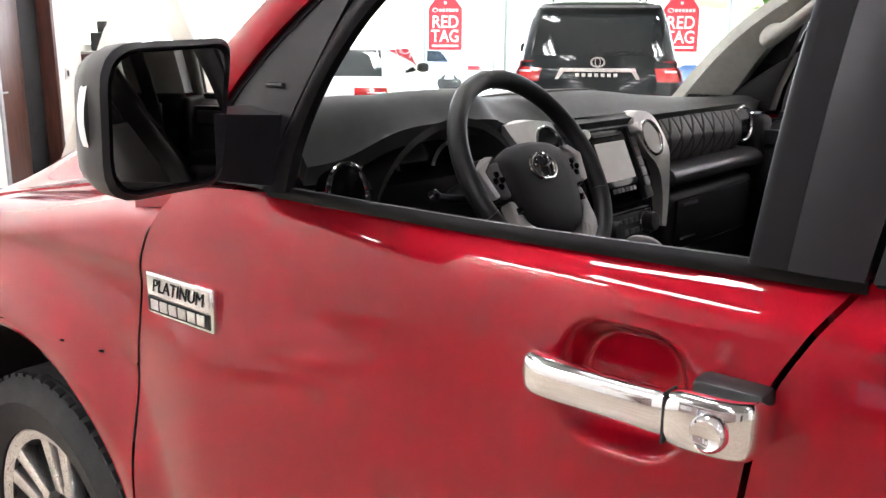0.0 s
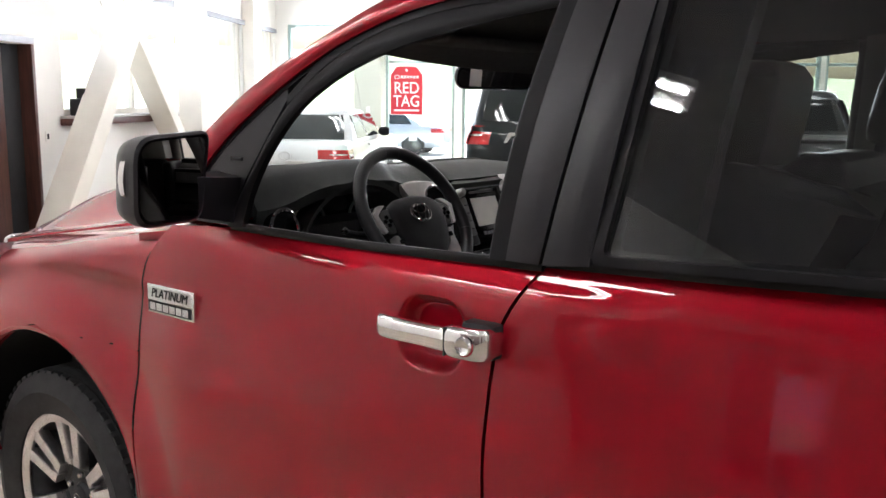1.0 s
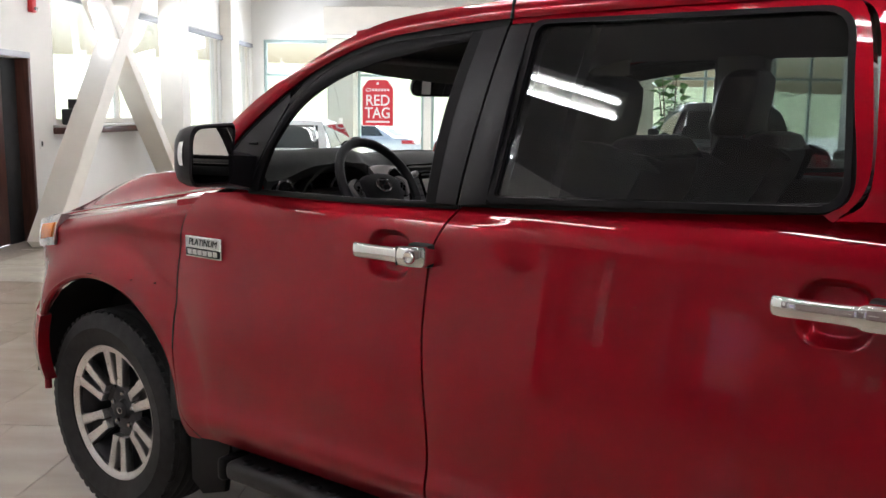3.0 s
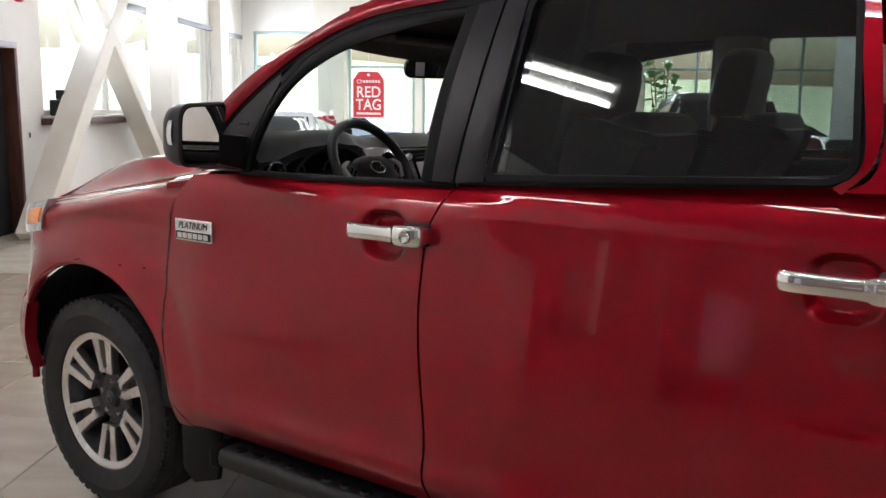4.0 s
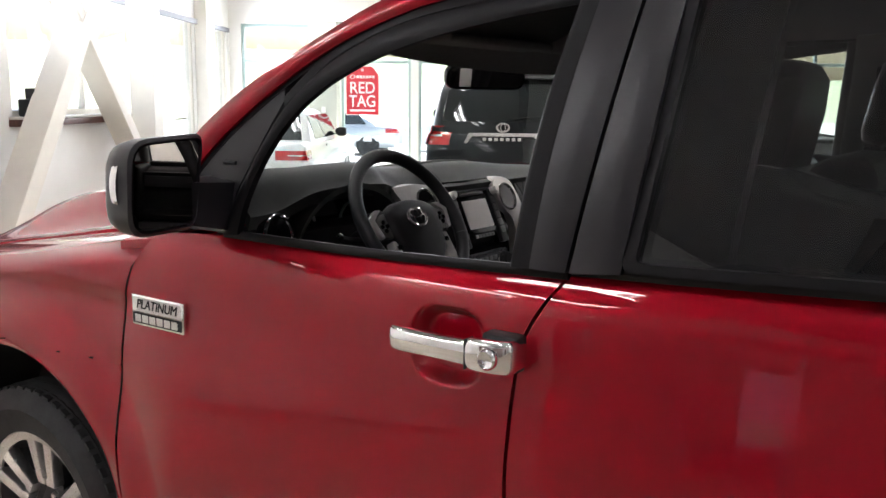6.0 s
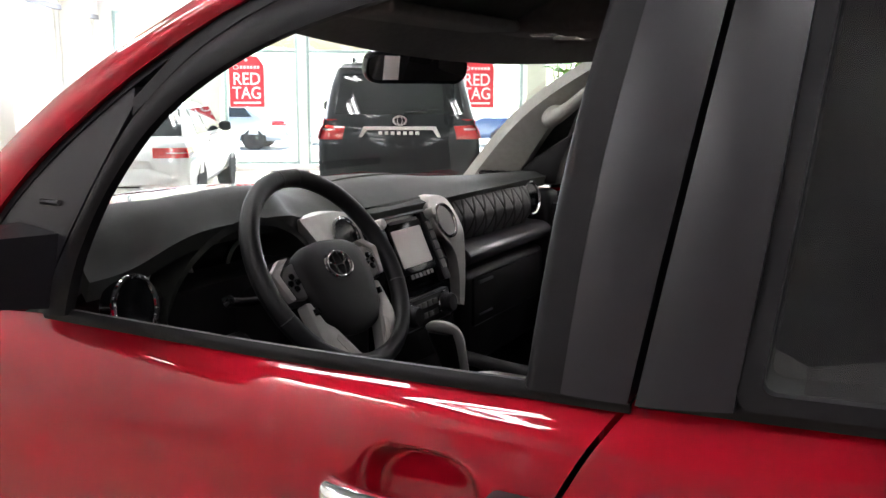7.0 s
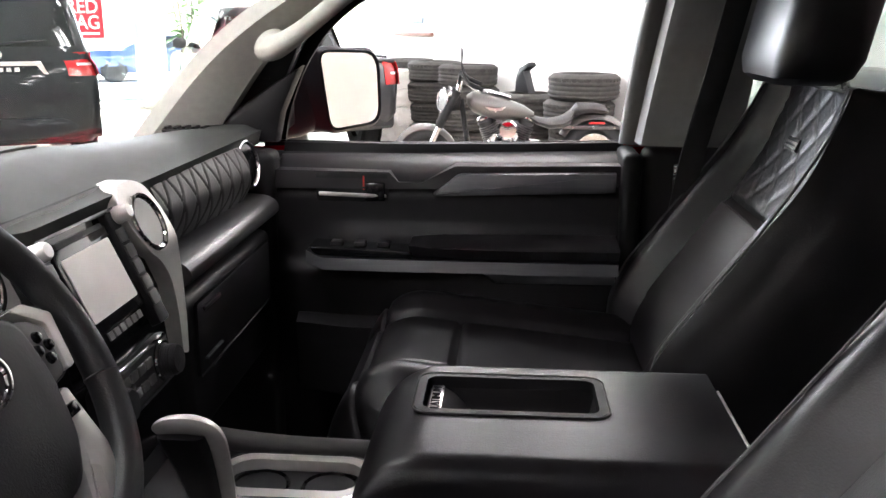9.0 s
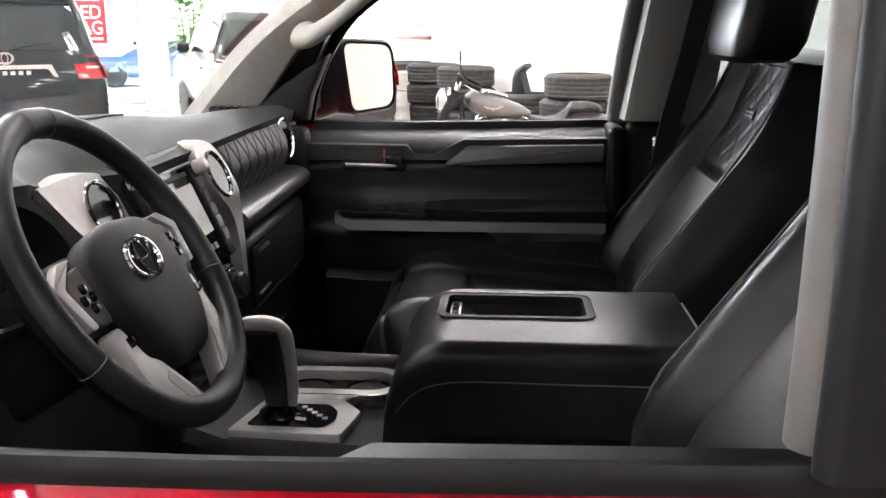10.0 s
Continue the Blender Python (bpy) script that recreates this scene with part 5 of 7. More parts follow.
def prism_hole(outline, hole, z0, z1):
    """A flat outline with a round hole, pushed from z0 to z1."""
    bm = bmesh.new()
    es = []
    for pts in (outline, hole):
        vs = [bm.verts.new((p[0], p[1], z1)) for p in pts]
        es += [bm.edges.new((vs[i - 1], vs[i])) for i in range(len(vs))]
    bmesh.ops.triangle_fill(bm, edges=es, use_beauty=True)
    for f in bm.faces:
        if f.normal.z < 0:
            f.normal_flip()
    g = bmesh.ops.extrude_edge_only(bm, edges=[e for e in bm.edges if len(e.link_faces) == 1])
    for v in g["geom"]:
        if isinstance(v, bmesh.types.BMVert):
            v.co.z = z0
    return bm


LEAN = 24
BEZEL_R = corner_round([(-0.030, 0.062), (0.012, 0.062), (0.045, 0.050), (0.063, 0.012), (0.066, -0.034), (0.062, -0.10), (0.050, -0.17), (0.034, -0.225), (0.014, -0.218), (0.024, -0.15), (0.020, -0.095), (-0.004, -0.060), (-0.036, -0.038), (-0.052, 0.0), (-0.054, 0.040)], [0.006, 0.012, 0.014, 0.016, 0.02, 0.02, 0.02, 0.006, 0.006, 0.02, 0.02, 0.016, 0.012, 0.012, 0.006], 3)
BEZEL_L = corner_round([(-0.125, 0.052), (-0.030, 0.056), (0.040, 0.048), (0.066, 0.020), (0.070, -0.06), (0.05, -0.14), (0.020, -0.14), (-0.030, -0.075), (-0.085, -0.020)], [0.006, 0.03, 0.02, 0.015, 0.02, 0.01, 0.01, 0.02, 0.02], 4)
for outline, x0, y0, z0 in ((BEZEL_L, 0.867, 0.742, 1.322), (BEZEL_R, 0.917, 1.084, 1.316)):
    tr = part("silver_bezel", on_stack(prism_hole(outline, [(0.041 * math.cos(2 * math.pi * k / 32), 0.0415 * math.sin(2 * math.pi * k / 32)) for k in range(32)], -0.035, 0.004), y0, z0, x0), SILVER, dash, "satin silver vent surround")
    vent(facing(x0 + 0.006, y0, z0, 0, LEAN), 0.043, tr)

stack = part("media_panel", loft([[(stack_x(z) - 0.006, 0.80, z), (stack_x(z), 0.92, z), (stack_x(z) - 0.006, 1.075, z), (0.70, 1.075, z), (0.70, 0.80, z)] for z in (1.03, 1.08, 1.12, 1.17, 1.225, 1.28, 1.34, 1.372)]), GLOSS, dash, "gloss black media panel")
stack_m = facing(0.922, 0.920, 1.277, 0, LEAN)
part("screen_frame", prism(rounded(0.150, 0.118, 0.006), "z", -0.012, 0.002, 0.002), GLOSS, stack).data.transform(stack_m)
part("screen", prism(rounded(0.125, 0.085, 0.003), "z", 0.0025, 0.004), SCREEN, stack, "pale blank touch screen").data.transform(stack_m)
part("disc_slot", prism(rounded(0.12, 0.007, 0.003), "z", 0.002, 0.005), PANELBLACK, stack).data.transform(stack_m @ Matrix.Translation((0, 0.060, 0)))
part("slot_lip", prism(rounded(0.20, 0.003, 0.001), "z", 0.002, 0.006), GREYTRIM, stack).data.transform(stack_m @ Matrix.Translation((0.01, 0.074, 0)))
for s in (-1, 1):
    part("button_column", prism(rounded(0.032, 0.165, 0.005), "z", -0.012, 0.004, 0.002), PANELBLACK, stack).data.transform(stack_m @ Matrix.Translation((s * 0.098, -0.012, 0)))
    for k in range(5):
        part("radio_button", prism(rounded(0.023, 0.019, 0.002, 2), "z", 0.004, 0.0075, 0.0015), RADIOKEY, stack).data.transform(stack_m @ Matrix.Translation((s * 0.098, 0.036 - 0.0235 * k, 0)))
    part("radio_knob", lathe([(0.0, 0.022), (0.009, 0.0215), (0.0115, 0.017), (0.0125, 0.0), (0.0, 0.0)], stack_m @ Matrix.Translation((s * 0.110, 0.062, 0.004)), 24), SILVER, stack, "satin silver knob")
for k in range(6):
    part("letter_bar", bx(-0.048 + 0.017 * k, -0.036 + 0.017 * k, -0.070, -0.060, 0.002, 0.004), RADIOKEY, stack).data.transform(stack_m)
cm = facing(0.953, 0.93, 1.136, 0, 8)
part("climate_panel", prism(rounded(0.225, 0.066, 0.01), "z", -0.01, 0.004, 0.003), PANELBLACK, stack).data.transform(cm)
for dy in (-0.031, 0.031):
    part("climate_trim", prism(rounded(0.20, 0.0035, 0.001, 2), "z", 0.004, 0.008), CHROME, stack).data.transform(cm @ Matrix.Translation((0, dy, 0)))
for k in range(8):
    part("climate_button", prism(rounded(0.019, 0.013, 0.002, 2), "z", 0.004, 0.0075, 0.001), RADIOKEY, stack).data.transform(cm @ Matrix.Translation((-0.035 + 0.024 * (k % 4), 0.012 - 0.024 * (k // 4), 0)))
for s in (-1, 1):
    kn = part("climate_knob", lathe([(0.0, 0.030), (0.019, 0.029), (0.0215, 0.024)] + [(0.0225 - (0.001 if k % 2 else 0), 0.022 - 0.002 * k) for k in range(9)] + [(0.024, 0.0), (0.0, 0.0)], cm @ Matrix.Translation((s * 0.078, 0.0, 0.002)), 28), PANELBLACK, stack)
    part("knob_ring", torus(cm @ Matrix.Translation((s * 0.078, 0, 0.008)), 0.026, 0.003, 28, 6), CHROME, kn)
part("lower_console", bx(0.80, 0.945, 0.78, 1.11, 0.80, 1.06, 0.02), PANELBLACK, dash)

# quilted pad, shelf and glovebox before the passenger
def quilt_h(s, t):
    p, q = (s + t) % 1.0, (s - t) % 1.0
    return min(min(p, 1 - p), min(q, 1 - q))


def quilt(u, v):
    y = 1.175 + 0.445 * u
    z = 1.243 + 0.112 * v
    h = quilt_h(u * 7.5, v * 0.9)
    return Vector((0.882 + 0.022 * math.sin(math.pi * v) + 0.0032 * sstep(0.0, 0.09, h) + 0.01 * u, y, z - 0.008 * u))


part("quilted_pad", grid(quilt, 150, 44, 0.05, (-1, 0, 0)), LEATHERGREY, dash, "diamond-quilted leather dash pad")
part("dash_shelf", loft([[(0.85, y, 1.240)] + [(0.905 + 0.045 * math.sin(k * math.pi / 10), y, 1.212 + 0.027 * math.cos(k * math.pi / 10)) for k in range(11)] + [(0.85, y, 1.18)] for y in (1.165, 1.3, 1.5, 1.70)]), SHELFGREY, dash, "padded satin grey dash shelf")
part("dash_end", bx(0.74, 0.935, 1.715, 1.80, 0.62, 1.325, 0.02, 3), PANELBLACK, dash)
gb = part("glovebox", bx(0.84, 0.935, 1.17, 1.68, 0.92, 1.172, 0.02, 3), PANELBLACK, dash)
part("glovebox_lid", bx(0.936, 0.942, 1.20, 1.64, 1.03, 1.155, 0.006), PANELBLACK, gb)
part("glovebox_latch", bx(0.943, 0.949, 1.22, 1.30, 1.138, 1.146, 0.002), GREYTRIM, gb)
part("glovebox_latch", bx(0.943, 0.949, 1.22, 1.30, 1.055, 1.060, 0.002), GREYTRIM, gb)
part("knee_panel", bx(0.84, 0.90, 0.14, 0.80, 0.86, 1.20, 0.03, 3), PANELBLACK, dash)

# ---- steering wheel ----
sm = facing(1.012, 0.488, 1.314, 0, 32)
wheel_o = part("steering_wheel", torus(sm, 0.178, 0.0165, 72, 16), WHEELHIDE, truck, "black leather steering wheel with silver spokes")
for a in (82, 98, 200, 340):
    q = sm @ Matrix.Rotation(radians(a), 4, "Z") @ Matrix.Translation((0.178, 0, 0)) @ Matrix.Rotation(radians(90), 4, "X")
    part("rim_seam", torus(q, 0.0166, 0.0010, 20, 5), THREAD, wheel_o)
boss = []
HUB = corner_round([(-0.100, 0.026), (-0.062, 0.046), (0.0, 0.053), (0.062, 0.046), (0.100, 0.026), (0.098, -0.030), (0.078, -0.086), (0.046, -0.120), (0.0, -0.126), (-0.046, -0.120), (-0.078, -0.086), (-0.098, -0.030)], [0.016] * 12, 4)
for z, k in ((-0.045, 0.80), (-0.012, 0.98), (0.0, 1.0), (0.009, 0.965), (0.015, 0.87), (0.018, 0.60), (0.019, 0.25)):
    boss.append([sm @ Vector((p[0] * k, (p[1] + 0.034) * k - 0.034, z)) for p in HUB])
part("airbag_cover", loft(boss), HUBSKIN, wheel_o, "black airbag cover with chrome emblem")
em = sm @ Matrix.Translation((0, -0.002, 0.0195))
part("emblem", torus(em @ Matrix.Diagonal((1.42, 1, 1, 1)), 0.0235, 0.0032, 36, 8), CHROME, wheel_o, "chrome oval emblem")
part("emblem", torus(em @ Matrix.Diagonal((0.52, 0.92, 1, 1)), 0.0235, 0.0030, 28, 8), CHROME, wheel_o)
part("emblem", torus(em @ Matrix.Translation((0, 0.010, 0)) @ Matrix.Diagonal((1.05, 0.48, 1, 1)), 0.0235, 0.0030, 28, 8), CHROME, wheel_o)
for s in (-1, 1):
    bm = prism(corner_round([(s * 0.080, 0.038), (s * 0.125, 0.038), (s * 0.170, 0.026), (s * 0.172, -0.004), (s * 0.140, -0.040), (s * 0.085, -0.045)][::s], [0.008] * 6, 3), "z", -0.030, -0.006, 0.005)
    bm.transform(sm)
    sp = part("spoke", bm, PANELBLACK, wheel_o)
    bm = prism(corner_round([(s * 0.100, 0.035), (s * 0.124, 0.036), (s * 0.154, 0.016), (s * 0.138, -0.036), (s * 0.125, -0.036), (s * 0.137, 0.010), (s * 0.118, 0.024)][::s], [0.004] * 7, 3), "z", -0.008, 0.005, 0.002)
    bm.transform(sm)
    part("spoke_trim", bm, SILVER, sp, "satin silver spoke trim")
    bm = prism(corner_round([(s * 0.092, 0.026), (s * 0.116, 0.022), (s * 0.134, 0.008), (s * 0.122, -0.036), (s * 0.096, -0.040)][::s], [0.006] * 5, 3), "z", -0.008, 0.004, 0.003)
    bm.transform(sm)
    pad = part("button_pad", bm, RADIOKEY, sp)
    for du, dv in ((0, 0.011), (0, -0.011), (-0.009, 0), (0.009, 0)):
        part("button", lathe([(0.0, 0.008), (0.0045, 0.0075), (0.006, 0.004), (0.0, 0.004)], sm @ Matrix.Translation((s * 0.113 + du, -0.008 + dv, 0)), 14), GLOSS, pad)
    bm = prism(corner_round([(s * 0.110, -0.046), (s * 0.096, -0.046), (s * 0.083, -0.088), (s * 0.066, -0.100), (s * 0.026, -0.170), (s * 0.092, -0.152), (s * 0.112, -0.110)][::-s], [0.006] * 7, 3), "z", -0.020, 0.004, 0.004)
    bm.transform(sm)
    lo = part("lower_spoke", bm, SILVER, wheel_o, "satin silver lower spoke")
    bm = prism(corner_round([(s * 0.070, -0.112), (s * 0.040, -0.165), (s * 0.056, -0.164), (s * 0.080, -0.120)][::-s], [0.003] * 4, 2), "z", 0.003, 0.0048)
    bm.transform(sm)
    part("spoke_inset", bm, SILVERDARK, lo)
    bm = bx(s * 0.094 - 0.008, s * 0.094 + 0.008, -0.072, -0.060, -0.002, 0.007, 0.002)
    bm.transform(sm)
    part("spoke_switch", bm, GLOSS, lo)
part("column_shroud", loft([[sm @ Vector((p[0], p[1] - 0.02, z)) for p in rounded(0.15 * k, 0.13 * k, 0.04, 4)] for z, k in ((-0.05, 0.8), (-0.08, 1.0), (-0.22, 1.0))]), PANELBLACK, dash)
for s in (-1, 1):
    stalk = part("stalk", tube([sm @ Vector((s * 0.06, 0.0, -0.10)), sm @ Vector((s * 0.13, 0.008, -0.095)), sm @ Vector((s * 0.185, 0.012, -0.075))], 0.008, 8, 4), PANELBLACK, wheel_o)
    part("stalk_tip", lathe([(0.0, 0.012), (0.008, 0.01), (0.010, 0.0), (0.0, 0.0)], sm @ Matrix.Translation((s * 0.187, 0.012, -0.075)), 12), CHROME, stalk)

# ---- centre console ----
con = part("centre_console", loft([[(x, 0.79, 0.62), (x, 0.785, z - 0.02), (x, 0.80, z), (x, 1.08, z), (x, 1.098, z - 0.02), (x, 1.095, 0.62)] for x, z in ((0.90, 0.99), (1.0, 0.955), (1.28, 0.950), (1.30, 0.95))]), PANELBLACK, truck, "black centre console with silver shift plate")
part("console_rail", tube([(0.955, 1.085, 0.990), (1.1, 1.082, 0.976), (1.30, 1.082, 0.972)], 0.017, 10, 5), LEATHERGREY, con)
plate_o = corner_round([(1.000, 0.808), (1.177, 0.804), (1.196, 0.892), (1.160, 0.936), (1.032, 0.940)], [0.004, 0.008, 0.008, 0.008, 0.004], 2)
part("shift_plate", prism(plate_o, "z", 0.945, 0.966, 0.003), SILVER, con, "satin silver shift plate")
gate = part("shift_gate", prism(corner_round([(1.026, 0.826), (1.146, 0.824), (1.162, 0.850), (1.160, 0.882), (1.142, 0.908), (1.046, 0.908)], [0.008] * 6, 3), "z", 0.9665, 0.9685), GLOSS, con)
for k in range(5):
    part("gate_mark", bx(1.100 + 0.010 * k, 1.108 + 0.010 * k, 0.890 - 0.010 * k, 0.897 - 0.010 * k, 0.9687, 0.9702), ALLOY, gate)
part("gate_slot", tube([(1.045, 0.885, 0.970), (1.085, 0.880, 0.970), (1.095, 0.862, 0.970), (1.115, 0.855, 0.970)], 0.004, 6, 3), CHROME, gate)
part("gate_slot", tube([(1.100, 0.846, 0.970), (1.118, 0.842, 0.970)], 0.0045, 6, 3), CHROME, gate)
lev = part("shift_lever", tube([(1.070, 0.872, 0.966), (1.072, 0.866, 0.99), (1.072, 0.860, 1.01)], 0.012, 10, 4), GLOSS, con, "black leather shift lever with silver top")
part("lever_boot", lathe([(0.034, 0.0), (0.032, 0.006), (0.018, 0.016), (0.013, 0.024), (0.0, 0.024)], Matrix.Translation((1.068, 0.872, 0.9665)), 20), GLOSS, lev)
part("shift_grip", loft([[(x + p[0], y + p[1], z) for p in rounded(w, d, 0.012, 4)] for x, y, w, d, z in ((1.070, 0.858, 0.036, 0.034, 0.992), (1.069, 0.850, 0.044, 0.040, 1.03), (1.066, 0.836, 0.050, 0.046, 1.075), (1.062, 0.822, 0.056, 0.052, 1.110), (1.060, 0.814, 0.056, 0.050, 1.128))]), LEATHER, lev)
part("shift_cap", tube([(1.030, 0.808, 1.130), (1.046, 0.808, 1.137), (1.072, 0.810, 1.137), (1.089, 0.815, 1.125), (1.094, 0.828, 1.085), (1.094, 0.845, 1.030), (1.090, 0.856, 0.992)], 0.0105, 12, 6, flat=2.0, radii=(0.006, 0.0100, 0.0110, 0.0105, 0.0085, 0.0075, 0.006)), SILVER, lev, "satin silver lever top")
cup_o = rounded(0.212, 0.125, 0.040, 6, 1.139, 0.996)
cup_i = rounded(0.194, 0.082, 0.036, 6, 1.139, 1.004)


def ring_z(o, i, z0, z1):
    bm = bmesh.new()
    lay = [[bm.verts.new((p[0], p[1], z)) for p in pts] for pts, z in ((o, z0), (o, z1), (i, z1), (i, z0))]
    fs = []
    n = len(o)
    for a, b in zip(lay, lay[1:] + lay[:1]):
        for k in range(n):
            fs.append(bm.faces.new((a[k], a[(k + 1) % n], b[(k + 1) % n], b[k])))
    bmesh.ops.recalc_face_normals(bm, faces=fs)
    return bm


part("cup_rim", ring_z(cup_o, cup_i, 0.955, 0.972), SILVER, con, "satin silver cup holder surround")
part("cup_chrome", ring_z(rounded(0.216, 0.129, 0.041, 6, 1.139, 0.996), rounded(0.208, 0.121, 0.039, 6, 1.139, 0.996), 0.956, 0.9755), CHROME, con, "bright chrome rim")
part("cup_well", prism(cup_i, "z", 0.9505, 0.953), PANELBLACK, con)
for x in (1.090, 1.190):
    part("cup_hole", lathe([(0.036, 0.0), (0.040, 0.004), (0.042, 0.002), (0.042, 0.0)], Matrix.Translation((x, 1.004, 0.953)), 28, closed=True), GLOSS, con)
    part("cup_floor", lathe([(0.0, 0.0), (0.036, 0.0), (0.036, 0.001), (0.0, 0.001)], Matrix.Translation((x, 1.004, 0.9532)), 24), DARK, con)

part("console_box", bx(1.30, 1.70, 0.765, 1.04, 0.62, 1.03, 0.03, 3), PANELBLACK, con)


def lid_z(x, y):
    e = min(1.0, max(0.0, (x - 1.250) / 0.10))
    z = 1.132 - 0.12 * (1 - math.sqrt(1 - (1 - e) ** 2))
    side = max(0.0, abs(y - 0.902) - 0.125) / 0.030
    return z - 0.030 * (1 - math.sqrt(max(0.0, 1 - min(1.0, side) ** 2)))


def lid(u, v):
    u = u ** 1.35                                  # finer where the front rolls over
    s = 2 * v - 1
    x, y = 1.250 + 0.455 * u, 0.902 + 0.155 * math.copysign(abs(s) ** 0.8, s)
    z = lid_z(x, y)
    d = max(abs(x - 1.440) - 0.108, abs(y - 0.940) - 0.050)
    return Vector((x, y, z - 0.050 * sstep(0.008, -0.006, d)))


lidp = part("console_lid", grid(lid, 110, 90, 0.105, (0, 0, -1)), LEATHER, con, "padded black leather console lid with open tray")
fr = rounded(0.238, 0.122, 0.020, 5, 1.440, 0.940)
fi = rounded(0.218, 0.102, 0.014, 5, 1.440, 0.940)
part("tray_rim", ring_z(fr, fi, 1.118, 1.1335), PANELBLACK, lidp)
part("lid_seam", tube([(p[0], p[1], 1.1335) for p in rounded(0.244, 0.128, 0.022, 5, 1.440, 0.940)], 0.0014, 6, 1, closed=True), THREAD, lidp)
part("tray_floor", bx(1.335, 1.545, 0.892, 0.988, 1.074, 1.083), GLOSS, lidp)
part("tray_ramp", loft([[(x, 0.893, zl), (x, 0.987, zl), (x, 0.987, zt), (x, 0.893, zt)] for x, zl, zt in ((1.334, 1.075, 1.117), (1.352, 1.075, 1.120), (1.366, 1.075, 1.112), (1.392, 1.075, 1.085))]), GREYTRIM, lidp)
part("name_plate", bx(1.337, 1.353, 0.895, 0.985, 1.1195, 1.1235, 0.001), ALLOY, lidp, "silver name plate")
words("letters", "PLATINUM", 0.016, Matrix.Translation((1.345, 0.940, 1.1240)) @ Matrix.Rotation(radians(90), 4, "Z"), DARK, lidp, 0.0006)
for s in (-1, 1):
    part("lid_stitch", tube([(x, 0.902 + s * 0.157, lid_z(x, 0.902 + s * 0.155) - 0.022) for x in (1.27, 1.30, 1.36, 1.5, 1.69)], 0.0012, 6, 4), THREAD, lidp)
part("lid_trim", bx(1.7055, 1.709, 0.785, 0.975, 1.118, 1.133, 0.001), SILVER, con, "thin silver lid trim")
part("buckle", bx(1.492, 1.524, 0.715, 0.737, 0.86, 0.955, 0.006), PANELBLACK, truck)
part("buckle_button", bx(1.494, 1.522, 0.714, 0.736, 0.956, 0.974, 0.003), REDPLASTIC, truck, "red seat belt button")

# ---- seats ----
def back_line(t):
    """Seat back front line: height along it to (x, z), leaning to the rear."""
    return curve1(t, [(-0.24, 1.690), (-0.10, 1.684), (0.0, 1.690), (0.12, 1.720), (0.39, 1.815), (0.62, 1.895), (0.80, 1.932), (1.0, 1.955)]), 1.02 + 0.50 * t


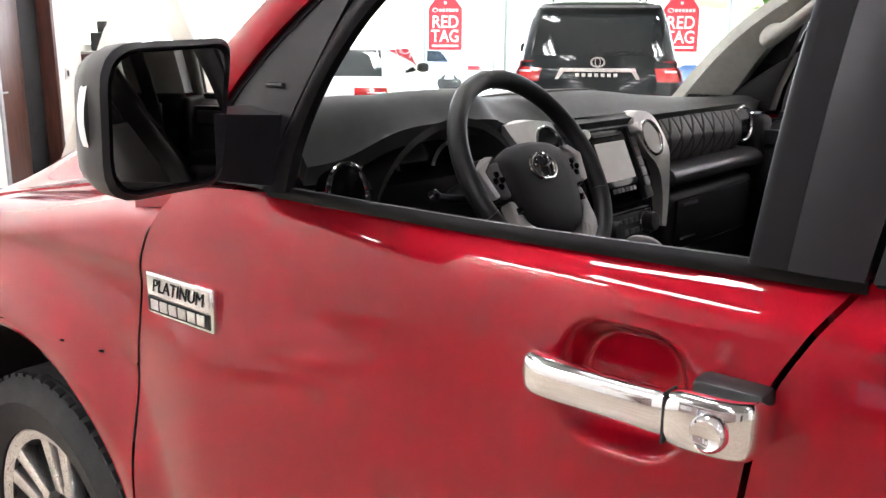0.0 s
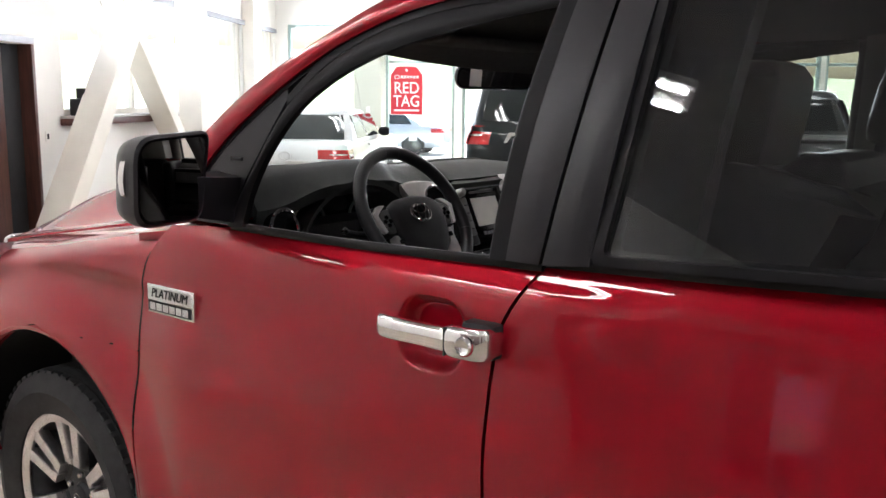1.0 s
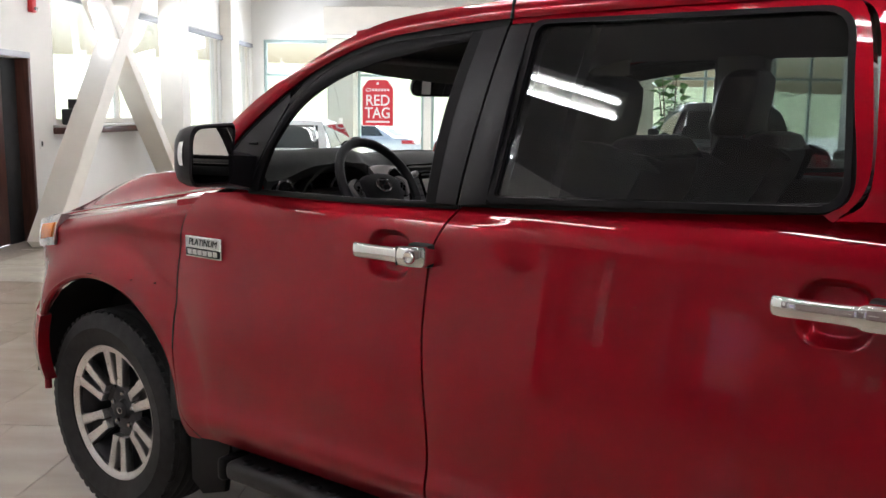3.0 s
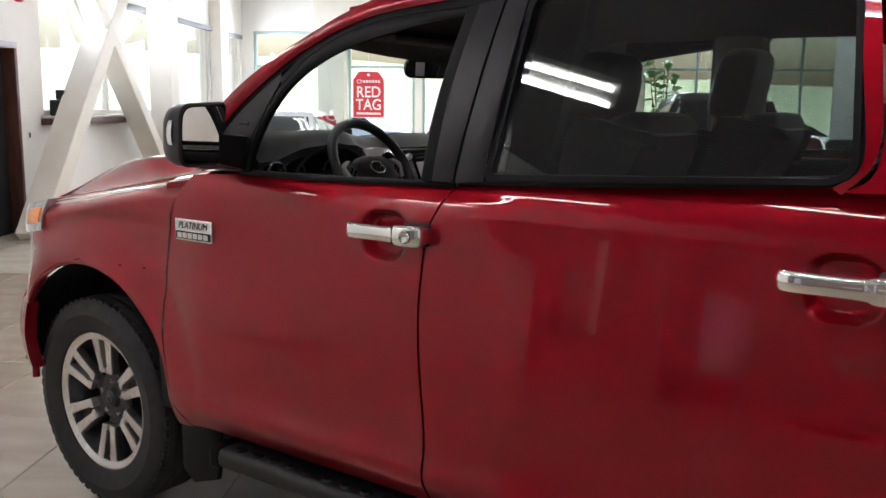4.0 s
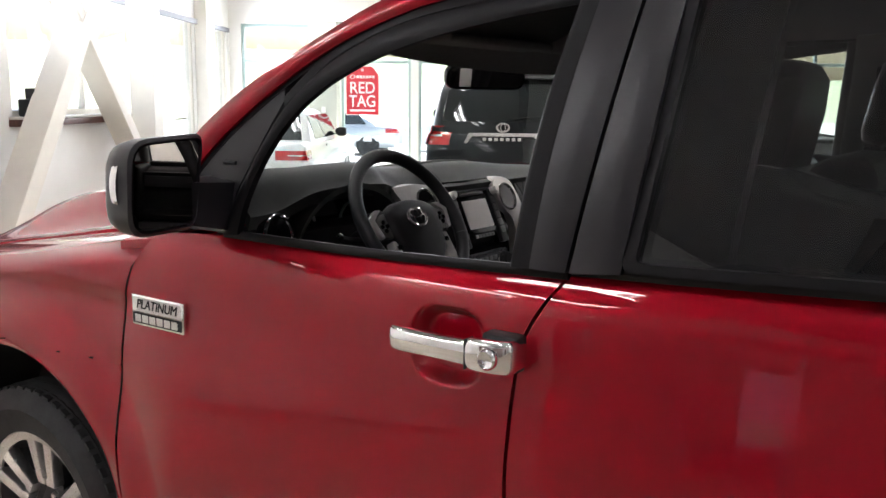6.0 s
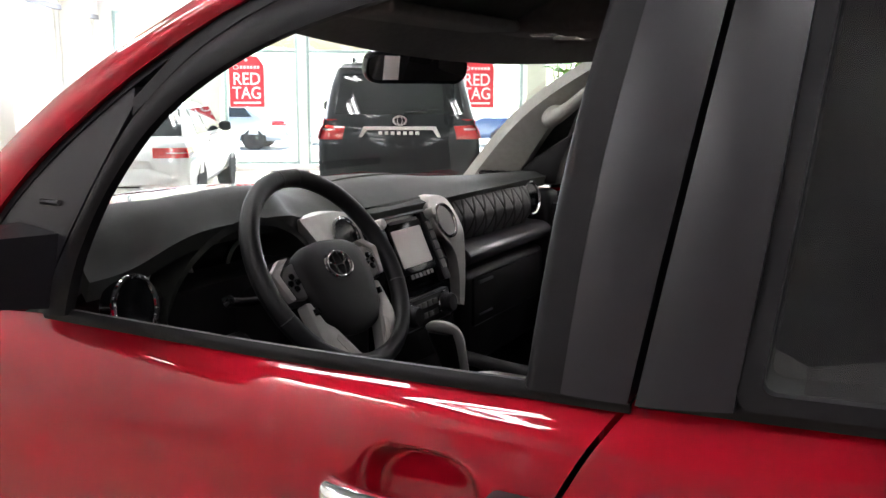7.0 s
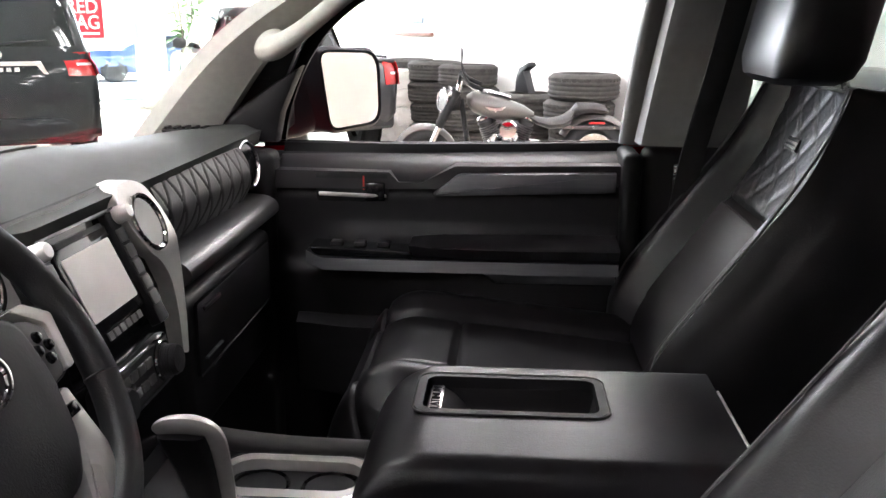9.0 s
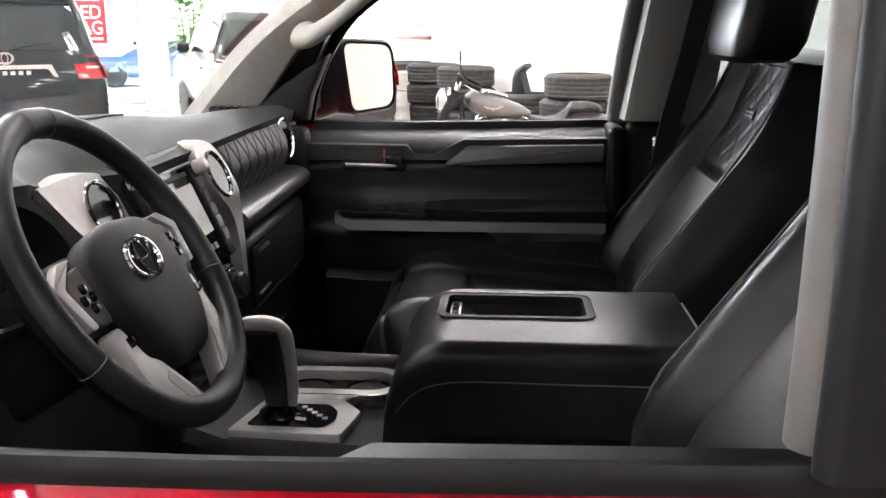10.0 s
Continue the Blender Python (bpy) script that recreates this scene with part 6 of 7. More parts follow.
def seat(yc, quilted=True):
    st = part("seat", bx(1.20, 1.70, yc - 0.22, yc + 0.22, 0.64, 0.87, 0.03, 3), PANELBLACK, truck, "black leather front seat with quilted shoulder panel")

    def cushion(u, v):
        s = 2 * v - 1
        nose = min(1.0, u / 0.34)                  # the front end rolls over
        a = nose * math.pi / 2
        x = 1.135 + 0.13 * (1 - math.cos(a)) if u < 0.34 else 1.265 + 0.44 * (u - 0.34) / 0.66
        z = 0.885 + 0.135 * math.sin(a) if u < 0.34 else 1.02 - 0.045 * (u - 0.34) / 0.66
        side = abs(s)
        z += (0.028 * math.exp(-((side - 0.74) / 0.16) ** 2) - 0.030 * math.exp(-((side - 0.50) / 0.035) ** 2) * 0.55) * sstep(0.0, 0.3, u)
        z -= 0.055 * max(0.0, (side - 0.82) / 0.18) ** 2 + 0.011 * math.exp(-((u - 0.20) / 0.010) ** 2) + 0.009 * math.exp(-((u - 0.46) / 0.010) ** 2) * (side < 0.5)
        x += 0.02 * max(0.0, (side - 0.8) / 0.2) ** 2
        return Vector((x, yc + 0.27 * s, z))
    part("cushion", grid(cushion, 110, 70, 0.16, (0.03, 0, -1)), LEATHER, st, "black leather seat cushion")

    def back(u, v):
        t, s = 1.22 * u - 0.22, 2 * v - 1
        x, z = back_line(t)
        wdt = 0.275 - 0.035 * sstep(0.55, 1.0, t)
        bol = 0.045 * sstep(0.60, 0.80, abs(s)) * (1 - 0.45 * sstep(0.5, 1.0, t)) - 0.07 * sstep(0.90, 1.0, abs(s))
        top = -0.06 * sstep(0.93, 1.0, t)
        groove = -0.010 * math.exp(-((abs(s) - 0.60) / 0.025) ** 2) - 0.008 * math.exp(-((t - 0.50) / 0.012) ** 2) * (abs(s) < 0.6)
        q = 0.0
        if 0.52 < t < 0.95 and abs(s) < 0.57:
            q = 0.0030 * sstep(0.0, 0.15, quilt_h(s * 3.0, t * 6.4)) - 0.0015
        f = bol + top + groove + q
        return Vector((x - 0.85 * f, yc + wdt * s, z + 0.53 * f))
    part("backrest", grid(back, 110, 80, 0.16, (0.85, 0, -0.2)), LEATHER, st, "reclined leather backrest with quilted panel")
    part("backrest_insert", grid(lambda u, v: back(0.26 + 0.31 * u, 0.5 + 0.27 * (2 * v - 1)) + Vector((-0.003, 0, 0.002)), 16, 16, 0.004, (1, 0, 0)), LEATHERGREY, st, "grey perforated insert")
    for s in (-1, 1):
        part("piping", tube([back(t, 0.5 + 0.5 * s * 0.885) + Vector((-0.002, 0, 0.002)) for t in (0.05, 0.25, 0.4, 0.6, 0.8, 0.94)], 0.0022, 6, 5), THREAD, st)
        part("insert_seam", tube([back(t, 0.5 + 0.5 * s * 0.60) + Vector((-0.001, 0, 0.001)) for t in (0.03, 0.25, 0.4, 0.6, 0.8, 0.94)], 0.0022, 6, 5), DARK, st)
    p0, du, dv = back(0.787, 0.5), back(0.81, 0.5) - back(0.765, 0.5), Vector((0, -1, 0))
    nz = dv.cross(du).normalized()
    if nz.x > 0:
        nz, dv = -nz, -dv
    mm = Matrix.Translation(p0 + nz * 0.003) @ Matrix((dv, nz.cross(dv), nz)).transposed().to_4x4()
    tag = part("name_tag", bx(-0.030, 0.030, -0.011, 0.011, -0.004, 0.001, 0.001), LEATHERGREY, st)
    tag.data.transform(mm)
    for k in range(2):
        part("tag_bar", bx(-0.028, 0.028, -0.007 + 0.008 * k, -0.003 + 0.008 * k, 0.0008, 0.0016), ALLOY, tag).data.transform(mm)
    # headrest
    rings = []
    for k, w, d in ((0.0, 0.72, 0.7), (0.012, 0.90, 0.9), (0.04, 1.0, 1.0), (0.15, 1.0, 1.0), (0.21, 0.95, 0.9), (0.235, 0.75, 0.65), (0.242, 0.5, 0.4)):
        rings.append([(1.908 + 0.20 * k + p[0] * d, yc + p[1] * w, 1.497 + k) for p in rounded(0.140, 0.285, 0.045, 5)])
    hr = part("headrest", loft(rings), LEATHER, st, "black leather headrest")
    for s in (-0.085, 0.085):
        part("headrest_post", tube([(1.985, yc + s, 1.44), (1.955, yc + s, 1.53)], 0.007, 8, 1), CHROME, hr)
    rings = []
    for t, w, d in ((-0.70, 0.255, 0.15), (0.0, 0.258, 0.15), (0.35, 0.256, 0.15), (0.65, 0.246, 0.145), (0.82, 0.236, 0.14), (0.92, 0.215, 0.12), (0.975, 0.18, 0.09), (0.995, 0.12, 0.05)):
        x, z = back_line(t)
        rings.append([(x + 0.105 + p[0], yc + p[1], z) for p in rounded(d, 2 * w, min(0.05, d * 0.42), 5)])
    part("back_shell", loft(rings), LEATHER, st)
    return [st] + list(st.children_recursive)


for o in seat(0.485):                              # the driver's seat is set further forward, its headrest down
    head = o.name.startswith("headrest")
    # the driver's insert takes the blacker leather in place of shade on this seat
    if o.name.startswith("backrest_insert"):
        o.data.materials[0] = LEATHER
    o.data.transform(Matrix.Translation((-0.085 if head else -0.045, 0, -0.06 if head or o.name.startswith("cushion") else 0)))
seat(1.455)

# rear bench
rb = part("rear_bench", bx(2.25, 2.72, 0.20, W - 0.20, 0.66, 0.98, 0.05, 4), LEATHER, truck, "black leather rear bench seat")
for yc, w in ((0.49, 0.25), (0.95, 0.19), (1.41, 0.25)):
    part("rear_backrest", loft([[(x0 + p[0] * 0.9, yc + p[1], z) for p in rounded(0.15, 2 * w - 0.01, 0.05, 4)] for x0, z in ((2.66, 0.94), (2.74, 1.2), (2.78, 1.34), (2.79, 1.37))]), LEATHER, rb)
    h = part("rear_headrest", loft([[(2.80 + p[0] * k, yc + p[1] * k, z) for p in rounded(0.10, 0.25, 0.04, 4)] for k, z in ((0.7, 1.40), (1, 1.43), (1, 1.54), (0.8, 1.58))]), LEATHER, rb)
    for s in (-0.06, 0.06):
        part("headrest_post", tube([(2.80, yc + s, 1.36), (2.80, yc + s, 1.41)], 0.006, 8, 1), CHROME, h)

# rear-view mirror, turned to the driver
rm = Matrix.Translation((0.90, 0.985, 1.668)) @ Matrix.Rotation(radians(-36), 4, "Z") @ Matrix.Rotation(radians(103), 4, "Y") @ Matrix.Rotation(radians(90), 4, "Z")
rv = part("rearview_mirror", loft([[rm @ Vector((p[0] * k, p[1] * k, z)) for p in rounded(0.25, 0.072, 0.03, 5)] for z, k in ((-0.035, 0.75), (-0.015, 0.98), (0.0, 1.0), (0.008, 0.97))]), GLOSS, truck, "black rear-view mirror on a stalk")
part("mirror_glass", prism(rounded(0.232, 0.054, 0.022), "z", 0.0085, 0.0095), MIRROR, rv, "reflecting mirror glass").data.transform(rm)
part("mirror_label", bx(-0.082, -0.046, -0.026, 0.026, 0.0098, 0.0104), SCREEN, rv, "pale sticker").data.transform(rm)
part("mirror_stalk", loft([[(0.88, 0.96, 1.69), (0.90, 1.01, 1.69), (0.86, 1.02, 1.69), (0.85, 0.96, 1.69)], [(0.90, 0.93, 1.78), (0.98, 1.05, 1.79), (0.88, 1.06, 1.765), (0.84, 0.93, 1.755)]]), GLOSS, rv)
part("sensor_box", bx(0.85, 1.02, 0.90, 1.06, 1.745, 1.79, 0.02, 3), GLOSS, rv)
# ---- other vehicles in and outside the showroom ----
BLACKPAINT = mat("black_car_paint", (0.005, 0.007, 0.008), 0.30, 0.0, 0.05, 300, spec=0.15, coat=0.35)
WHITEPAINT = mat("white_car_paint", (0.74, 0.75, 0.74), 0.3, 0, 0.03, 200, coat=1.0)
GREYPAINT = mat("dark_grey_car_paint", (0.045, 0.046, 0.05), 0.3, 0.5, 0.05, 300, coat=1.0)
BLUEPAINT = mat("blue_car_paint", (0.05, 0.09, 0.20), 0.3, 0.3, 0.05, 300, coat=1.0)
SILVERPAINT = mat("silver_car_paint", (0.5, 0.52, 0.54), 0.3, 0.6, 0.05, 300, coat=1.0)
CARGLASS = mat("dark_car_glass", (0.012, 0.016, 0.017), 0.04, 0, 0.1, 3, spec=0.8)
PLATE = mat("plate_white", (0.7, 0.7, 0.68), 0.4)


def zloft(levels, r=0.16, n=5):
    """A body built of level outlines: (z, half width, rear, front)."""
    rings = []
    for z, w, y0, y1 in levels:
        rr = min(r, w * 0.6, (y1 - y0) * 0.3)
        rings.append([(p[0], p[1], z) for p in rounded(2 * w, y1 - y0, rr, n, 0, (y0 + y1) / 2)])
    return loft(rings)


def lv(levels, z):
    zs = [q[0] for q in levels]
    return [float(np.interp(z, zs, [q[k] for q in levels])) for k in (1, 2, 3)]


def rear_patch(levels, x0, x1, z0, z1, off, bm=None, front=False, n=10, r=0.16):
    def f(u, v):
        z = z0 + (z1 - z0) * v
        w, a, b = lv(levels, z)
        x = (x0 + (x1 - x0) * u) * w
        rr = min(r, w * 0.6, (b - a) * 0.3)
        e = max(0.0, abs(x) - (w - rr))
        c = rr - math.sqrt(max(0.0, rr * rr - e * e))
        return Vector((x, (b + off - c) if front else (a - off + c), z))
    return grid(f, n, n, 0.015, (0, -1 if front else 1, 0), bm)


def side_patch(levels, s, ya, yb, z0, z1, off, slope=0.0):
    def f(u, v):
        z = z0 + (z1 - z0) * v
        w, a, b = lv(levels, z)
        y = ya + (yb - ya) * u + slope * v * (1 - u)
        return Vector((s * (w + off), y, z))
    return grid(f, 4, 4, 0.012, (-s, 0, 0))


def simple_wheel(x, y, r, parent, s):
    m = Matrix.Translation((x, y, r)) @ Matrix.Rotation(radians(90 * s), 4, "Y")
    w = part("wheel", lathe([(r * 0.6, -0.11), (r * 0.9, -0.12), (r, -0.09), (r, 0.09), (r * 0.9, 0.12), (r * 0.62, 0.11)], m, 32, closed=True), TYRE, parent)
    part("rim", lathe([(0.0, 0.05), (r * 0.2, 0.06), (r * 0.55, 0.03), (r * 0.62, 0.105), (r * 0.64, 0.10), (r * 0.62, -0.05), (0, -0.05)], m, 28), GREYALLOY, w)
    for k in range(5):
        bm = prism([(r * 0.12, -0.03), (r * 0.6, -0.05), (r * 0.6, 0.05), (r * 0.12, 0.03)], "z", 0.055, 0.085, 0.004)
        bm.transform(m @ Matrix.Rotation(2 * math.pi * k / 5, 4, "Z"))
        part("spoke", bm, ALLOY, w)


def vehicle(name, label, category, paint, body, cabin, wheels, r, tail, win_rear, win_sides, m, bed=None, rails=False, strip=None, screen_z=None, group=""):
    o = thing(name, label, category, m, group)
    part("body", zloft(body), paint, o)
    cab = part("cabin", zloft(cabin, 0.2), paint, o)
    z0, z1 = win_rear
    part("rear_window", rear_patch(cabin, -0.86, 0.86, z0, z1, 0.008, r=0.2), CARGLASS, cab, "dark rear window")
    part("windscreen", rear_patch(cabin, -0.84, 0.84, z0, z1 + 0.02, 0.008, front=True, r=0.2), CARGLASS, cab)
    for s in (-1, 1):
        for ya, yb, sl in win_sides:
            part("side_window", side_patch(cabin, s, ya, yb, z0 - 0.0, z1, 0.006, sl), CARGLASS, cab)
        for y in wheels:
            simple_wheel(s * (body[1][1] - 0.10), y, r, o, s)
            bm = lathe([(0.0, 0.0), (r * 1.14, 0.0), (r * 1.14, 0.012), (0.0, 0.012)], Matrix.Translation((s * (body[1][1] - 0.004), y, r + 0.02)) @ Matrix.Rotation(radians(90 * s), 4, "Y"), 28)
            part("wheel_arch", bm, DARK, o)
        x0, x1, tz0, tz1, wrap = tail
        lamp = part("tail_lamp", rear_patch(body if tz0 < body[-1][0] else cabin, s * x0, s * x1, tz0, tz1, 0.012), REDLENS, o, "red tail lamp")
        part("lamp_side", side_patch(body if tz0 < body[-1][0] else cabin, s, body[2][2] + 0.06, body[2][2] + wrap, tz0, tz1, 0.006), REDLENS, lamp)
        part("lamp_band", rear_patch(body if tz0 < body[-1][0] else cabin, s * (x0 * 0.6 + x1 * 0.4), s * x1 * 0.98, tz0 + (tz1 - tz0) * 0.45, tz0 + (tz1 - tz0) * 0.55, 0.016), ALLOY, lamp)
        yw = win_sides[0][1] if len(win_sides) == 1 else win_sides[-1][1] - 0.12
        w = lv(cabin, z0 + 0.02)[0]
        mm = part("door_mirror", loft([[(s * (w + 0.02 + 0.17 * t), yw - 0.02 + p[0] * k, z0 + 0.05 + p[1] * k) for p in rounded(0.12, 0.15, 0.05, 4)] for t, k in ((0, 0.5), (0.25, 0.95), (0.8, 1.0), (1.05, 0.7))]), DARK, o)
        part("door_handle", bx(s * (body[2][1] + 0.004) - 0.012, s * (body[2][1] + 0.004) + 0.012, win_sides[0][0] + 0.55, win_sides[0][0] + 0.75, body[-1][0] - 0.12, body[-1][0] - 0.085, 0.006), paint, o)
        if rails:
            part("roof_rail", tube([(s * (cabin[-1][1] - 0.03), cabin[-1][2] + 0.25, cabin[-1][0]), (s * (cabin[-1][1] - 0.03), cabin[-1][2] + 0.35, cabin[-1][0] + 0.06), (s * (cabin[-1][1] - 0.03), cabin[-1][3] - 0.3, cabin[-1][0] + 0.06), (s * (cabin[-1][1] - 0.03), cabin[-1][3] - 0.2, cabin[-1][0])], 0.016, 8, 4), GREYALLOY, o)
    if strip:
        w, a, b = lv(body, strip)
        part("tailgate_strip", prism([(-0.50, strip - 0.075), (-0.46, strip - 0.075), (-0.40, strip + 0.012), (0.40, strip + 0.012), (0.46, strip - 0.075), (0.50, strip - 0.075), (0.44, strip + 0.055), (-0.44, strip + 0.055)], "y", a - 0.026, a - 0.004, 0.006), ALLOY, o, "chrome tailgate strip")
        for k in range(7):
            part("strip_bar", bx(-0.26 + 0.075 * k, -0.215 + 0.075 * k, a - 0.026, a - 0.0225, strip - 0.045, strip - 0.005, 0.002), ALLOY, o)
        em = Matrix.Translation((0, a - 0.012, strip + 0.125)) @ Matrix.Rotation(radians(90), 4, "X") @ Matrix.Diagonal((1.4, 1, 1, 1))
        part("emblem", torus(em, 0.055, 0.009, 28, 6), ALLOY, o)
        part("emblem", torus(em @ Matrix.Diagonal((0.4, 0.9, 1, 1)), 0.055, 0.008, 24, 6), ALLOY, o)
        pl = part("plate_recess", bx(-0.30, 0.30, a - 0.010, a - 0.003, strip - 0.30, strip - 0.08, 0.01), DARK, o)
        part("plate", bx(-0.16, 0.16, a - 0.016, a - 0.0105, strip - 0.27, strip - 0.11, 0.003), PLATE if paint is WHITEPAINT else GREYALLOY, pl)
        part("plate_bar", bx(-0.12, 0.12, a - 0.0185, a - 0.0165, strip - 0.21, strip - 0.16), DARK, pl)
    w, a, b = lv(body, 0.5)
    part("rear_bumper", loft([[(x, a - 0.05 + 0.16 * abs(x / w) ** 3.5 + dy, z) for dy, z in ((0.06, 0.36), (0.0, 0.40), (-0.01, 0.52), (0.02, 0.60), (0.10, 0.61))] for x in [w * (k / 12 - 1) for k in range(25)]], True, True), paint if not bed else GREYALLOY, o)
    return o


# black full-size SUV, tail towards the pickup
suv_body = [(0.32, 0.90, 0.10, 5.10), (0.45, 0.985, 0.02, 5.2), (0.80, 1.0, 0.0, 5.2), (1.05, 0.99, 0.03, 5.15), (1.16, 0.955, 0.06, 5.0), (1.20, 0.92, 0.10, 4.85)]
suv_cab = [(1.16, 0.955, 0.06, 4.15), (1.28, 0.93, 0.09, 3.95), (1.70, 0.83, 0.22, 3.45), (1.86, 0.77, 0.30, 3.2), (1.93, 0.70, 0.38, 3.05), (1.955, 0.6, 0.5, 2.9)]
suv = vehicle("suv", "glossy black full-size SUV with chrome tailgate strip", "car", BLACKPAINT, suv_body, suv_cab, (1.05, 4.15), 0.40, (0.70, 0.99, 1.02, 1.26, 0.36), (1.32, 1.80), ((0.45, 1.35, 0.1), (1.42, 2.3, 0.0), (2.36, 3.35, 0.0)), TURN @ pose(1.58, 9.25, 0, 0, 0, -1), rails=True, strip=1.12)
part("spoiler", loft([[(x, 0.20 + 0.10 * abs(x) ** 2 + dy, z) for dy, z in ((0.12, 1.91), (0.0, 1.885), (-0.04, 1.875), (0.02, 1.86), (0.12, 1.86))] for x in [-0.72 + 0.12 * k for k in range(13)]]), BLACKPAINT, suv)
part("wiper", tube([(0.05, 0.08, 1.34), (0.3, 0.09, 1.37), (0.52, 0.12, 1.38)], 0.008, 6, 3), DARK, suv)

# white sedan
sed_body = [(0.26, 0.82, 0.12, 4.75), (0.36, 0.90, 0.04, 4.85), (0.62, 0.92, 0.0, 4.88), (0.80, 0.91, 0.03, 4.82), (0.93, 0.87, 0.10, 4.6), (0.985, 0.78, 0.20, 4.2)]
sed_cab = [(0.94, 0.86, 0.55, 3.75), (1.08, 0.80, 0.80, 3.45), (1.30, 0.69, 1.20, 2.95), (1.40, 0.62, 1.45, 2.7), (1.435, 0.52, 1.7, 2.5)]
vehicle("sedan", "glossy white four-door sedan", "car", WHITEPAINT, sed_body, sed_cab, (1.0, 3.85), 0.335, (0.52, 0.995, 0.74, 0.87, 0.42), (0.99, 1.34), ((1.05, 1.9, 0.3), (1.96, 3.1, 0.0)), TURN @ pose(-2.02, 10.0, 0), strip=0.66)

# dark grey mid-size pickup
mid_body = [(0.42, 0.86, 0.06, 5.2), (0.55, 0.93, 0.0, 5.3), (0.85, 0.945, 0.0, 5.3), (1.06, 0.93, 0.02, 5.2), (1.12, 0.90, 0.04, 5.0)]
mid_cab = [(1.09, 0.91, 1.85, 4.25), (1.22, 0.88, 1.88, 4.05), (1.60, 0.74, 2.0, 3.5), (1.73, 0.67, 2.1, 3.3), (1.77, 0.56, 2.25, 3.1)]
mid = vehicle("pickup_truck", "dark grey mid-size pickup with black bed cover", "pickup truck", GREYPAINT, mid_body, mid_cab, (1.05, 4.3), 0.40, (0.80, 0.995, 0.88, 1.14, 0.16), (1.22, 1.64), ((1.98, 2.75, 0.05), (2.8, 3.85, 0.0)), TURN @ pose(4.84, 8.65, 0, 0, 0, -4.4), bed=True)
part("bed_cover", bx(-0.88, 0.88, 0.03, 1.84, 1.125, 1.165, 0.015, 3), CHARCOAL, mid, "black folding bed cover")
for s in (-1, 1):
    part("cargo_rail", tube([(s * 0.80, 0.1, 1.19), (s * 0.80, 1.8, 1.19)], 0.015, 8, 1), CHARCOAL, mid)
part("hitch", bx(-0.06, 0.06, -0.12, 0.05, 0.40, 0.50, 0.01), DARK, mid)

# cars parked outside the glass
for i, (pt, a, b, yaw, what) in enumerate(((BLUEPAINT, -9.5, 15.0, 70, "blue"), (SILVERPAINT, -1.2, 27.0, 85, "silver"), (WHITEPAINT, 4.0, 29.0, 85, "white"), (GREYPAINT, -9.0, 19.0, 70, "dark grey"), (BLUEPAINT, 9.5, 28.0, 85, "blue"), (SILVERPAINT, -10.5, 24.0, 60, "silver"))):
    vehicle("sedan", "%s sedan parked on the forecourt outside" % what, "car", pt, sed_body, sed_cab, (1.0, 3.85), 0.335, (0.52, 0.995, 0.74, 0.87, 0.42), (0.99, 1.34), ((1.05, 1.9, 0.3), (1.96, 3.1, 0.0)), TURN @ pose(a, b, -0.22, 0, 0, yaw), group="cars parked outside")

# ---- hanging sale posters ----
POSTER = mat("poster_red", (0.62, 0.015, 0.03), 0.45, 0, 0.04, 6)
POSTERWHITE = mat("poster_white", (0.85, 0.85, 0.84), 0.5)


def poster(a):
    o = thing("sale_poster", "red tag-shaped sale poster with white lettering hung at the glass", "poster", TURN @ pose(a, 16.28, 1.27), group="sale posters")
    out = corner_round([(-0.33, 0.0), (0.33, 0.0), (0.33, 0.80), (0.20, 0.97), (-0.20, 0.97), (-0.33, 0.80)], [0.03] * 6, 3)
    part("sheet", prism(out, "y", -0.006, 0.0), POSTER, o)
    rim = corner_round([(-0.345, -0.015), (0.345, -0.015), (0.345, 0.805), (0.207, 0.985), (-0.207, 0.985), (-0.345, 0.805)], [0.03] * 6, 3)
    part("border", prism(rim, "y", 0.002, 0.008), POSTERWHITE, o)
    fm = Matrix.Rotation(radians(90), 4, "X")
    words("letters", "RED", 0.33, Matrix.Translation((0.0, -0.009, 0.53)) @ fm, POSTERWHITE, o, 0.002, 0, 0.88, bold=0.004)
    words("letters", "TAG", 0.33, Matrix.Translation((0.0, -0.009, 0.26)) @ fm, POSTERWHITE, o, 0.002, 0, 0.84, bold=0.004)
    part("small_print", bx(-0.26, 0.26, -0.010, -0.007, 0.06, 0.10), POSTERWHITE, o)
    part("hole", lathe([(0.0, 0.003), (0.03, 0.003), (0.03, 0.0), (0.0, 0.0)], Matrix.Translation((0, -0.0065, 0.90)) @ fm, 18), POSTERWHITE, o)
    for k in range(6):
        part("name_bar", bx(-0.12 + 0.065 * k, -0.075 + 0.065 * k, -0.010, -0.007, 0.735, 0.79), POSTERWHITE, o)
    part("name_mark", torus(Matrix.Translation((-0.20, -0.008, 0.762)) @ fm @ Matrix.Diagonal((1.3, 1, 1, 1)), 0.036, 0.007, 20, 5), POSTERWHITE, o)
    part("cord", tube([(0, 0, 0.9), (0, 0.0, 1.8)], 0.003, 5, 1), PLATE, o)
    return o


poster(-1.14)
poster(3.38)

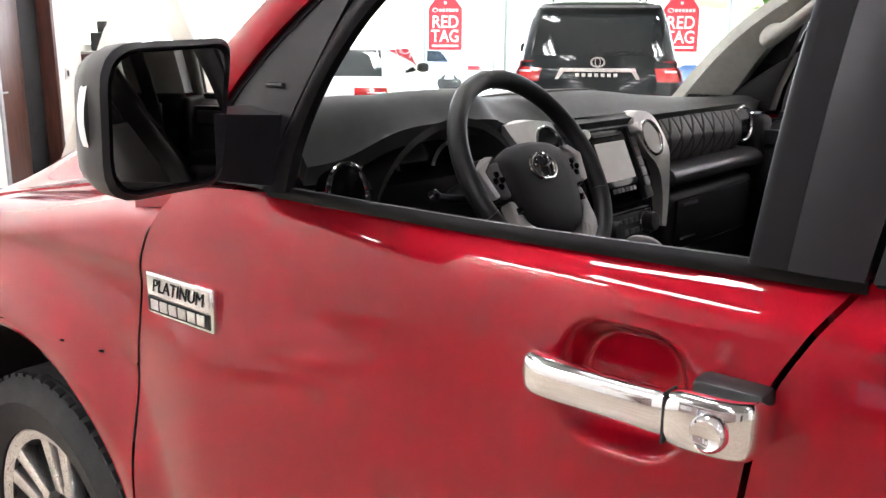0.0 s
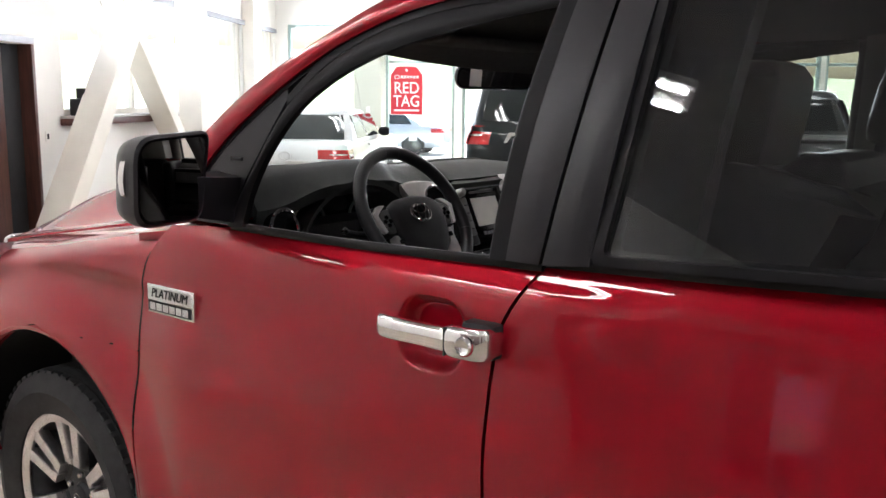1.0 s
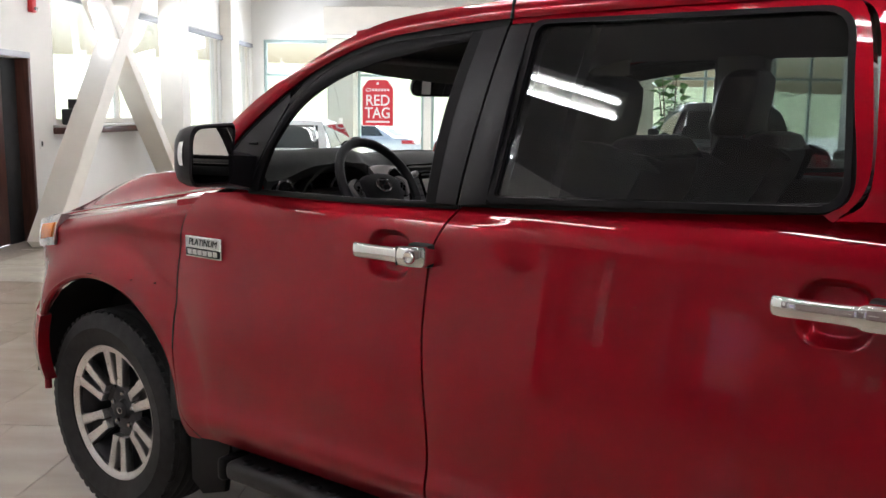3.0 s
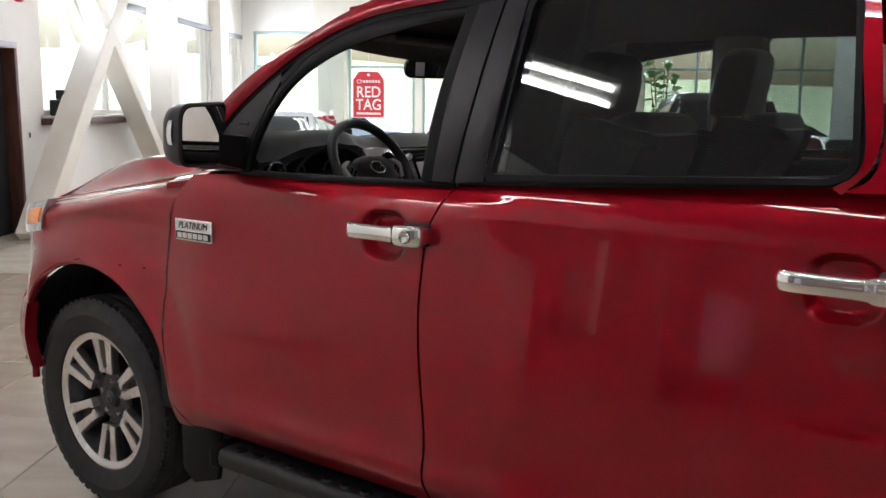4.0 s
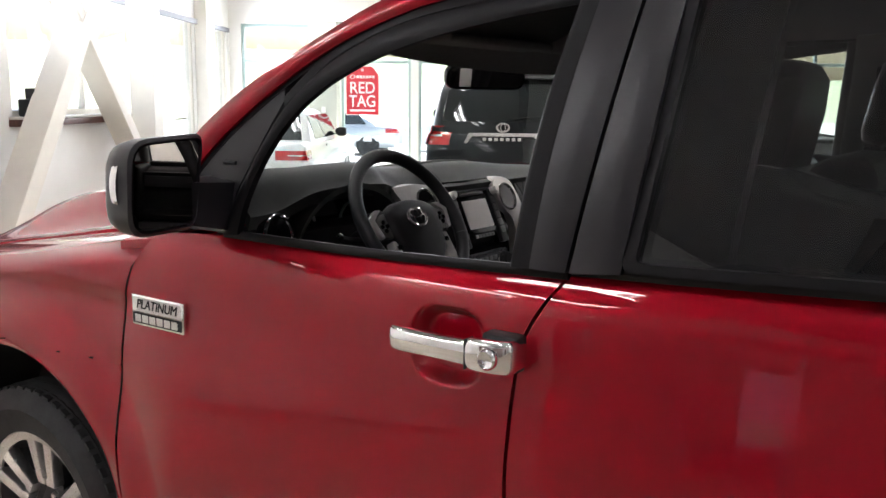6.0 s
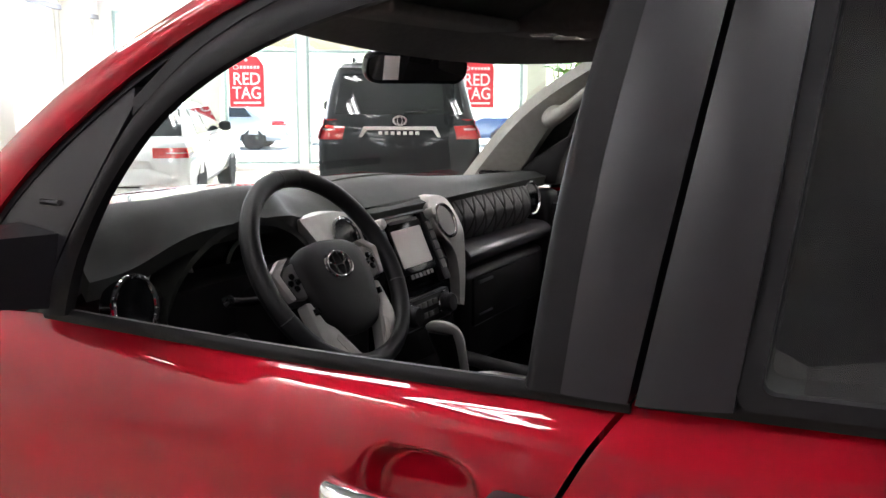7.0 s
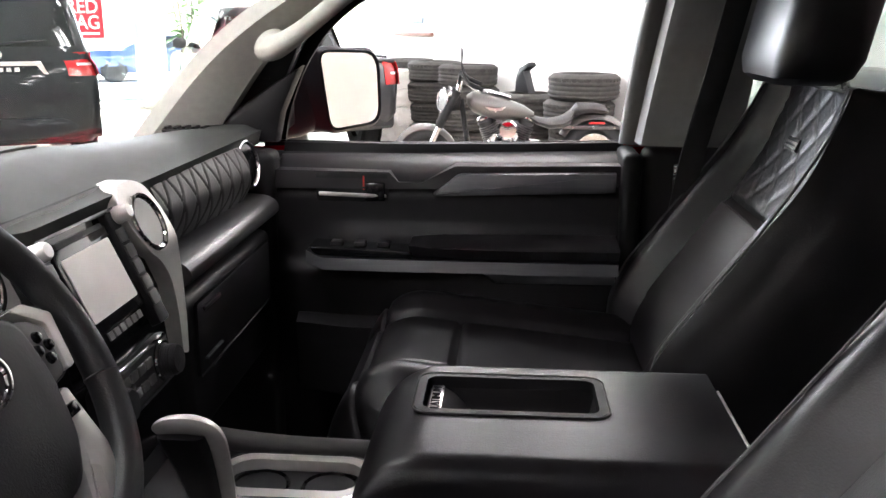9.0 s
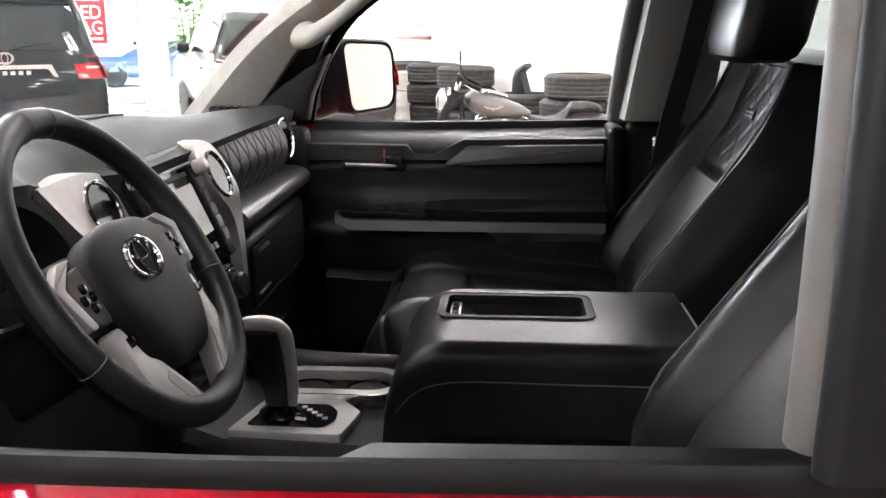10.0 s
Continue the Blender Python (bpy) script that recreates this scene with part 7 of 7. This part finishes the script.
# ---- motorcycle ----
bike = thing("motorcycle", "dark grey cruiser motorcycle with black engine and low seat", "motorcycle", pose(0, 8.6, 0, 0, 0, 3))
BIKEGREY = mat("bike_grey_paint", (0.10, 0.092, 0.088), 0.32, 0.4, 0.06, 200, coat=0.8)
for x, r in ((0.62, 0.30), (2.28, 0.34)):
    m = Matrix.Translation((x, 0, r)) @ Matrix.Rotation(radians(90), 4, "X")
    w = part("wheel", torus(m, r - 0.075, 0.075, 40, 12), TYRE, bike)
    part("rim", lathe([(0.0, 0.03), (0.05, 0.035), (0.08, 0.01), (0.19, 0.012), (0.215, 0.04), (0.22, 0.04), (0.22, -0.04), (0.0, -0.03)], m, 36), CHROME if x > 1 else GREYALLOY, w)
def bike_fender(cx, r, a0, a1, half, cz=0.34):
    return grid(lambda u, v: Vector((cx + (r - 0.05 * (2 * v - 1) ** 2) * math.cos(radians(a0 + (a1 - a0) * u)), half * (2 * v - 1), cz + (r - 0.05 * (2 * v - 1) ** 2) * math.sin(radians(a0 + (a1 - a0) * u)))), 24, 8, 0.03, (0, 0, -0.3))
part("front_fender", bike_fender(0.62, 0.325, 20, 165, 0.095, 0.30), BIKEGREY, bike, "grey front mudguard")
rf = part("rear_fender", bike_fender(2.28, 0.40, 5, 150, 0.11), BIKEGREY, bike, "grey rear mudguard")
part("marker", bx(2.20, 2.36, -0.128, -0.118, 0.635, 0.66, 0.004), REDLENS, rf, "red reflector")
part("fender_strut", bx(1.95, 2.5, -0.118, -0.105, 0.585, 0.625, 0.012, 3), BIKEGREY, rf)
for k in range(3):
    part("bolt", lathe([(0, 0.012), (0.009, 0.01), (0.01, 0), (0, 0)], Matrix.Translation((2.05 + 0.2 * k, -0.118, 0.605)) @ Matrix.Rotation(radians(90), 4, "X"), 8), CHROME, rf)
part("tail_light", bx(2.62, 2.68, -0.05, 0.05, 0.60, 0.68, 0.012), REDLENS, rf)
for s in (-0.13, 0.13):
    fk = part("fork", tube([(0.62, s, 0.30), (0.80, s, 0.70)], 0.034, 12, 1), CHROME, bike, "chrome lower fork")
    part("fork_cover", tube([(0.755, s, 0.60), (0.93, s, 0.95)], 0.042, 12, 1), DARK, fk)
    part("indicator", lathe([(0.0, 0.03), (0.03, 0.02), (0.035, 0.0), (0.02, -0.02), (0, -0.02)], Matrix.Translation((0.86, s * 1.7, 0.93)) @ Matrix.Rotation(radians(-90), 4, "Y"), 14), CHROME, bike)
hlm = Matrix.Translation((0.84, -0.02, 0.845)) @ Matrix.Rotation(radians(28), 4, "Z") @ Matrix.Rotation(radians(-82), 4, "Y") @ Matrix.Scale(1.25, 4)
hd = part("headlight", lathe([(0.0, 0.055), (0.085, 0.05), (0.095, 0.03), (0.09, 0.0), (0.07, -0.07), (0.03, -0.11), (0.0, -0.115)], hlm, 28), DARK, bike, "black headlight shell")
part("lens", lathe([(0.0, 0.066), (0.05, 0.062), (0.08, 0.052), (0.0, 0.052)], hlm, 24), LAMPGLASS, hd)
part("trim_ring", torus(hlm @ Matrix.Translation((0, 0, 0.05)), 0.088, 0.008, 28, 6), CHROME, hd)
bar = part("handlebar", tube([(1.16, -0.42, 0.98), (1.05, -0.38, 1.03), (0.97, -0.22, 1.11), (0.95, -0.1, 1.02), (0.95, 0.1, 1.02), (0.97, 0.22, 1.11), (1.05, 0.38, 1.03), (1.16, 0.42, 0.98)], 0.015, 10, 5), DARK, bike, "black swept handlebar")
for s in (-1, 1):
    part("grip", tube([(1.05, s * 0.385, 1.028), (1.17, s * 0.425, 0.975)], 0.022, 10, 1), RUBBER, bar)
    part("mirror_stem", tube([(1.03, s * 0.37, 1.04), (0.98, s * 0.40, 1.16), (0.97, s * 0.42, 1.24)], 0.006, 6, 4), DARK, bar)
    part("bar_mirror", lathe([(0.0, 0.02), (0.05, 0.012), (0.055, 0.0), (0.0, 0.0)], Matrix.Translation((0.965, s * 0.425, 1.28)) @ Matrix.Rotation(radians(90), 4, "Y") @ Matrix.Diagonal((1, 0.7, 1, 1)), 18), DARK, bar)
    part("brake_lever", tube([(1.02, s * 0.36, 1.02), (1.08, s * 0.41, 0.985), (1.15, s * 0.45, 0.95)], 0.006, 6, 3), CHROME, bar)
part("riser", tube([(0.93, 0, 0.90), (0.96, 0, 1.03)], 0.03, 10, 1), CHROME, bar)
part("fuel_tank", loft([[(x, 0.5 * w * math.cos(a), z + 0.5 * h * math.sin(a)) for a in [2 * math.pi * k / 18 for k in range(18)]] for x, w, h, z in ((1.02, 0.10, 0.08, 0.86), (1.08, 0.26, 0.20, 0.84), (1.22, 0.34, 0.25, 0.80), (1.40, 0.33, 0.22, 0.765), (1.58, 0.22, 0.14, 0.735), (1.68, 0.12, 0.06, 0.71))]), BIKEGREY, bike, "grey teardrop fuel tank with winged badge")
part("tank_console", loft([[(x, 0.06 * math.cos(a), z + 0.02 * math.sin(a)) for a in [2 * math.pi * k / 12 for k in range(12)]] for x, z in ((1.10, 0.935), (1.25, 0.935), (1.45, 0.875))]), CHROME, bike)
wing = part("tank_badge", prism([(1.20, 0.80), (1.30, 0.785), (1.40, 0.80), (1.36, 0.77), (1.31, 0.765), (1.30, 0.745), (1.29, 0.765), (1.24, 0.77)], "y", -0.178, -0.168), ALLOY, bike, "silver winged badge")
part("frame", tube([(0.97, 0, 0.86), (1.05, 0, 0.40), (1.2, 0, 0.20), (1.8, 0, 0.20), (1.98, 0, 0.45)], 0.025, 10, 5), DARK, bike)
part("crankcase", loft([[(x, 0.5 * w * math.cos(a), 0.34 + 0.5 * h * math.sin(a)) for a in [2 * math.pi * k / 16 for k in range(16)]] for x, w, h in ((1.15, 0.2, 0.18), (1.25, 0.34, 0.30), (1.55, 0.36, 0.30), (1.75, 0.30, 0.26), (1.82, 0.1, 0.1))]), CHROME, bike)
for ang, x in ((-24, 1.30), (24, 1.52)):
    cm2 = Matrix.Translation((x, 0, 0.46)) @ Matrix.Rotation(radians(ang), 4, "Y")
    cyl = part("cylinder", lathe([(0.07, 0.0)] + [q for k in range(7) for q in ((0.10, 0.02 + 0.022 * k), (0.10, 0.028 + 0.022 * k), (0.075, 0.03 + 0.022 * k), (0.075, 0.04 + 0.022 * k))] + [(0.08, 0.18), (0.09, 0.21), (0.06, 0.24), (0, 0.245)], cm2, 20), GREYALLOY, bike, "finned engine cylinder")
    part("rocker_cover", lathe([(0.0, 0.275), (0.06, 0.27), (0.085, 0.25), (0.085, 0.235), (0, 0.235)], cm2, 20), CHROME, cyl)
part("air_cleaner", lathe([(0.0, 0.05), (0.08, 0.045), (0.10, 0.02), (0.10, 0.0), (0, 0)], Matrix.Translation((1.42, -0.15, 0.58)) @ Matrix.Rotation(radians(90), 4, "X"), 24), CHROME, bike)
for k in range(2):
    part("exhaust", tube([(1.30 + 0.2 * k, -0.12, 0.52), (1.25 + 0.2 * k, -0.2, 0.40), (1.45, -0.22, 0.26 + 0.08 * k), (2.0, -0.22, 0.26 + 0.08 * k), (2.6, -0.22, 0.28 + 0.08 * k)], 0.036, 12, 5), CHROME, bike)
part("rider_seat", loft([[(x, 0.5 * w * math.cos(a), z + 0.5 * h * math.sin(a)) for a in [2 * math.pi * k / 16 for k in range(16)]] for x, w, h, z in ((1.60, 0.10, 0.04, 0.71), (1.70, 0.22, 0.08, 0.66), (1.82, 0.33, 0.10, 0.63), (1.95, 0.36, 0.12, 0.645), (2.03, 0.30, 0.14, 0.69), (2.06, 0.2, 0.10, 0.73))]), LEATHERGREY, bike, "grey leather rider seat")
part("pillion_seat", loft([[(x, 0.5 * w * math.cos(a), z + 0.5 * h * math.sin(a)) for a in [2 * math.pi * k / 16 for k in range(16)]] for x, w, h, z in ((2.04, 0.14, 0.06, 0.745), (2.09, 0.22, 0.12, 0.775), (2.25, 0.24, 0.11, 0.785), (2.36, 0.20, 0.09, 0.765), (2.40, 0.1, 0.04, 0.75))]), LEATHERGREY, bike, "grey leather pillion pad")
part("kickstand", tube([(1.4, -0.1, 0.2), (1.3, -0.3, 0.02)], 0.012, 8, 1), DARK, bike)

# ---- tyres stacked along the white wall ----
def loose_tyre(r=0.37, w=0.268):
    o = thing("tyre", "used black car tyre lying in a stack", "tyre", group="stacked tyres")
    prof = [(r * 0.62, -w / 2 + 0.02), (r * 0.66, -w / 2), (r * 0.88, -w / 2 + 0.004), (r * 0.97, -w / 2 + 0.03)] + [(r - (0.010 if k % 3 == 1 else 0), -w / 2 + 0.04 + (w - 0.08) * k / 12) for k in range(13)] + [(r * 0.97, w / 2 - 0.03), (r * 0.88, w / 2 - 0.004), (r * 0.66, w / 2), (r * 0.62, w / 2 - 0.02), (r * 0.60, 0)]
    part("carcass", lathe(prof, None, 48, closed=True), OLDTYRE, o)
    for k in range(0, 40):
        bm = bx(r - 0.012, r + 0.002, -0.02, 0.02, w / 2 - 0.075, w / 2 - 0.045, 0)
        bm.transform(Matrix.Rotation(2 * math.pi * k / 40, 4, "Z"))
        part("tread_block", bm, OLDTYRE, o)
    return o


OLDTYRE = mat("dusty_tyre_rubber", (0.055, 0.050, 0.045), 0.85, 0, 0.3, 14, 0.3, 90, second=(0.035, 0.032, 0.03))
proto = None
random.seed(3)
for a, b, n in ((6.94, 9.83, 4), (6.86, 8.82, 4), (6.94, 7.62, 3), (6.94, 6.66, 4), (6.94, 10.70, 4)):
    for k in range(n):
        m = TURN @ pose(a + random.uniform(-0.03, 0.03), b + random.uniform(-0.03, 0.03), 0.135 + 0.27 * k, 0, 0, random.uniform(0, 360))
        if proto is None:
            proto = loose_tyre()
            proto.matrix_basis = m
        else:
            copy_thing(proto, m)
guard = thing("splash_guard", "black plastic splash guard standing on the tyres", "splash guard", TURN @ pose(6.94, 7.74, 0.81))
part("shell", prism([(-0.16, 0.0), (0.12, 0.0), (0.11, 0.16), (0.05, 0.27), (-0.14, 0.34), (-0.16, 0.30), (-0.04, 0.24)], "x", -0.05, 0.05, 0.01), CHARCOAL, guard)
SHEET = mat("crumpled_plastic_wrap", (0.72, 0.70, 0.66), 0.3, 0, 0.1, 8, 0.4, 20)
for k in range(4):
    bag = thing("wrapped_bundle", "crumpled clear plastic wrapped parts bundle in a pile", "bundle", TURN @ pose(6.42, 10.22, 0.0), group="wrapped bundles")
    bm = bx(-0.33, 0.33, -0.28, 0.28, 0.24 * k, 0.24 * k + 0.235)
    bmesh.ops.subdivide_edges(bm, edges=bm.edges[:], cuts=9, use_grid_fill=True)
    for v in bm.verts:
        q = v.co * 9 + Vector((k * 7, 0, 0))
        v.co += Vector((noise.noise(q), noise.noise(q + Vector((9, 0, 0))), 0.35 * noise.noise(q + Vector((0, 9, 0))) if 0.02 < v.co.z - 0.24 * k < 0.2 else 0)) * 0.035
    part("wrap", bm, SHEET, bag, sharp=25)
shelf = thing("wall_rail", "brown wooden rail fixed to the white wall", "rail", TURN)
part("board", bx(7.30, 7.348, 10.7, 11.9, 1.38, 1.43, 0.004), mat("brown_board", (0.22, 0.11, 0.08), 0.6), shelf)
pic = thing("wall_picture", "small landscape picture on the white wall", "picture", TURN)
part("panel", bx(7.325, 7.348, 11.0, 11.6, 1.56, 1.66, 0.003), mat("picture_print", (0.25, 0.33, 0.36), 0.4, 0, 0.5, 9), pic)

# ---- tall potted plant at the glass ----
plant = thing("potted_plant", "tall broad-leaved potted plant by the glass front", "plant", TURN @ pose(4.90, 15.2, 0))
part("pot", lathe([(0.0, 0.0), (0.20, 0.0), (0.25, 0.42), (0.27, 0.44), (0.25, 0.45), (0.22, 0.40), (0, 0.40)], None, 28), mat("grey_pot", (0.2, 0.2, 0.2), 0.5), plant)
LEAF = mat("glossy_green_leaf", (0.09, 0.24, 0.04), 0.35, 0, 0.3, 10)
BARK = mat("grey_brown_stem", (0.16, 0.12, 0.08), 0.8, 0, 0.2, 30)
random.seed(11)
for k in range(5):
    ang = k * 2.5
    tip = Vector((0.28 * math.cos(ang), 0.28 * math.sin(ang), 2.15 + 0.16 * k))
    stem = [(0.03 * math.cos(ang), 0.03 * math.sin(ang), 0.38), tuple(tip * 0.5 + Vector((0.03, 0.02, 0.1))), tuple(tip)]
    part("stem", tube(stem, 0.018, 8, 5, radii=(0.022, 0.016, 0.008)), BARK, plant)
    ps = smooth_path(stem, 8)
    for j in range(22):
        q = ps[3 + int(j * (len(ps) - 4) / 22)] + Vector((0, 0, 0.02 * j / 22))
        lw, ll = random.uniform(0.06, 0.10), random.uniform(0.16, 0.28)
        bend = random.uniform(0.03, 0.10)
        bm = grid(lambda u, v: Vector((u * ll, lw * (2 * v - 1) * math.sin(math.pi * min(1, 0.06 + u * 0.92)) ** 0.7, -bend * u * u + 0.02 * (2 * v - 1) ** 2 * math.sin(u * 3))), 6, 4)
        bm.transform(Matrix.Translation(q) @ Matrix.Rotation(random.uniform(0, 6.28), 4, "Z") @ Matrix.Rotation(radians(random.uniform(-50, 15)), 4, "Y") @ Matrix.Rotation(radians(random.uniform(-25, 25)), 4, "X"))
        part("leaf", bm, LEAF, plant)

# printer on the window counter
pr = thing("printer", "black desktop printer on the window counter", "printer", TURN @ pose(-3.82, 7.85, 1.36))
part("case", bx(-0.10, 0.10, -0.18, 0.22, 0, 0.20, 0.02, 3), CHARCOAL, pr)
part("paper_tray", bx(-0.02, 0.08, -0.16, 0.0, 0.20, 0.32, 0.01), CHARCOAL, pr)

# ---- floor tiles, staggered ----
TW, TL, JOINT = 0.45, 0.90, 0.004
near, far = [], []
for j in range(-9, 18):
    b0 = 0.93 + TL * j
    if b0 < -8.2 or b0 + TL > 16.5:
        continue
    for i in range(-8, 26):
        a0 = -0.64 + TW * i + (0.5 * TW if j % 2 else 0)
        if a0 < -3.95 or a0 + TW > (7.35 if b0 < 12 else 11.0):
            continue
        (near if (-3.95 <= a0 <= 1.6 and -2.0 <= b0 <= 7.0) else far).append((a0, b0))
near.sort(key=lambda q: math.hypot(q[0] + 1.5, q[1] - 2.0))
far += near[300:]


def tile_mesh(material):
    bm = bx(JOINT / 2, TW - JOINT / 2, JOINT / 2, TL - JOINT / 2, -0.010, 0.0)
    me = bpy.data.meshes.new("tile")
    bm.to_mesh(me)
    bm.free()
    me.materials.append(material)
    return me


def vary(m):
    """Shift each tile's tone a little."""
    nt = m.node_tree
    info = nt.nodes.new("ShaderNodeObjectInfo")
    mr = nt.nodes.new("ShaderNodeMapRange")
    mr.inputs[3].default_value, mr.inputs[4].default_value = 0.92, 1.08
    nt.links.new(info.outputs["Random"], mr.inputs[0])
    b = nt.nodes["Principled BSDF"]
    src = b.inputs["Base Color"].links[0].from_socket
    mx = nt.nodes.new("ShaderNodeHueSaturation")
    nt.links.new(src, mx.inputs["Color"])
    nt.links.new(mr.outputs[0], mx.inputs["Value"])
    nt.links.new(mx.outputs[0], b.inputs["Base Color"])
    cmb = nt.nodes.new("ShaderNodeVectorMath")
    cmb.operation = "ADD"
    tc = [n for n in nt.nodes if n.type == "TEX_COORD"][0]
    mp = [n for n in nt.nodes if n.type == "MAPPING"][0]
    sc = nt.nodes.new("ShaderNodeMath")
    sc.operation, sc.inputs[1].default_value = "MULTIPLY", 37.0
    nt.links.new(info.outputs["Random"], sc.inputs[0])
    nt.links.new(tc.outputs["Object"], cmb.inputs[0])
    nt.links.new(sc.outputs[0], cmb.inputs[1])
    nt.links.new(cmb.outputs[0], mp.inputs[0])


vary(FLOORMAT)
vary(FLOORPALE)
dark_tile, pale_tile = tile_mesh(FLOORMAT), tile_mesh(FLOORPALE)
EDGE = 4.5
for a0, b0 in near[:300]:
    t = new("tile", pale_tile if b0 > EDGE - 0.45 else dark_tile)
    t.parent = floor
    t.location = (a0, b0, 0.0)
for name, mt, pick in (("tile_field", FLOORMAT, lambda b: b <= EDGE - 0.45), ("tile_field", FLOORPALE, lambda b: b > EDGE - 0.45)):
    verts, faces = [], []
    for a0, b0 in far:
        if pick(b0):
            n = len(verts)
            x0, x1, y0, y1 = a0 + JOINT / 2, a0 + TW - JOINT / 2, b0 + JOINT / 2, b0 + TL - JOINT / 2
            verts += [(x0, y0, -0.01), (x1, y0, -0.01), (x1, y1, -0.01), (x0, y1, -0.01), (x0, y0, 0), (x1, y0, 0), (x1, y1, 0), (x0, y1, 0)]
            faces += [tuple(n + k for k in f) for f in ((4, 5, 6, 7), (0, 1, 5, 4), (1, 2, 6, 5), (2, 3, 7, 6), (3, 0, 4, 7))]
    me = bpy.data.meshes.new(name)
    me.from_pydata(verts, [], faces)
    me.materials.append(mt)
    f = new(name, me)
    f.parent = floor
    tagged(f, kind="stuff")
